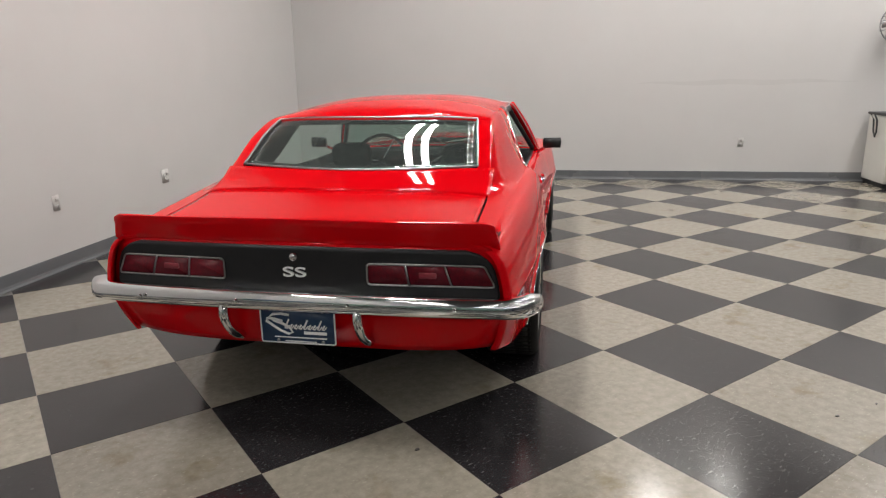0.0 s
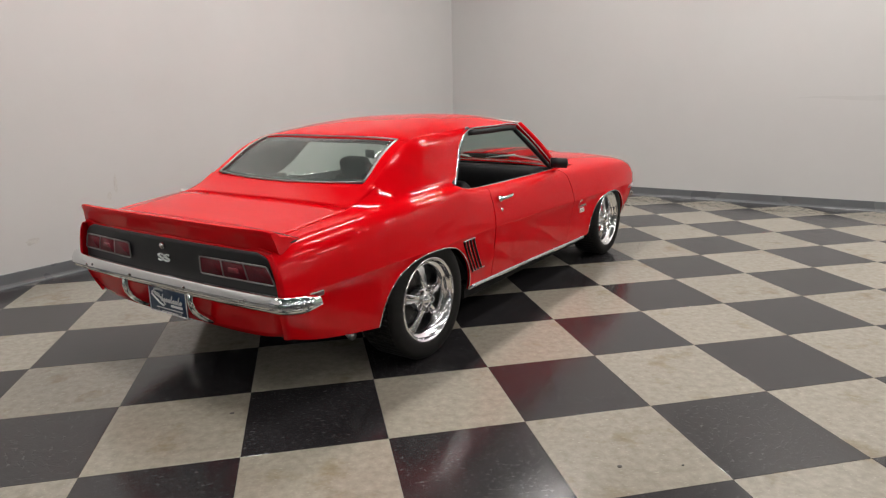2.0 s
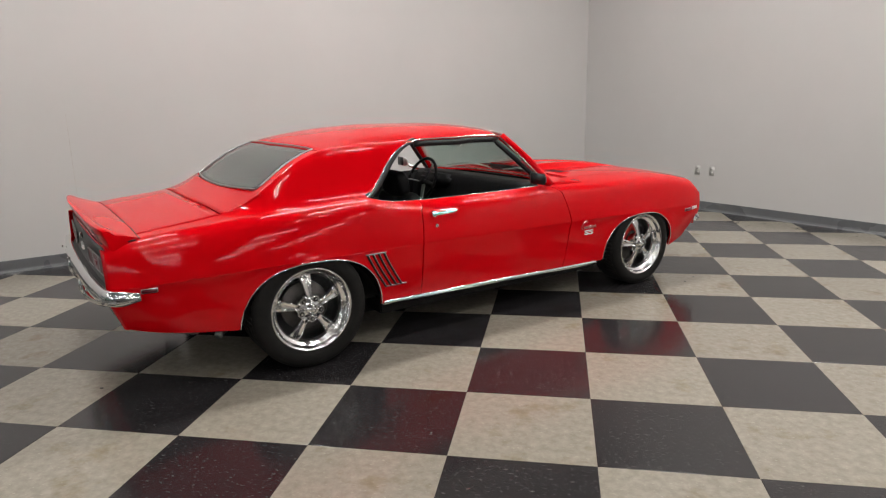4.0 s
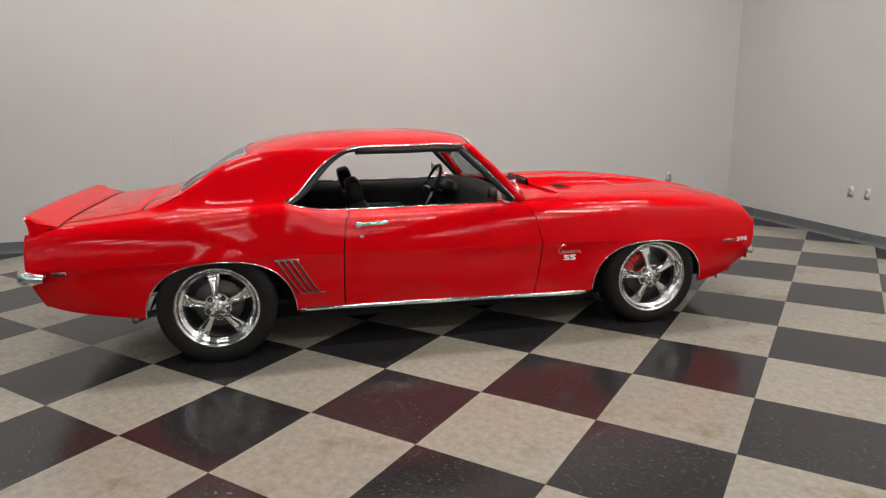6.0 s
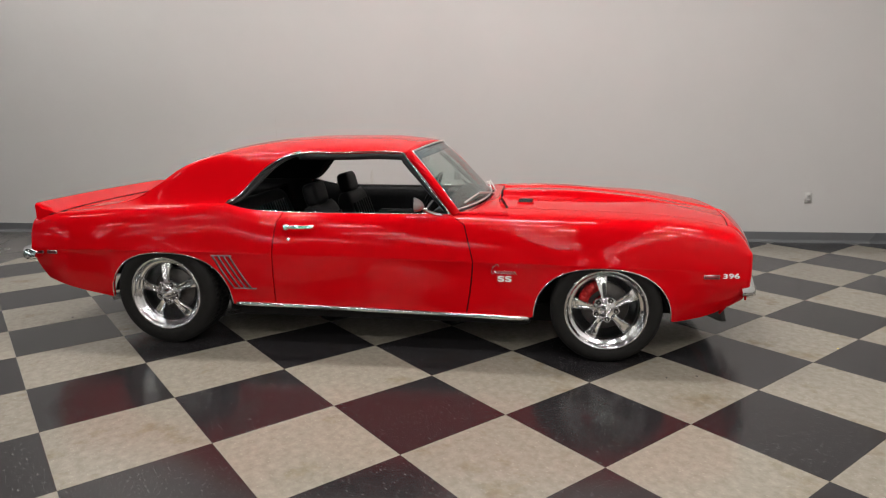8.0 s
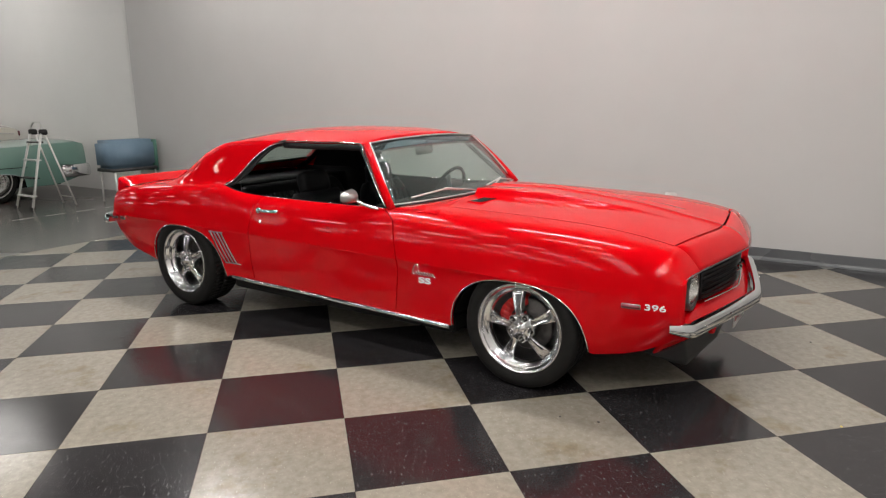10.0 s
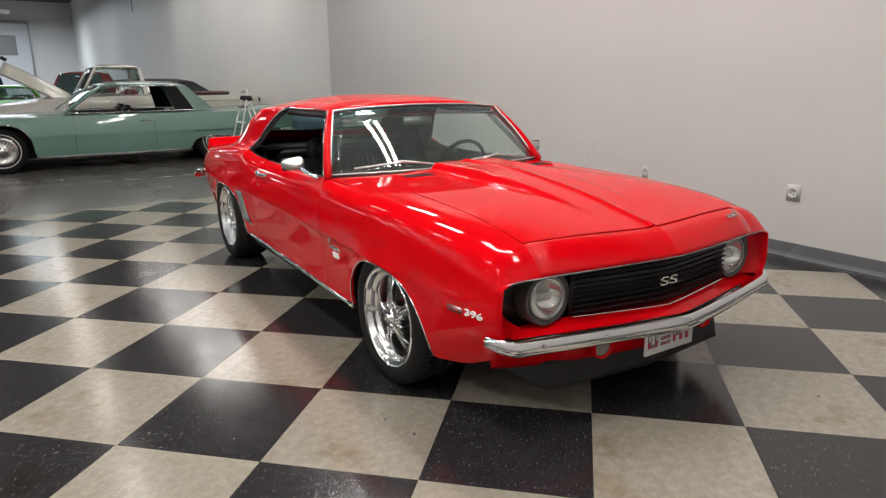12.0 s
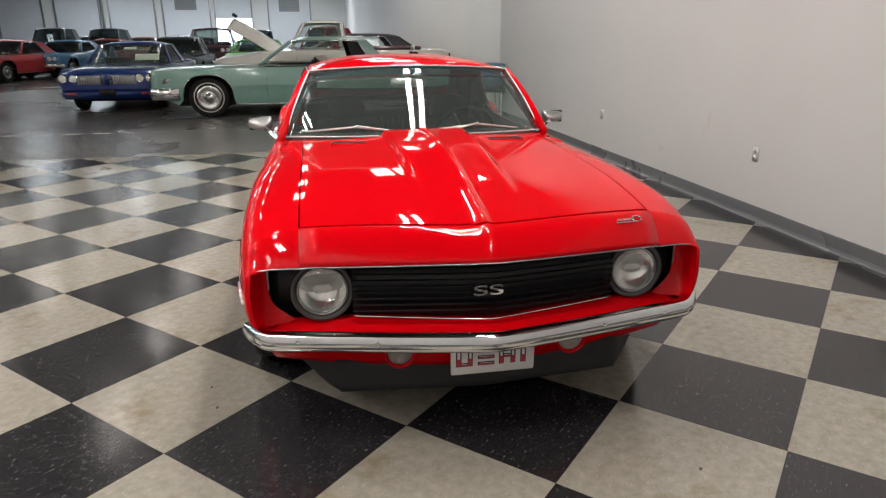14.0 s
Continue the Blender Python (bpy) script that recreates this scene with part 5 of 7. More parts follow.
# wheels: polished five-spoke rims in low tyres
def wheel_at(x, y, z, r, width, side, spin, caliper=False):
    m = Matrix.Translation((x, y, z)) @ Matrix.Rotation(0 if side < 0 else math.pi, 4, "Z")   # local -y points outwards
    hw = width / 2
    holder = part("wheel", turned([(0.186, 0.03), (0.19, 0.06), (0.19, 0.165), (0.0, 0.17)], "y", 40, caps=False), STEEL, car, "polished five-spoke wheel with a low-profile tyre")
    holder.data.transform(m)

    def add(name, bm, mat, label=""):
        for v in bm.verts:
            v.co = m @ v.co
        return part(name, bm, mat, holder, label)
    prof = [(0.222, -0.02), (0.236, -0.034), (0.262, -0.046), (r - 0.022, -0.042), (r - 0.008, -0.030), (r, -0.012), (r, width - 0.07), (r - 0.012, width - 0.045), (r - 0.03, width - 0.035), (0.24, width - 0.04), (0.215, width - 0.06)]
    add("tyre", turned(prof, "y", 72, caps=False), RUBBER, "black low-profile tyre")
    bm = bmesh.new()
    for k in range(64):
        a0 = 2 * math.pi * k / 64
        mm = Matrix.Rotation(a0, 4, "Y")
        for ya, yb in ((-0.013, -0.004), (0.002, 0.06), (0.066, 0.125), (0.131, width - 0.071)):
            box(bm, -0.0115, 0.0115, ya, yb, r - 0.004, r + 0.0005, m=mm)
    add("tread", bm, RUBBER)
    lip = turned([(0.186, 0.032), (0.19, 0.008), (0.197, 0.0), (0.207, -0.004), (0.214, -0.01), (0.219, -0.026), (0.227, -0.037), (0.234, -0.038), (0.238, -0.03), (0.236, -0.015)], "y", 72, caps=False)
    add("rim", lip, POLISHED, "polished rim lip")
    for k in range(5):
        a = spin + 2 * math.pi * k / 5
        ca, sa = math.cos(a), math.sin(a)
        bm = bmesh.new()
        prev = None
        for t in steps(0, 1, 10):
            rr = 0.066 + 0.126 * t
            half = 0.0165 + 0.021 * t**1.2
            proud = -0.012 + 0.03 * t**2
            # flat face with a shallow trough down the middle and rounded shoulders
            dip = 0.006 * math.sin(math.pi * min(t * 1.15, 1.0))
            ring = [(-half, proud + 0.016), (-half * 0.93, proud + 0.004), (-half * 0.74, proud), (-half * 0.3, proud + dip), (half * 0.3, proud + dip), (half * 0.74, proud), (half * 0.93, proud + 0.004), (half, proud + 0.016), (half * 0.8, proud + 0.05), (-half * 0.8, proud + 0.05)]
            cur = [bm.verts.new((rr * ca - w * sa, yy, rr * sa + w * ca)) for w, yy in ring]
            if prev:
                for i in range(10):
                    bm.faces.new((prev[i], prev[(i + 1) % 10], cur[(i + 1) % 10], cur[i]))
            else:
                bm.faces.new(cur)
            prev = cur
        bm.faces.new(prev[::-1])
        sharpen(add("spoke", bm, POLISHED), 40)
        a2 = a + math.pi / 5
        at = Vector((0.059 * math.cos(a2), 0, 0.059 * math.sin(a2)))
        boss = turned([(0.0125, 0.006), (0.0135, -0.013), (0.0165, -0.0155), (0.0195, -0.013), (0.021, 0.0), (0.021, 0.05)], "y", 18, at, caps=False)
        boss = add("lug_boss", boss, POLISHED)
        well = turned([(0.0, -0.0105), (0.0135, -0.0105)], "y", 16, at, caps=False)
        for v in well.verts:
            v.co = m @ v.co
        part("lug_well", well, UNDER, boss)
        nut = turned([(0.0, -0.021), (0.005, -0.02), (0.0075, -0.0165), (0.008, -0.0105)], "y", 6, at, caps=False)
        for v in nut.verts:
            v.co = m @ v.co
        part("lug_nut", nut, CHROME, boss, smooth=False)
    add("hub_plate", turned([(0.024, -0.014), (0.04, -0.013), (0.046, -0.006), (0.07, -0.005), (0.075, 0.004), (0.077, 0.05)], "y", 40, caps=False), POLISHED)
    add("hub_cap", turned([(0.0, -0.036), (0.014, -0.035), (0.018, -0.031), (0.020, -0.026), (0.027, -0.024), (0.030, -0.016), (0.034, -0.012), (0.036, 0.0)], "y", 28), POLISHED)
    add("brake_disc", turned([(0.0, 0.075), (0.135, 0.075), (0.14, 0.08), (0.14, 0.1), (0.0, 0.1)], "y", 40), IRON)
    if caliper:
        bm = bmesh.new()
        for k in range(7):
            a = radians(100 + k * 12)
            box(bm, -0.022, 0.022, 0.045, 0.12, 0.1, 0.155, bevel=0.005, m=Matrix.Rotation(-a + math.pi / 2, 4, "Y"))
        add("brake_caliper", bm, CALIPER, "red brake caliper")
    return holder


SPIN = radians(94)
wheel_at(0.0, -0.842, HUB_R, HUB_R, 0.25, -1, SPIN)
wheel_at(BASE, -0.838, HUB_F, HUB_F, 0.23, -1, SPIN + radians(6), caliper=True)
wheel_at(0.0, 0.842, HUB_R, HUB_R, 0.25, 1, SPIN)
wheel_at(BASE, 0.838, HUB_F, HUB_F, 0.23, 1, SPIN, caliper=True)

# ---- cabin ----
part("cabin_floor", boxed(0.2, 2.0, -0.72, 0.72, 0.28, 0.31), CARPET, car, smooth=False)
part("firewall", boxed(1.98, 2.02, -0.74, 0.74, 0.28, 0.85), UNDER, car, smooth=False)
for side in (-1, 1):
    def trim_panel(u, v):
        x = u
        z = 0.31 + (shoulder_z(x) - 0.008 - 0.31) * v
        return (x, side * (shoulder_y(x) - 0.065 - 0.02 * (1 - v)), z)
    part("door_trim", slab_mesh(trim_panel, steps(0.36, 1.9, 12), steps(0, 1, 6), 0.02, (1.1, 0, 0.6)), VINYL, car, "black vinyl door trim")
    part("side_trim", boxed(-0.28, 0.44, side * 0.668 - 0.008, side * 0.668 + 0.008, 0.45, 0.9, bevel=0.004), VINYL, car)
    part("armrest", boxed(1.0, 1.32, side * 0.70 - 0.03, side * 0.70 + 0.03, 0.60, 0.65, bevel=0.015), VINYL, car)
    part("window_crank", swept([(1.45, side * 0.725, 0.62), (1.45, side * 0.70, 0.62), (1.40, side * 0.695, 0.57)], 0.007, sides=6), CHROME, car)


def shaped_seat(name, x, y, w, label, rear=False):
    seat = part(name, boxed(x - 0.02, x + 0.50, y - w / 2, y + w / 2, 0.34, 0.52, bevel=0.06), VINYL, car, label)
    tilt = Matrix.Translation((x, y, 0.42)) @ Matrix.Rotation(radians(-14), 4, "Y")
    tall = 0.45

    def back(u, v):
        """A padded backrest with rounded shoulders, wrapped front to back."""
        z = tall * u
        half = w / 2 * (1 - 0.16 * u**3)
        a = v * 2 * math.pi
        ex = 0.35
        cx = math.copysign(abs(math.cos(a)) ** ex, math.cos(a))
        cy = math.copysign(abs(math.sin(a)) ** ex, math.sin(a))
        t = 0.075 * (1 - 0.25 * u) * (1 if u < 0.9 else (1 - (u - 0.9) * 4))
        return tilt @ Vector((-0.05 + t * cx, (half if u < 0.9 else half * (1 - (u - 0.9) * 0.9)) * cy, z))
    bm = grid_mesh(back, steps(0, 1, 14), steps(0, 1, 32))
    bmesh.ops.remove_doubles(bm, verts=bm.verts, dist=1e-4)
    bmesh.ops.holes_fill(bm, edges=[e for e in bm.edges if len(e.link_faces) == 1])
    part("backrest", bm, VINYL, seat)
    n = 7 if not rear else 20
    for k in range(n):
        yy = -w * 0.34 + w * 0.68 * k / (n - 1)
        part("pleat", swept([tilt @ Vector((0.022, yy, 0.06)), tilt @ Vector((0.024, yy, 0.2)), tilt @ Vector((0.012, yy, 0.36))], 0.016, sides=6), VINYL, seat)
    if not rear:
        def pad(u, v):
            a, b = v * 2 * math.pi, (u - 0.5) * math.pi
            r = abs(math.cos(b)) ** 0.4
            return tilt @ Vector((-0.055 + 0.05 * r * math.copysign(abs(math.cos(a)) ** 0.5, math.cos(a)), 0.13 * r * math.copysign(abs(math.sin(a)) ** 0.45, math.sin(a)), 0.515 + 0.08 * math.copysign(abs(math.sin(b)) ** 0.6, math.sin(b))))
        bm = grid_mesh(pad, steps(0, 1, 14), steps(0, 1, 28))
        bmesh.ops.remove_doubles(bm, verts=bm.verts, dist=1e-4)
        part("head_restraint", bm, VINYL, seat)
    return seat


shaped_seat("bucket_seat", 1.02, -0.36, 0.52, "black vinyl bucket seat with headrest")
shaped_seat("bucket_seat", 1.02, 0.36, 0.52, "black vinyl bucket seat with headrest")
shaped_seat("rear_seat", 0.36, 0.0, 1.22, "black pleated rear bench seat", rear=True)
part("parcel_shelf", boxed(-0.30, 0.22, -0.66, 0.66, 0.84, 0.865, bevel=0.005), VINYL, car)
part("headliner", slab_mesh(lambda u, r: (u, roof_section(u, r)[0] * 0.97, roof_section(u, r)[1] - 0.03), steps(0.175, 1.56, 12), R_ACROSS[1:-1], 0.006, (0.9, 0, 2.0)), VINYL, car)
dash = part("dashboard", slab_mesh(lambda u, v: (1.93 - 0.30 * math.sin(u * 1.9) ** 1.0, v, 0.845 + 0.015 * math.sin(u * 3) - 0.30 * max(u - 0.45, 0) / 0.55), steps(0, 1, 10), steps(-0.72, 0.72, 12), 0.02, (1.9, 0, 0.6)), VINYL, car, "black padded dashboard")
part("gauge_pod", boxed(1.60, 1.72, 0.18, 0.56, 0.74, 0.85, bevel=0.03), VINYL, dash)
bm = bmesh.new()
wheel_m = Matrix.Translation((1.50, 0.36, 0.80)) @ Matrix.Rotation(radians(-66), 4, "Y")
tube(bm, [wheel_m @ Vector((0.19 * math.cos(2 * math.pi * k / 40), 0.19 * math.sin(2 * math.pi * k / 40), 0)) for k in range(40)], 0.013, sides=8, closed=True)
sw = part("steering_wheel", bm, VINYL, car, "black rimmed steering wheel")
for a in (0, 120, 240):
    part("spoke", swept([wheel_m @ Vector((0, 0, -0.03)), wheel_m @ Vector((0.18 * math.cos(radians(a + 90)), 0.18 * math.sin(radians(a + 90)), 0))], 0.0, sides=6, flat=(0.014, 0.004)), STEEL, sw)
part("column", swept([wheel_m @ Vector((0, 0, 0)), wheel_m @ Vector((0, 0, -0.35))], 0.025, sides=10), VINYL, sw)
part("console", boxed(0.95, 1.75, -0.09, 0.09, 0.31, 0.50, bevel=0.02), VINYL, car)
part("shifter", swept([(1.42, 0, 0.5), (1.38, 0, 0.66), (1.37, 0, 0.70)], 0.012, sides=8), CHROME, car)
rv = part("rear_view_mirror", boxed(-0.012, 0.012, -0.115, 0.115, -0.028, 0.028, bevel=0.008, m=Matrix.Translation((1.545, 0.0, 1.125)) @ Matrix.Rotation(radians(8), 4, "Z")), WIPER, car, "interior rear-view mirror")
part("stalk", swept([(1.55, 0, 1.14), (1.585, 0, 1.215)], 0.006, sides=6), CHROME, rv)
part("rear_header", swept([(roof_xr(y) + 0.012, y, roof_section(roof_xr(y), y / 0.612)[1] - 0.02) for y in steps(-0.56, 0.56, 16)], 0.015, sides=8), VINYL, car)

# ---- fittings on the walls of the bay ----
SLOT = material("outlet_slot_dark", (0.05, 0.05, 0.05, 1), rough=0.5)
GREY_STEEL = material("galvanised_grey", (0.35, 0.35, 0.36, 1), rough=0.4, metal=0.7, mix=(0.28, 0.28, 0.29, 1), scale=20, spread=0.3)


def outlet(m, round_socket=False):
    """A wall plate with two sockets, or a steel plate with one large round socket. Local: x sideways, y into the room, z up."""
    top = new("wall_outlet", None)
    top.matrix_world = m
    if round_socket:
        tagged(top, "grey steel wall plate with one large round power socket", "outlet", group="wall outlets")
        part("cover_plate", boxed(-0.055, 0.055, 0.0, 0.008, -0.065, 0.065, bevel=0.003), OUTLET_WHITE, top)
        part("socket", turned([(0.0, 0.012), (0.03, 0.012), (0.034, 0.02), (0.038, 0.02), (0.04, 0.006)], "y", 24), OUTLET_WHITE, top)
        for a in (0, 120, 240):
            x, z = 0.018 * math.cos(radians(a)), 0.018 * math.sin(radians(a))
            part("slot", boxed(x - 0.003, x + 0.003, 0.011, 0.0135, z - 0.008, z + 0.008), SLOT, top, smooth=False)
    else:
        tagged(top, "white double power outlet plate on the grey wall", "outlet", group="wall outlets")
        part("cover_plate", boxed(-0.036, 0.036, 0.0, 0.005, -0.058, 0.058, bevel=0.002), OUTLET_WHITE, top)
        for z in (-0.026, 0.026):
            s = part("socket", boxed(-0.018, 0.018, 0.006, 0.0095, z - 0.017, z + 0.017, bevel=0.002), OUTLET_WHITE, top)
            for x in (-0.008, 0.008):
                part("slot", boxed(x - 0.0015, x + 0.0015, 0.009, 0.0102, z - 0.006, z + 0.007), SLOT, s, smooth=False)
    return top


def on_north(s, z):
    return Matrix.Translation(hall(s, 0.001, z)) @ pose(0, 0, 0, 0, 0, 225)


def on_east(d, z):
    return Matrix.Translation(HALL @ Vector((S_END - 0.001, -d, z))) @ pose(0, 0, 0, 0, 0, 135)


outlet(on_north(1.07, 0.51))
outlet(on_north(2.51, 0.505), True)
outlet(on_north(-1.76, 0.51))
outlet(on_north(5.13, 0.48))
outlet(on_east(6.12, 0.50))
outlet(on_east(1.92, 0.50))
outlet(on_east(2.12, 0.50))

FAINT_GREY = material("faint_wall_line", (0.45, 0.44, 0.43, 1), rough=0.5, mix=(0.475, 0.465, 0.455, 1), scale=5, spread=0.25)
# scuffs and a worn streak on the back wall
SCUFF = material("wall_scuff", (0.42, 0.40, 0.38, 1), rough=0.6, mix=(0.5, 0.485, 0.46, 1), scale=30, spread=0.12)
for s, z, w, hgt in ((0.40, 0.70, 0.018, 0.16), (0.33, 0.60, 0.02, 0.07), (-0.35, 0.33, 0.05, 0.06), (-0.72, 1.0, 0.004, 0.8)):
    bm = bmesh.new()
    ring = []
    for k in range(18):
        a = 2 * math.pi * k / 18
        r = 1 + 0.35 * noise.noise(Vector((k * 0.9, s * 7, z * 3)))
        ring.append(bm.verts.new(hall(s + w * r * math.cos(a) + 0.2 * w * math.sin(a), 0.0012, z + hgt / 2 * r * math.sin(a))))
    bm.faces.new(ring)
    structure(link_mesh("wall_mark", bm, SCUFF, smooth=False), "faint grey scuff mark on the wall", "scuff mark")

# long faint darker line on the end wall
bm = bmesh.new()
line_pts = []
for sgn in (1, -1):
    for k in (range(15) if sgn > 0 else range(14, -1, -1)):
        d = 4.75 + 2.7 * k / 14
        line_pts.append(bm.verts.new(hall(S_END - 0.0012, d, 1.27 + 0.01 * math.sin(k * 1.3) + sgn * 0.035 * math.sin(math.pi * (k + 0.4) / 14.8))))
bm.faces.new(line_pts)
structure(link_mesh("wall_mark", bm, FAINT_GREY, smooth=False), "long faint darker line along the end wall", "scuff mark")

# a steel conduit on the hall wall, and small litter on the floor
rod = link_mesh("conduit", swept([hall(-25.5, 0.03, 4.2), hall(-25.5, 0.03, ROOM_H)], 0.02, sides=8), GREY_STEEL)
tagged(rod, "grey steel conduit running down the hall wall", "conduit")
CRUMB = material("dark_floor_crumb", (0.03, 0.028, 0.025, 1), rough=0.7, mix=(0.06, 0.055, 0.05, 1), scale=60, spread=0.3)
YELLOW_CHIP = material("yellow_chip", (0.6, 0.42, 0.05, 1), rough=0.6, mix=(0.5, 0.36, 0.06, 1), scale=60, spread=0.3)
for k, (x, y) in enumerate(((2.43, 3.382), (1.493, 4.036), (-1.29, -0.208), (2.05, 2.20), (2.14, 2.35), (0.24, -1.04), (0.48, -1.09))):
    bm = bmesh.new()
    size = 0.006 + 0.002 * (k % 3)
    ring = [bm.verts.new((x + size * (1 + 0.5 * noise.noise(Vector((a * 2, k, 0)))) * math.cos(a), y + 0.7 * size * math.sin(a), 0.0)) for a in steps(0, 5.5, 7)]
    up = bmesh.ops.extrude_face_region(bm, geom=[bm.faces.new(ring)])
    bmesh.ops.translate(bm, vec=(0, 0, 0.003), verts=[v for v in up["geom"] if isinstance(v, bmesh.types.BMVert)])
    bmesh.ops.recalc_face_normals(bm, faces=bm.faces)
    chip = link_mesh("litter", bm, CRUMB if k else YELLOW_CHIP, smooth=False)
    tagged(chip, "small dark crumb lying on the tiles" if k else "small yellow chip lying on the tiles", "litter", group="floor litter")

# ---- cabinet and clutter by the end wall ----
FROST = material("off_white_laminate", (0.6, 0.59, 0.55, 1), rough=0.4, mix=(0.55, 0.54, 0.5, 1), scale=5, spread=0.3)
DARK_CASE = material("black_moulded_case", (0.02, 0.02, 0.022, 1), rough=0.45, mix=(0.05, 0.05, 0.05, 1), scale=22, spread=0.2, bump=0.2, bump_scale=50)


def place_hall(name, s, d, z=0.0, turn=0.0):
    ob = new(name, None)
    ob.matrix_world = Matrix.Translation(hall(s, d, z)) @ pose(0, 0, 0, 0, 0, 45 + turn)
    return ob


cab = place_hall("cabinet", S_END - 0.36, 8.06)
tagged(cab, "off-white laminate cabinet against the end wall", "cabinet")
part("body", boxed(-0.3, 0.3, -0.45, 0.45, 0.06, 0.86, bevel=0.006), FROST, cab, smooth=False)
part("plinth", boxed(-0.26, 0.28, -0.43, 0.43, 0.0, 0.06), BLACK_PLASTIC, cab, smooth=False)
part("worktop", boxed(-0.32, 0.31, -0.47, 0.47, 0.86, 0.89, bevel=0.006), DARK_CASE, cab, smooth=False)
for y in (-0.22, 0.22):
    door = part("door", boxed(-0.312, -0.3, y - 0.215, y + 0.215, 0.08, 0.84, bevel=0.003), FROST, cab, smooth=False)
    part("handle", swept([(-0.33, y * 0.2, 0.7), (-0.335, y * 0.2, 0.64), (-0.33, y * 0.2, 0.58)], 0.005, sides=6), STEEL, door)
cable = place_hall("cable", S_END - 0.30, 7.575, 0.0, 90)
tagged(cable, "black cable loop hanging from the worktop of the cabinet", "cable")
part("loop", swept([(0.03, -0.05, 0.87), (0.0, -0.03, 0.80), (-0.01, -0.02, 0.66), (-0.01, 0.03, 0.6), (-0.005, 0.07, 0.66), (0.0, 0.06, 0.8), (0.03, 0.05, 0.87)], 0.011, sides=8), DARK_CASE, cable)
box_ob = place_hall("tool_case", S_END - 0.86, 8.02)
tagged(box_ob, "black ribbed plastic case on the floor beside the cabinet", "case")
part("shell", boxed(-0.18, 0.18, -0.28, 0.28, 0.0, 0.3, bevel=0.03), DARK_CASE, box_ob)
part("lid", boxed(-0.185, 0.185, -0.285, 0.285, 0.3, 0.36, bevel=0.02), DARK_CASE, box_ob)
for k in range(5):
    part("rib", boxed(-0.192, -0.178, -0.2 + k * 0.1 - 0.012, -0.2 + k * 0.1 + 0.012, 0.03, 0.28, bevel=0.004), DARK_CASE, box_ob)
gear = place_hall("desk_telephone", S_END - 0.45, 7.78, 0.89)
tagged(gear, "dark desk telephone on the cabinet", "telephone")
part("base", boxed(-0.12, 0.12, -0.1, 0.1, 0.0, 0.05, bevel=0.012), DARK_CASE, gear)
part("handset", boxed(-0.11, 0.11, -0.095, -0.045, 0.05, 0.085, bevel=0.012), DARK_CASE, gear)
fan = place_hall("wall_fan", S_END - 0.001, 7.74, 1.93, 90)
tagged(fan, "grey caged wall fan high on the end wall", "wall fan")
part("bracket", swept([(0, 0.0, 0), (0, 0.18, 0.0)], 0.02, sides=8), GREY_STEEL, fan)
part("cage_ring", swept([(0.22 * math.cos(2 * math.pi * k / 32), 0.2, 0.22 * math.sin(2 * math.pi * k / 32)) for k in range(32)], 0.009, sides=6, closed=True), GREY_STEEL, fan)
part("motor", turned([(0.0, 0.10), (0.07, 0.10), (0.08, 0.13), (0.08, 0.22), (0.0, 0.25)], "y", 20), GREY_STEEL, fan)
for k in range(16):
    a = 2 * math.pi * k / 16
    part("wire", swept([(0.07 * math.cos(a), 0.25, 0.07 * math.sin(a)), (0.16 * math.cos(a), 0.26, 0.16 * math.sin(a)), (0.22 * math.cos(a), 0.2, 0.22 * math.sin(a))], 0.003, sides=4), GREY_STEEL, fan)
for k in range(4):
    part("vane", boxed(0.05, 0.19, 0.17, 0.18, -0.045, 0.045, bevel=0.004, m=Matrix.Rotation(math.pi / 2 * k, 4, "Y")), GREY_STEEL, fan)

# ---- ladder and covered trolley by the end of the grey wall ----
ALU = material("ladder_aluminium", (0.75, 0.75, 0.72, 1), rough=0.35, metal=0.35, mix=(0.65, 0.65, 0.62, 1), scale=12, spread=0.3)
lad = place_hall("step_ladder", -6.19, 1.55)
tagged(lad, "folding aluminium step ladder standing open on the concrete", "step ladder")
for x in (-0.235, 0.235):
    part("rail", swept([(x, -0.33, 0.0), (x * 0.62, -0.02, 1.12)], 0.0, sides=6, flat=(0.014, 0.03)), ALU, lad)
    part("rear_leg", swept([(x * 0.8, 0.33, 0.0), (x * 0.6, 0.02, 1.10)], 0.014, sides=8), ALU, lad)
    part("joint", boxed(x * 0.62 - 0.03, x * 0.62 + 0.03, -0.05, 0.06, 1.06, 1.14, bevel=0.012), BLACK_PLASTIC, lad)
    part("foot", boxed(x - 0.022, x + 0.022, -0.36, -0.30, 0.0, 0.04, bevel=0.006), BLACK_PLASTIC, lad)
for k in range(4):
    t = (k + 0.8) / 4.4
    y = -0.33 + 0.31 * t
    half_w = 0.235 * (1 - 0.38 * t)
    part("tread", boxed(-half_w, half_w, y - 0.04, y + 0.05, 1.12 * t - 0.02, 1.12 * t, bevel=0.004), BLACK_PLASTIC if k in (1, 3) else ALU, lad, smooth=False)
part("handle", swept([(-0.145, -0.02, 1.12), (-0.14, -0.01, 1.19), (-0.09, 0.0, 1.24), (0.09, 0.0, 1.24), (0.14, -0.01, 1.19), (0.145, -0.02, 1.12)], 0.013, sides=8), ALU, lad)
part("brace", swept([(-0.19, 0.3, 0.12), (0.19, 0.3, 0.12)], 0.009, sides=6), ALU, lad)
BLUE_COVER = material("blue_grey_cover", (0.12, 0.19, 0.26, 1), rough=0.6, mix=(0.16, 0.24, 0.31, 1), scale=7, spread=0.3, bump=0.2, bump_scale=14)
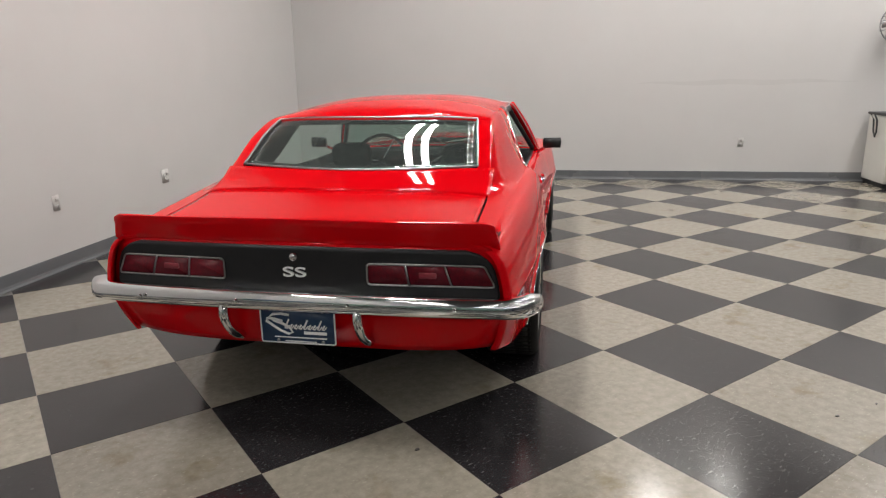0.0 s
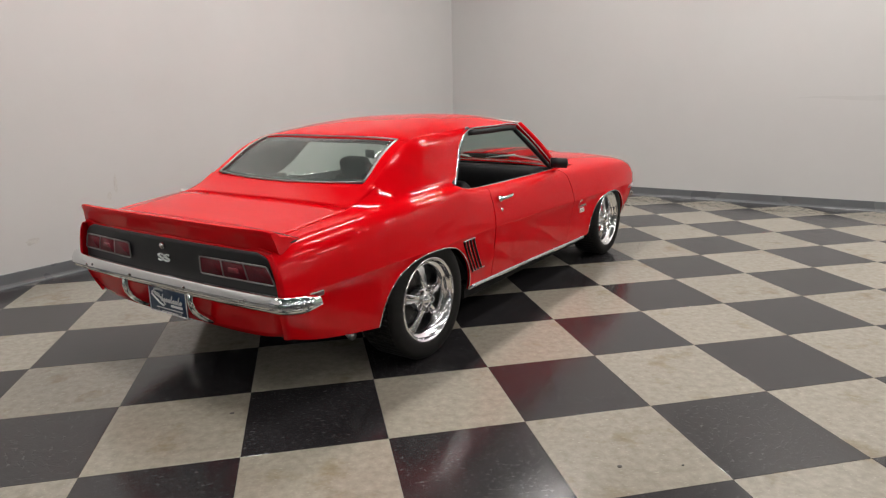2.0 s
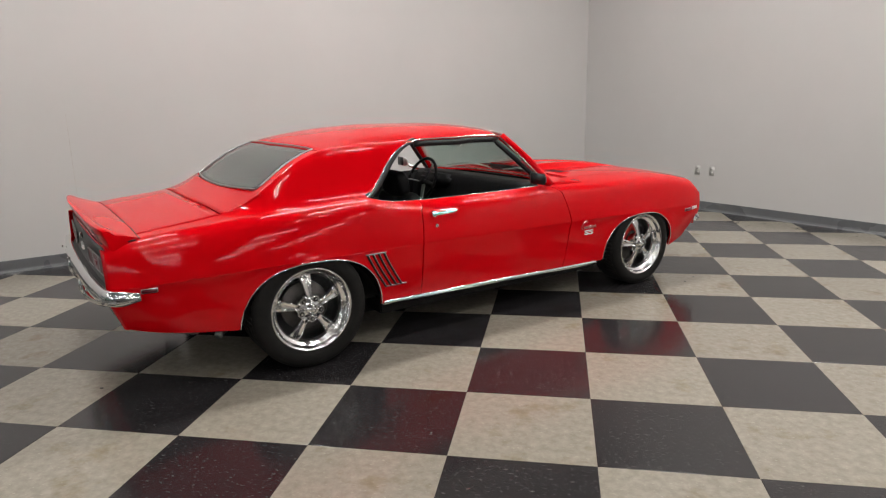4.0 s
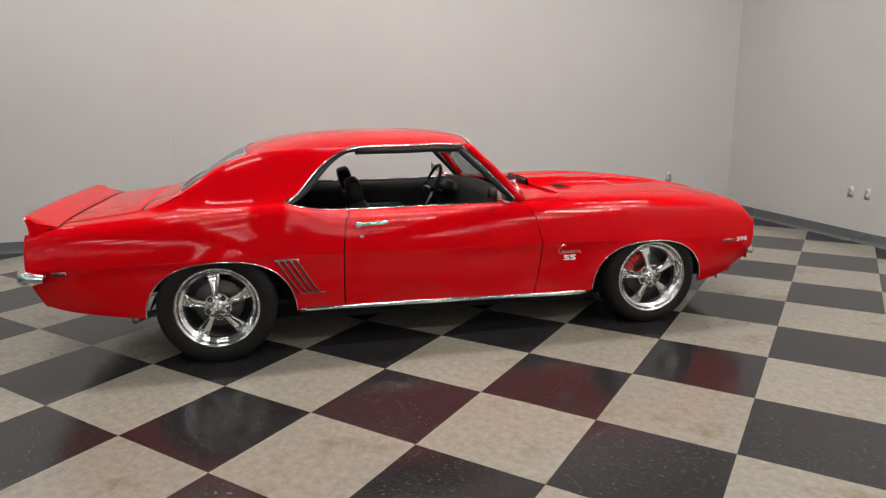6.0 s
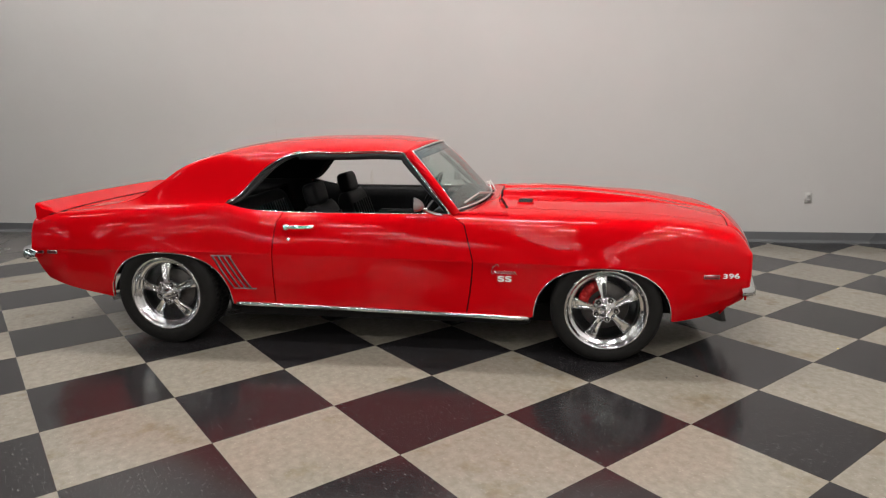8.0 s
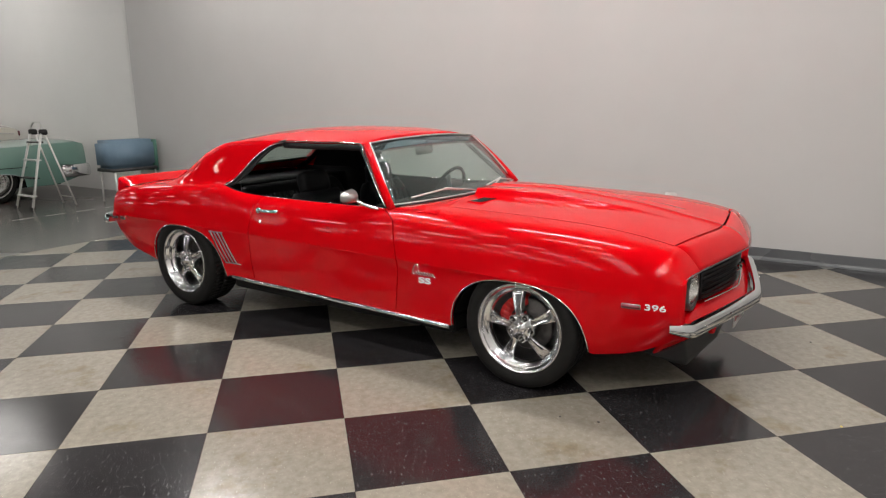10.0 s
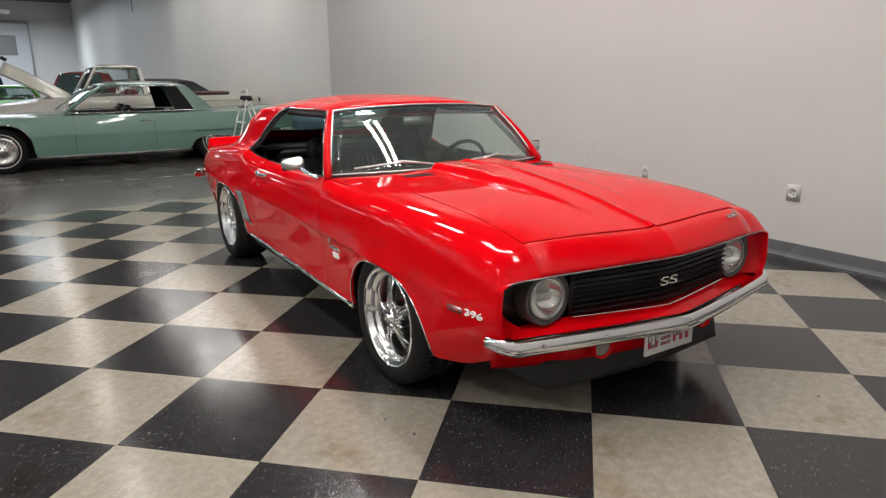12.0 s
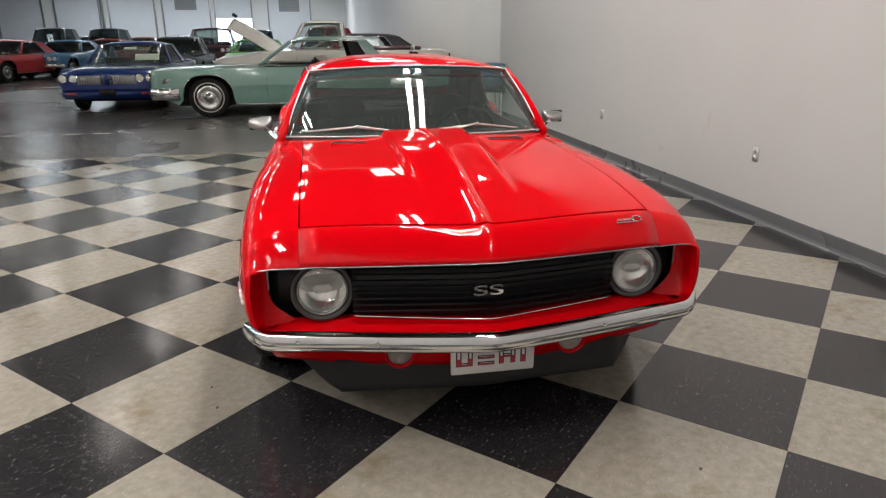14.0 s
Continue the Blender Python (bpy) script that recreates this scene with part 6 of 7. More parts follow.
GREEN_EDGE = material("green_edge", (0.06, 0.16, 0.12, 1), rough=0.5)
tro = place_hall("work_trolley", -5.75, 0.5)
tagged(tro, "work trolley with a blue-grey cover beside the wall", "trolley")
bm = boxed(-0.25, 0.2, -0.36, 0.42, 0.52, 0.95, bevel=0.05)
part("cover", bm, BLUE_COVER, tro)
part("shelf", boxed(-0.25, 0.2, -0.34, 0.42, 0.47, 0.52, bevel=0.006), DARK_CASE, tro)
part("end_panel", boxed(-0.25, 0.2, 0.35, 0.38, 0.44, 0.94, bevel=0.006, m=Matrix.Translation((0.004, 0.05, 0))), GREEN_EDGE, tro)
for x in (-0.22, 0.17):
    for y in (-0.3, 0.38):
        part("leg", swept([(x, y, 0.0), (x, y, 0.5)], 0.014, sides=8), ALU, tro)


# ---- the other cars in the hall ----
PAPER = material("windscreen_paper", (0.55, 0.62, 0.5, 1), rough=0.7, mix=(0.45, 0.52, 0.42, 1), scale=30, spread=0.2)
LOUVRE_DARK = material("dark_louvre", (0.16, 0.165, 0.17, 1), rough=0.5, mix=(0.21, 0.21, 0.21, 1), scale=10, spread=0.3)
HUBCAP = material("wheel_cover", (0.6, 0.6, 0.58, 1), rough=0.2, metal=1.0, mix=(0.4, 0.4, 0.39, 1), scale=30, spread=0.3)
WHITEWALL = material("whitewall", (0.4, 0.39, 0.37, 1), rough=0.6)
DARK_GLASS = glass_material("parked_car_glass", (0.82, 0.87, 0.85, 1), haze=0.03)
FAR_GLASS = glass_material("far_car_glass", (0.45, 0.5, 0.5, 1), haze=0.02)


def paint(name, r, g, b):
    return material(name, (r, g, b, 1), rough=0.4, coat=0.75, mix=(r * 1.1, g * 1.1, b * 1.1, 1), scale=2.5, spread=0.3)


def parked_car(name, label, m, body_mat, length, width, base, front, belt, roof, cowl, screen_top, roof_end, deck_start, nose_z, tail_z,
               tyre=0.34, roof_mat=None, soft_top=False, cabin=True, whitewall=True, lamps=2, open_hood=False, interior=None, group="parked cars", crease=0.62, quarter=(0.38, 0.62), sill=0.27, twin_grille=False, papers=False, skirt=0.0, side_glass=True, deep_bumper=False):
    """A parked car. Local: x forwards from the rear axle, y to its left. Heights in metres; x stations for cowl, roof and deck."""
    top = new("car", None)
    top.matrix_world = m
    tagged(top, label, "car", group=group)
    rear = front - length
    pane_mat = FAR_GLASS if name == "far" else DARK_GLASS
    hw = width / 2
    tz = smooth_curve((rear, tail_z - 0.04), (rear + 0.08, tail_z), (deck_start - 0.02, belt - 0.01), (deck_start + 0.25, belt), (cowl - 0.1, belt), (cowl + 0.15, belt - 0.005), (front - 0.35, nose_z + 0.015), (front - 0.06, nose_z - (0.0 if deep_bumper else 0.01)), (front, nose_z - (0.01 if deep_bumper else 0.06)))
    wy = smooth_curve((rear, hw * 0.90), (rear + 0.25, hw * 0.97), (rear + 1.0, hw), (front - 0.9, hw), (front - 0.2, hw * 0.96), (front, hw * 0.9))
    ra = tyre + 0.085

    def low(x):
        z = sill + 0.14 * max(rear + 0.5 - x, 0) / 0.5 + (0.2 if deep_bumper else 0.13) * max(x - front + 0.45, 0) / 0.45
        for c in (0.0, base):
            r = abs(x - c) / ra
            if r < 1:
                z = max(z, 0.27 + (tyre + tyre + 0.045 - 0.27 - (skirt if c == 0.0 else 0.0)) * (1 - r**2.6) ** (1 / 2.6))
        return z

    def shell(x, v):
        zt, w, lo = tz(x), wy(x), low(x)
        sh = zt - 0.035
        if abs(v) <= 1:
            a = abs(v)
            zc = max(0.27 + crease * (sh - 0.27), lo + 0.01)
            z = lo + (zc - lo) * a / 0.62 if a <= 0.62 else zc + (sh - zc) * (a - 0.62) / 0.38
            if z <= zc:
                k = (zc - z) / max(zc - 0.2, 0.01)
                y = w - 0.012 * min(k * 5, 1) - 0.075 * k**2.2
            else:
                k = (z - zc) / max(sh - zc, 0.01)
                y = w - 0.018 * k - 0.032 * k**3
            return (x, math.copysign(y, v), z)
        t = 2 - abs(v)
        y = (w - 0.05) * t
        return (x, math.copysign(y, v), sh + 0.035 * (1 - t**4))
    xs = set(steps(rear, front, 40))
    for c in (0.0, base):
        for k in range(21):
            xs.add(c - ra * math.cos(math.pi * k / 20) * 0.999)
    vs = [0.0001, 0.1, 0.25, 0.4, 0.52, 0.59, 0.62, 0.64, 0.72, 0.82, 0.92, 1.0, 1.05, 1.12, 1.25, 1.5, 1.75, 2.0]
    bm = bmesh.new()
    grid = [[bm.verts.new(shell(x, v)) for v in [-q for q in vs] + vs[-2::-1]] for x in sorted(xs)]
    for a, b in zip(grid, grid[1:]):
        for k in range(len(a) - 1):
            bm.faces.new((a[k], a[k + 1], b[k + 1], b[k]))
    # rounded ends
    for ring, out in ((grid[0], -1), (grid[-1], 1)):
        zm = sum(v.co.z for v in ring) / len(ring)
        for k, grow in (((0.975, 0.008), (0.9, 0.012)) if deep_bumper else ((0.93, 0.022), (0.8, 0.034))):
            nxt = [bm.verts.new((v.co.x + out * grow, v.co.y * (k + 1) / 2, zm + (v.co.z - zm) * k)) for v in ring]
            for i in range(len(ring) - 1):
                bm.faces.new((ring[i], ring[i + 1], nxt[i + 1], nxt[i]))
            bm.faces.new((ring[-1], ring[0], nxt[0], nxt[-1]))
            ring = nxt
        bm.faces.new(ring)
    if cabin:
        cut = [f for f in bm.faces if cowl - 0.12 > f.calc_center_median().x > deck_start + 0.12 and abs(f.calc_center_median().y) < hw - 0.2 and f.calc_center_median().z > belt - 0.1]
        bmesh.ops.delete(bm, geom=cut, context="FACES")
    sharpen(part("body", bm, body_mat, top), 40)
    front, rear = front + (0.018 if deep_bumper else 0.05), rear - (0.018 if deep_bumper else 0.05)
    part("floor_pan", boxed(rear + 0.4, front - 0.4, -hw + 0.25, hw - 0.25, 0.2, 0.3), UNDER, top, smooth=False)
    for side in (-1, 1):
        for c in (0.0, base):
            part("wheel_well", boxed(c - ra, c + ra, side * (hw - 0.28) - 0.02, side * (hw - 0.28) + 0.02, 0.22, 0.75), UNDER, top, smooth=False)
    # wheels
    for c in (0.0, base):
        for side in (-1, 1):
            y = side * (hw - 0.09)
            o = -1 if side < 0 else 1
            w = part("wheel", turned([(tyre * 0.6, 0.0), (tyre * 0.66, -o * -0.02), (tyre * 0.92, o * 0.012), (tyre, -o * 0.03), (tyre, -o * 0.16), (tyre * 0.8, -o * 0.19), (tyre * 0.5, -o * 0.17)], "y", 40, (c, y, tyre), caps=False), RUBBER, top)
            if whitewall:
                part("whitewall", turned([(tyre * 0.69, o * 0.0185), (tyre * 0.73, o * 0.0215), (tyre * 0.745, o * 0.018)], "y", 40, (c, y, tyre), caps=False), WHITEWALL, w)
            part("wheel_cover", turned([(0.0, o * 0.03), (tyre * 0.14, o * 0.028), (tyre * 0.17, o * 0.01), (tyre * 0.4, o * 0.008), (tyre * 0.48, o * 0.022), (tyre * 0.6, o * 0.02), (tyre * 0.66, -o * 0.004)], "y", 40, (c, y, tyre)), HUBCAP, w)
            for k in range(20):
                a = 2 * math.pi * k / 20
                p = Vector((c + tyre * 0.3 * math.cos(a), y + o * 0.012, tyre + tyre * 0.3 * math.sin(a)))
                q = Vector((c + tyre * 0.42 * math.cos(a), y + o * 0.018, tyre + tyre * 0.42 * math.sin(a)))
                if name in ("green", "blue"):
                    part("fin", swept([p, q], 0.006, sides=4), STEEL, w)
    # cabin
    if cabin:
        rh = hw - 0.27
        bh = hw - 0.10
        rm = roof_mat or body_mat

        def roof_pt(u, r):
            x = roof_end + (screen_top - roof_end) * u
            return (x, rh * r, roof - 0.06 * abs(r) ** 3 - 0.05 * (2 * u - 1) ** 4)
        part("roof", slab_mesh(roof_pt, steps(0, 1, 10), steps(-1, 1, 12), 0.03, (roof_end, 0, 0.6)), rm, top)
        for side in (-1, 1):
            f0, f1 = Vector((cowl, side * bh, belt)), Vector((screen_top, side * rh, roof - 0.08))
            part("front_pillar", swept([f0, f1], 0.026, sides=8), CHROME if soft_top else body_mat, top)
            q0, q1, q2 = Vector((deck_start, side * (bh - 0.04), belt)), Vector((roof_end, side * rh, roof - 0.08)), Vector((roof_end + quarter[0], side * rh, roof - 0.08))
            q3 = Vector((deck_start + quarter[1], side * bh, belt))
            bm = bmesh.new()
            inner = Vector((0, -side * 0.03, 0))
            a = [bm.verts.new(p) for p in (q0, q1, q2, q3)]
            b = [bm.verts.new(p + inner) for p in (q0, q1, q2, q3)]
            for k in range(4):
                bm.faces.new((a[k], a[(k + 1) % 4], b[(k + 1) % 4], b[k]))
            bm.faces.new(a)
            bm.faces.new(b[::-1])
            part("rear_pillar", bm, rm, top, smooth=False)
            part("drip_rail", swept([f0, f1, q2, q3], 0.012, sides=6), CHROME, top)
            part("belt_trim", swept([(x, side * (bh + 0.02), belt + 0.004) for x in steps(deck_start, cowl, 6)], 0.01, sides=6), CHROME, top)
            if side_glass:
                bm = bmesh.new()
                bm.faces.new([bm.verts.new(p - Vector((0, side * 0.01, 0))) for p in (f0, f1, q2, q3)])
                part("side_window", bm, pane_mat, top, smooth=False)
            else:
                quarter_glass = bmesh.new()
                edge = [q2, q2.lerp(f1, 0.17), q3.lerp(f0, 0.16), q3]
                quarter_glass.faces.new([quarter_glass.verts.new(p - Vector((0, side * 0.012, 0))) for p in edge])
                part("quarter_lining", quarter_glass, VINYL, top, "dark lining behind the rear pillar", smooth=False)
                part("door_lining", boxed(deck_start + 0.5, cowl - 0.1, side * (bh - 0.05) - 0.02, side * (bh - 0.05) + 0.02, 0.5, belt - 0.01, bevel=0.008), BLACK_SATIN, top)

        def pane(x0, z0, w0, x1, z1, w1):
            return slab_mesh(lambda u, r: (x0 + (x1 - x0) * u + 0.06 * (1 - r * r) * (1 if x0 > x1 else -1), (w0 + (w1 - w0) * u) * r, z0 + (z1 - z0) * u), steps(0, 1, 4), steps(-1, 1, 10), 0.005, (0.5 * (x0 + x1) - (0.5 if x0 > x1 else -0.5), 0, 0.8))
        part("windscreen", pane(cowl, belt, bh, screen_top, roof - 0.07, rh), pane_mat, top)
        part("rear_window", pane(deck_start, belt, bh - 0.05, roof_end, roof - 0.07, rh), pane_mat if not soft_top else rm, top)
        for y in (-0.38, 0.38):
            part("seat", boxed(base * 0.42 - 0.1, base * 0.42 + 0.05, y - 0.28, y + 0.28, 0.4, belt + 0.10, bevel=0.05), interior or VINYL, top)
        part("rear_bench", boxed(deck_start + 0.3, deck_start + 0.5, -0.6, 0.6, 0.4, belt - 0.02, bevel=0.05), interior or VINYL, top)
        part("dashboard", boxed(cowl - 0.32, cowl - 0.05, -bh + 0.1, bh - 0.1, belt - 0.25, belt - 0.03, bevel=0.04), interior or VINYL, top)
        part("cabin_floor", boxed(deck_start + 0.1, cowl, -bh + 0.1, bh - 0.1, 0.3, 0.34), UNDER, top, smooth=False)
    # bright work
    for x, out in (((front, 1),) if not twin_grille else ()) + ((rear, -1),):
        path = [(x - out * 0.28, -hw * 0.97, 0.46), (x - out * 0.02, -hw * 0.95, 0.46), (x + out * 0.05, -hw * 0.6, 0.46), (x + out * 0.08, 0, 0.46), (x + out * 0.05, hw * 0.6, 0.46), (x - out * 0.02, hw * 0.95, 0.46), (x - out * 0.28, hw * 0.97, 0.46)]
        if deep_bumper:
            path = [(p[0] - (out * 0.2 if abs(p[1]) > hw * 0.96 else 0.0), p[1] * 1.01, p[2] - 0.03) for p in path]
        part("bumper", swept(path, 0.0, sides=12, flat=(0.035, 0.105 if deep_bumper else 0.065)), CHROME, top)
    if papers:
        for y, w, h in ((0.36, 0.24, 0.16), (0.0, 0.12, 0.06)):
            up = 0.34 if w > 0.2 else 0.8
            x = cowl + (screen_top - cowl) * up + 0.075
            z = belt + (roof - 0.07 - belt) * up
            part("paper", boxed(-0.003, 0.003, -w, w, -h / 2, h / 2, m=Matrix.Translation((x, y, z)) @ Matrix.Rotation(math.atan2(screen_top - cowl, roof - belt), 4, "Y")), PAPER, top, "pale sheet on the windscreen", smooth=False)
    if twin_grille:
        for side in (-1, 1):
            tg = part("grille", boxed(front - 0.02, front + 0.025, side * 0.31 - 0.235, side * 0.31 + 0.235, nose_z - 0.30, nose_z - 0.10, bevel=0.03), CHROME, top, "chrome-framed twin grille")
            part("insert", boxed(front + 0.02, front + 0.029, side * 0.31 - 0.205, side * 0.31 + 0.205, nose_z - 0.28, nose_z - 0.12, bevel=0.02), LOUVRE_DARK, tg)
            for k in range(9):
                y = side * 0.31 - 0.18 + k * 0.045
                part("bar", boxed(front + 0.028, front + 0.033, y - 0.004, y + 0.004, nose_z - 0.275, nose_z - 0.125), STEEL, tg, smooth=False)
        part("valance", boxed(front - 0.25, front - 0.03, -hw * 0.9, hw * 0.9, 0.27, 0.44, bevel=0.04), body_mat, top)
    g = part("grille", boxed(front - 0.015, front + 0.015, -hw * 0.5, hw * 0.5, nose_z - 0.26, nose_z - 0.1, bevel=0.01), BLACK_SATIN, top)
    for k in range(5):
        z = nose_z - 0.24 + k * 0.03
        part("grille_bar", boxed(front + 0.012, front + 0.022, -hw * 0.49, hw * 0.49, z - 0.004, z + 0.004), CHROME, g, smooth=False)
    part("centre_bar", boxed(front - 0.01, front + 0.05, -0.05, 0.05, nose_z - 0.3, nose_z - 0.06, bevel=0.02), body_mat, g)
    for side in (-1, 1):
        for k in range(lamps):
            y = side * (hw * 0.62 + k * 0.19)
            lamp = part("headlamp", turned([(0.0, 0.02), (0.05, 0.015), (0.072, 0.0)], "x", 20, (front + 0.005, y, nose_z - 0.17)), LENS_CLEAR, top)
            part("ring", turned([(0.07, -0.01), (0.075, 0.014), (0.083, 0.012), (0.085, -0.02)], "x", 20, (front + 0.005, y, nose_z - 0.17), caps=False), CHROME, lamp)
        part("tail_lamp", boxed(rear - 0.015, rear + 0.02, side * hw * 0.72 - 0.1, side * hw * 0.72 + 0.1, tail_z - 0.2, tail_z - 0.1, bevel=0.01), LENS_RED, top)
        part("turn_lamp", boxed(front - 0.02, front + 0.02, side * hw * 0.7 - 0.08, side * hw * 0.7 + 0.08, 0.34, 0.39, bevel=0.008), LENS_SMOKE, top)
        part("sill_trim", swept([(x, side * hw * 0.962, sill + 0.015) for x in steps(ra + 0.02, base - ra - 0.02, 8)], 0.009, sides=6), STEEL, top)
        for x in (cowl - 0.12, (cowl + deck_start) / 2 - 0.15):
            pts = [shell(x, side * v) for v in (0.02, 0.3, 0.6, 0.8, 0.99)]
            part("door_gap", swept([(p[0], p[1] + side * 0.0005, p[2]) for p in pts], 0.003, sides=4), UNDER, top)
        hp = shell((cowl + deck_start) / 2 - 0.02, side * 0.86)
        part("door_handle", swept([(hp[0] - 0.09, hp[1] + side * 0.02, hp[2]), (hp[0] + 0.09, hp[1] + side * 0.02, hp[2])], 0.01, sides=6), CHROME, top)
    part("front_plate", boxed(front + 0.09, front + 0.095, -0.15, 0.15, 0.34, 0.46, bevel=0.004), BLACK_SATIN if twin_grille else WHITE_PLATE, top)
    if open_hood:
        mm = Matrix.Translation((cowl + 0.15, 0, belt + 0.03)) @ Matrix.Rotation(radians(-open_hood), 4, "Y")
        part("raised_bonnet", slab_mesh(lambda u, r: mm @ Vector((u, 0.72 * r * (1 - 0.08 * u), 0.24 * (1 - abs(r) ** 5) - 0.24 - 0.05 * (u / 1.2) ** 3)), steps(0, 1.2, 8), [-1, -0.99, -0.97, -0.93, -0.85, -0.7, -0.4, 0, 0.4, 0.7, 0.85, 0.93, 0.97, 0.99, 1], 0.03, mm @ Vector((0.5, 0, -1))), body_mat, top)
        part("latch", boxed(-0.06, 0.06, -0.05, 0.05, -0.05, 0.02, bevel=0.015, m=mm @ Matrix.Translation((1.24, 0, 0.02))), BLACK_SATIN, top)
    return top, shell


def hall_pose(s, d, heading, z=0.0):
    """heading 0: nose points along the back wall towards the bay; -90: nose points away from the back wall."""
    return Matrix.Translation(hall(s, d, z - 0.003)) @ pose(0, 0, 0, 0, 0, 45 + heading)


SEAFOAM = paint("sea_green_paint", 0.138, 0.252, 0.212)
SEAFOAM_ROOF = paint("sea_green_roof", 0.142, 0.24, 0.205)
CREAM = paint("cream_paint", 0.55, 0.53, 0.47)
ROYAL = paint("royal_blue_paint", 0.0015, 0.021, 0.14)
NIGHT = paint("midnight_paint", 0.02, 0.022, 0.04)
MAROON = paint("maroon_paint", 0.07, 0.01, 0.02)
SCARLET = paint("scarlet_paint", 0.4, 0.012, 0.015)
SKY = paint("mid_blue_paint", 0.04, 0.16, 0.3)
LIME = paint("lime_green_paint", 0.08, 0.42, 0.03)
SILVER = paint("silver_paint", 0.3, 0.3, 0.31)
ORANGE = paint("orange_paint", 0.45, 0.14, 0.02)
SOFT_TOP = material("black_soft_top", (0.015, 0.016, 0.02, 1), rough=0.8, mix=(0.03, 0.03, 0.035, 1), scale=20, spread=0.3, bump=0.2, bump_scale=80)
SCARLET_TRIM = material("red_upholstery", (0.3, 0.015, 0.03, 1), rough=0.5, mix=(0.22, 0.01, 0.02, 1), scale=10, spread=0.3)

green, g_shell = parked_car("green", "long sea-green hardtop sedan with chrome bumpers and whitewall tyres", hall_pose(-8.02, 1.85, -90), SEAFOAM, 5.70, 2.03, 3.29, 4.24, 0.90, 1.40,
                            2.38, 1.78, 0.42, 0.0, 0.86, 0.93, tyre=0.355, roof_mat=SEAFOAM_ROOF, interior=VINYL, quarter=(0.16, 0.34), sill=0.22, skirt=0.3, side_glass=False, deep_bumper=True, crease=0.5)
for side in (-1, 1):
    part("crease_trim", swept([(x, g_shell(x, side * 0.44)[1] + side * 0.004, 0.535 + 0.03 * (x + 1.4) / 5) for x in steps(-1.35, 2.75, 20)], 0.006, sides=6), BLACK_SATIN, green)
    for axle in (0.0, 3.29):
        lip = [g_shell(axle - 0.44 * math.cos(math.pi * k / 24) * 0.999, side * 0.0001) for k in range(2, 23)]
        part("arch_lip", swept([(p[0], p[1] + side * 0.004, p[2]) for p in lip], 0.008, sides=6), CHROME, green)
    part("sill_band", swept([(x, side * 0.955, 0.225) for x in steps(0.46, 2.83, 10)], 0.0, sides=6, flat=(0.006, 0.02)), CHROME, green)
    for k in range(4):
        part("louvre", boxed(3.86, 4.04, side * 0.968 - 0.008, side * 0.968 + 0.008, 0.615 + k * 0.022, 0.622 + k * 0.022), CHROME, green, smooth=False)
    part("cornering_lamp", boxed(3.85, 4.05, side * 0.955 - 0.01, side * 0.965 + 0.01, 0.60, 0.70, bevel=0.008), STEEL, green)
parked_car("blue", "royal blue muscle coupe facing the bay", hall_pose(-8.3 - 3.68, 7.12, 0), ROYAL, 4.85, 1.88, 2.743, 3.68, 0.86, 1.31,
           1.85, 1.42, 0.35, -0.1, 0.82, 0.86, tyre=0.33, whitewall=False, twin_grille=True, papers=True, quarter=(0.3, 0.5))
parked_car("white", "white convertible with a black soft top", hall_pose(-13.2, 0.95, -90), CREAM, 4.9, 1.98, 3.1, 4.0, 1.08, 1.47,
           2.3, 1.75, 0.0, -0.5, 0.95, 1.08, tyre=0.35, roof_mat=SOFT_TOP, soft_top=True)
truck = parked_car("truck", "cream pickup with a white roof and raised bonnet", hall_pose(-10.6, 1.5, -90), CREAM, 5.12, 1.9, 2.9, 3.8, 1.14, 1.75,
           2.2, 1.88, 1.04, 0.96, 0.99, 1.13, tyre=0.36, open_hood=33, quarter=(0.06, 0.1), interior=SCARLET_TRIM)[0]
part("bed_cover", boxed(-0.70, 0.86, -0.72, 0.86, 1.11, 1.175, bevel=0.02), MAROON, truck, "dark red folded cover on the load bed")
for side in (-1, 1):
    part("bed_rail", swept([(x, side * 0.955, 0.99) for x in steps(-1.2, 0.85, 8)], 0.008, sides=6), CHROME, truck)
parked_car("lime", "lime green coupe parked behind the cream pickup", hall_pose(-15.6 - 3.7, 4.9, 0), LIME, 4.7, 1.85, 2.8, 3.7, 0.95, 1.34,
           1.9, 1.5, 0.4, -0.1, 0.93, 0.9, tyre=0.33, whitewall=False)
parked_car("maroon", "dark maroon pickup facing the bay", hall_pose(-22.0 - 3.85, 7.1, 0), MAROON, 4.9, 1.95, 2.95, 3.85, 1.10, 1.75,
           2.2, 1.85, 0.95, 0.6, 1.08, 1.0, tyre=0.36, whitewall=False)
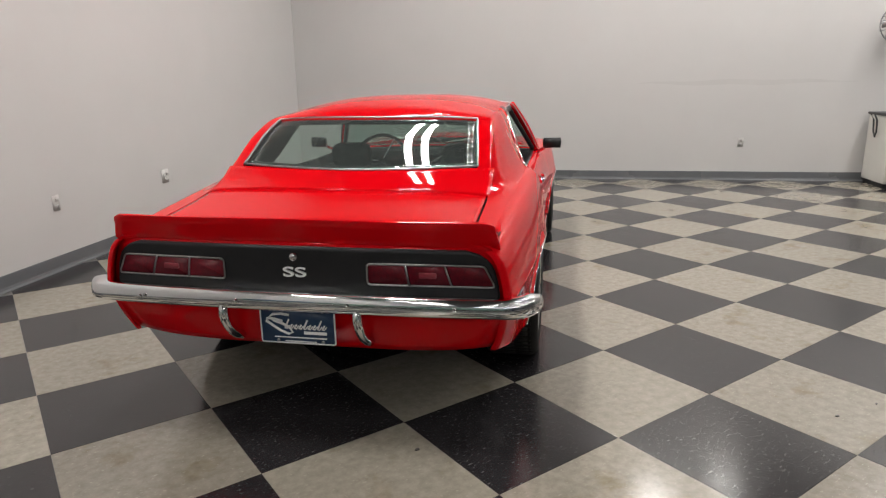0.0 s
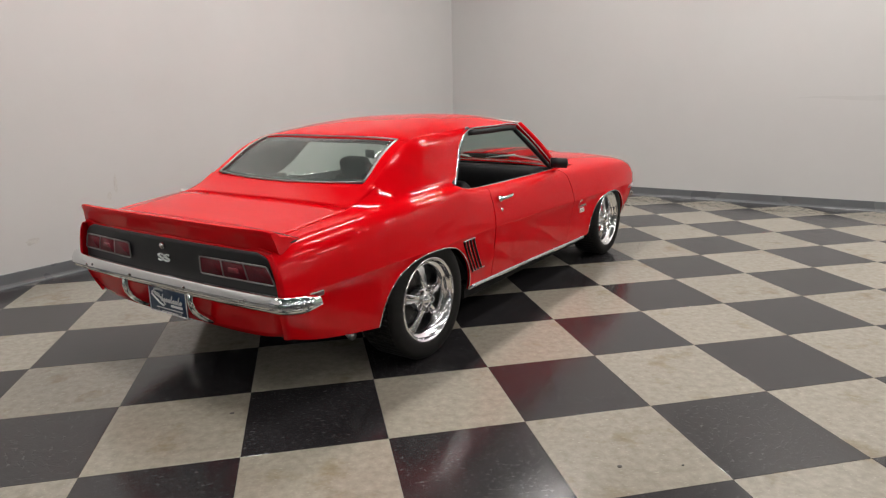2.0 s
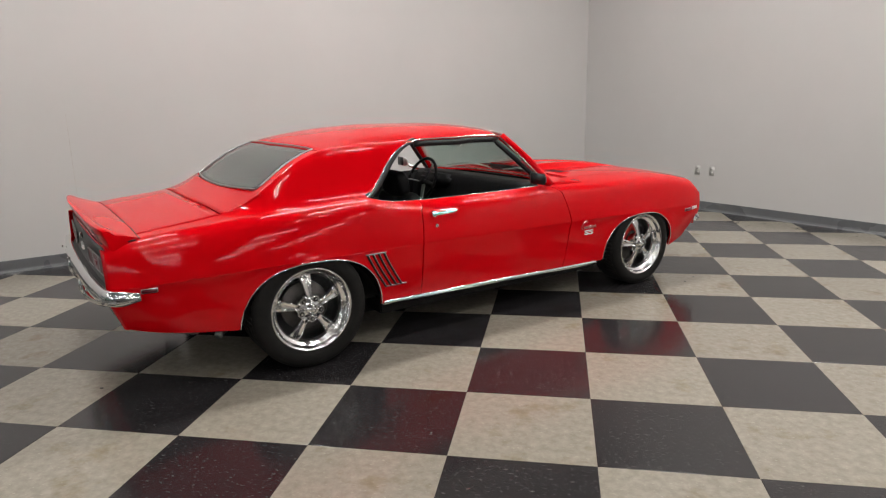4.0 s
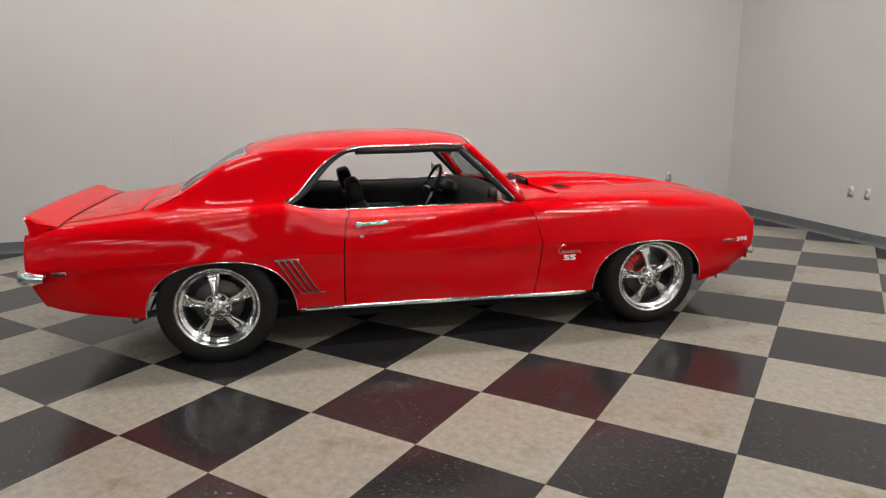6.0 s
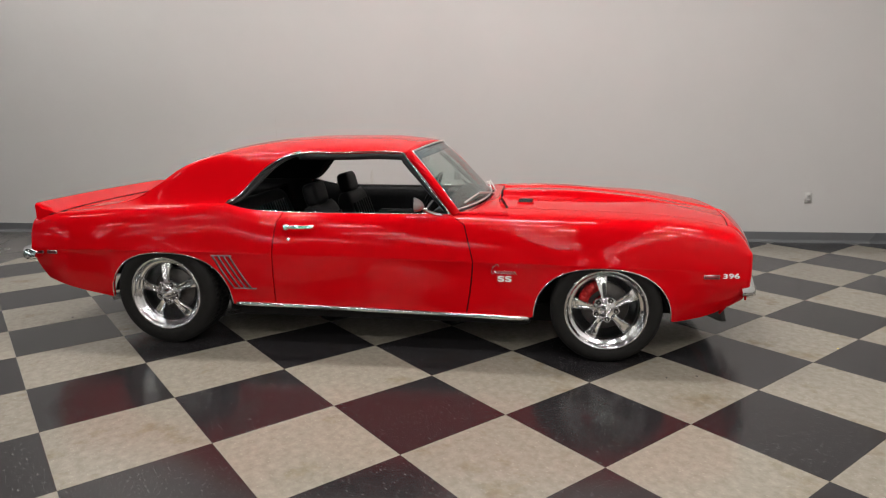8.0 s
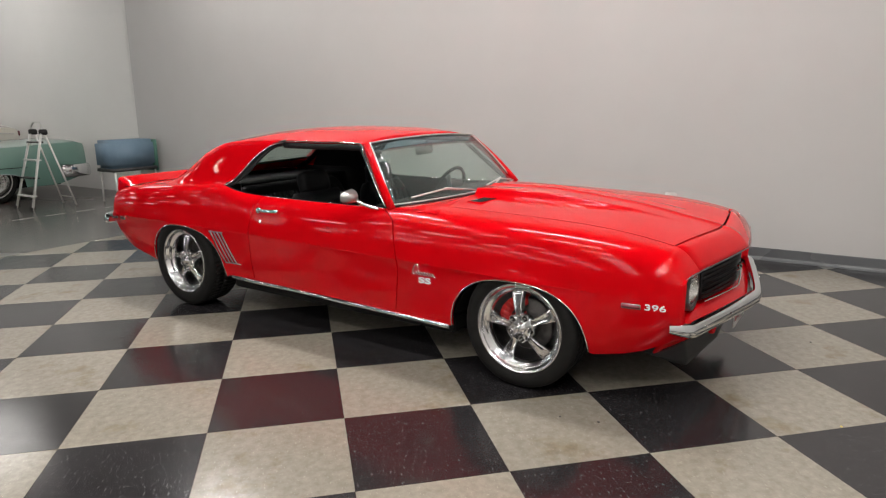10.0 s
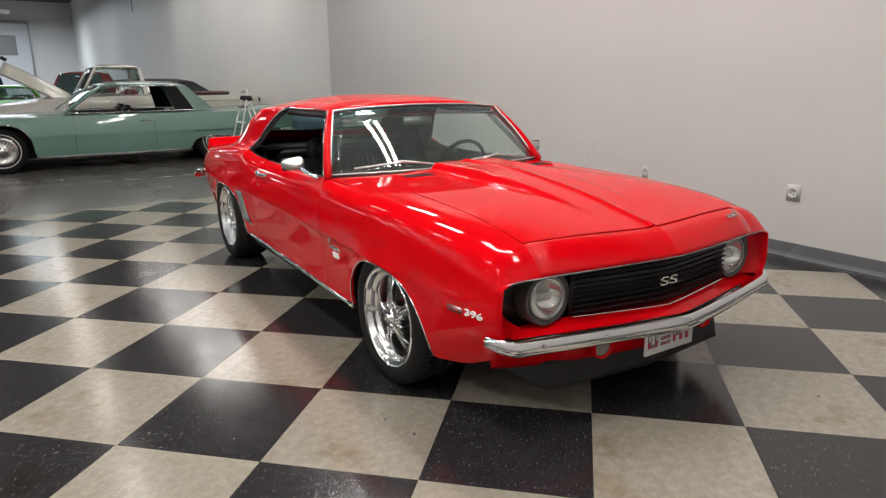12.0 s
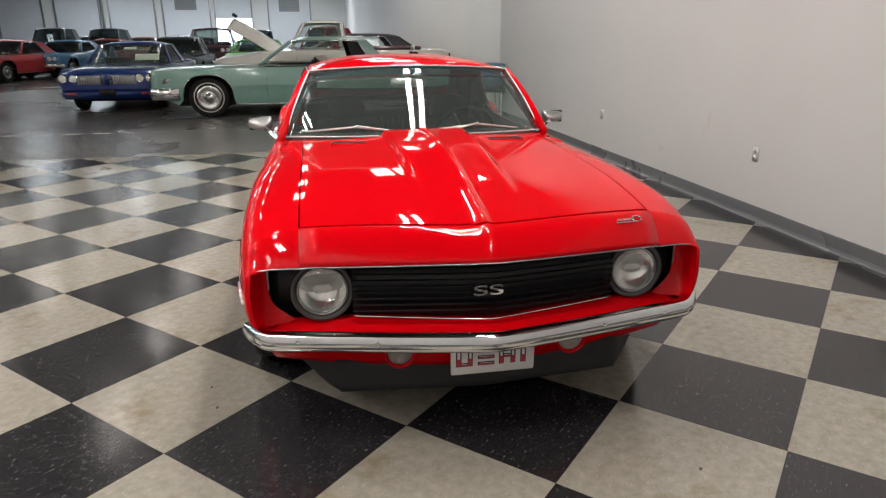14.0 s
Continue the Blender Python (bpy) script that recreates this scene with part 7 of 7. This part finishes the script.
rows_far = [
    ("midnight blue sedan with its lamps to the bay", -15.2, 7.35, 0, NIGHT, 1.42),
    ("scarlet red coupe parked in the far row", -17.6, 12.9, -14, SCARLET, 1.32),
    ("mid blue coupe parked in the far row", -20.3, 12.0, -10, SKY, 1.30),
    ("scarlet red coupe parked in the far row", -24.5, 11.6, -12, SCARLET, 1.33),
    ("midnight blue tall wagon in the far row", -27.0, 14.6, -10, NIGHT, 1.82),
    ("midnight blue tall wagon in the far row", -27.5, 12.4, -10, NIGHT, 1.80),
    ("silver coupe parked in the far row", -26.5, 17.2, -10, SILVER, 1.35),
    ("midnight blue pickup in the far row", -27.0, 5.6, 0, NIGHT, 1.72),
    ("midnight blue sedan in the far row", -33.0, 10.2, 0, NIGHT, 1.5),
    ("orange coupe parked in the far row", -35.0, 12.6, 0, ORANGE, 1.40),
    ("silver coupe parked in the far row", -31.0, 8.8, 0, SILVER, 1.4),
    ("scarlet red wagon parked by the hall wall", -19.5, 1.6, -60, SCARLET, 1.78),
    ("mid blue coupe parked in the far row", -36.0, 16.5, 0, SKY, 1.33),
    ("maroon coupe parked in the far row", -30.5, 14.0, -8, MAROON, 1.45),
    ("scarlet red coupe parked in the far row", -40.0, 11.0, 0, SCARLET, 1.4),
    ("maroon coupe parked in the far row", -22.5, 15.2, -14, MAROON, 1.35),
]
for label, s, d, turn, mat, rz in rows_far:
    parked_car("far", label, hall_pose(s - 3.6, d, turn), mat, 4.7, 1.82, 2.7, 3.6, 0.88, rz, 1.85, 1.42, 0.38, -0.1, 0.85, 0.87, tyre=0.33, whitewall=False)

# ---- far wall with overhead doors ----
structure(hall_box("wall_west", S_FAR - 0.25, S_FAR, -0.3, 26.2, 0, ROOM_H, WALL_WHITE), "far white wall with overhead doors", "wall")
DAYLIGHT = glow_material("daylight_gap", (0.85, 0.92, 1.0, 1), 6.0)


def overhead_door(d, width, height, lifted=0.0, grille_z=None):
    top = new("overhead_door", None)
    top.matrix_world = HALL @ Matrix.Translation((S_FAR, -d, 0))
    tagged(top, "white sectional overhead door" + (", partly raised with daylight below" if lifted else " in the far wall, closed"), "overhead door", group="overhead doors")
    for k in range(int(height / 0.56)):
        z = lifted + 0.02 + k * 0.56
        if z + 0.5 > height + lifted * 0.2:
            continue
        part("panel", boxed(0.02, 0.07, -width / 2, width / 2, z, z + 0.55, bevel=0.008), DOOR_WHITE, top, smooth=False)
    for y in (-width / 2 - 0.06, width / 2 + 0.06):
        part("track", boxed(0.01, 0.13, y - 0.05, y + 0.05, 0, height + 0.2), GREY_STEEL, top, smooth=False)
    part("lintel", boxed(0.01, 0.12, -width / 2 - 0.1, width / 2 + 0.1, height + 0.05, height + 0.22), GREY_STEEL, top, smooth=False)
    if lifted:
        part("daylight", boxed(0.012, 0.018, -width / 2, width / 2, 0.02, lifted), DAYLIGHT, top, smooth=False)
    if grille_z:
        vent = part("vent", boxed(0.075, 0.1, -0.8, 0.8, grille_z, grille_z + 1.35), LOUVRE_DARK, top, smooth=False)
        for k in range(9):
            part("slat", boxed(0.1, 0.125, -0.77, 0.77, grille_z + 0.07 + k * 0.14, grille_z + 0.1 + k * 0.14), GREY_STEEL, vent, smooth=False)
    return top


overhead_door(24.2, 3.0, 5.3)
overhead_door(20.2, 3.0, 5.3)
overhead_door(16.3, 3.2, 5.3)
overhead_door(12.3, 3.4, 5.4, grille_z=3.4)
overhead_door(8.75, 2.7, 5.3, lifted=2.75)
overhead_door(4.4, 3.2, 5.4, grille_z=3.3)
pipe = place_hall("standpipe", S_FAR + 0.3, 18.4)
tagged(pipe, "dark standpipe rising beside the overhead doors", "pipe")
part("riser", swept([(0, 0, 0), (0, 0, ROOM_H)], 0.09, sides=10), LOUVRE_DARK, pipe)

# ---- tiled floor, laid last ----
def tile_mesh(name, mat, corners):
    bm = bmesh.new()
    cx = sum(c[0] for c in corners) / len(corners)
    cy = sum(c[1] for c in corners) / len(corners)
    low = [bm.verts.new((x, y, -0.003)) for x, y in corners]
    mid = [bm.verts.new((x, y, -0.0005)) for x, y in corners]
    top = [bm.verts.new((x + (cx - x) * 0.004, y + (cy - y) * 0.004, 0.0)) for x, y in corners]
    n = len(corners)
    for k in range(n):
        j = (k + 1) % n
        bm.faces.new((low[k], low[j], mid[j], mid[k]))
        bm.faces.new((mid[k], mid[j], top[j], top[k]))
    bm.faces.new(top)
    me = bpy.data.meshes.new(name)
    bm.to_mesh(me)
    bm.free()
    me.materials.append(mat)
    return me


h = TILE - 0.0006
square = [(0.0006, 0.0006), (h, 0.0006), (h, h), (0.0006, h)]
half = [(h, 0.0012), (h, h), (0.0012, h)]
tile_dark = tile_mesh("tile", TILE_DARK, square)
tile_light = tile_mesh("tile", TILE_LIGHT, square)
half_dark = tile_mesh("tile", TILE_DARK, half)
half_light = tile_mesh("tile", TILE_LIGHT, half)
tiled = new("floor", None)
tagged(tiled, "checkerboard floor of charcoal and beige-grey vinyl tiles", "floor", kind="structure")
far_tiles = {0: bmesh.new(), 1: bmesh.new()}
cells = []
for i in range(-16, 26):
    for j in range(-20, 18):
        cx, cy = (i + 0.5) * TILE, (j + 0.5) * TILE
        if cy - cx > WALL_A + 0.45 or cx + cy > WALL_B + 0.45 or i + j < TILE_EDGE - 1 or cx - cy > 12:
            continue
        cells.append((math.hypot(cx - 1.2, cy - 0.3), i, j))
cells.sort()
made = 0
for dist, i, j in cells:
    dark = (i + j) % 2 == 1
    cut = i + j == TILE_EDGE - 1
    if made < 298:
        ob = new("tile", (half_dark if dark else half_light) if cut else (tile_dark if dark else tile_light))
        ob.location = (i * TILE, j * TILE, 0)
        ob.parent = tiled
        made += 1
    else:
        bm = far_tiles[int(dark)]
        for ring in ([Vector((i * TILE + x, j * TILE + y, 0)) for x, y in (half if cut else square)],):
            bm.faces.new([bm.verts.new(p) for p in ring])
for k, name in ((0, TILE_LIGHT), (1, TILE_DARK)):
    ob = link_mesh("far_tiles", far_tiles[k], name, tiled, smooth=False)
    ob["kind"] = "stuff"
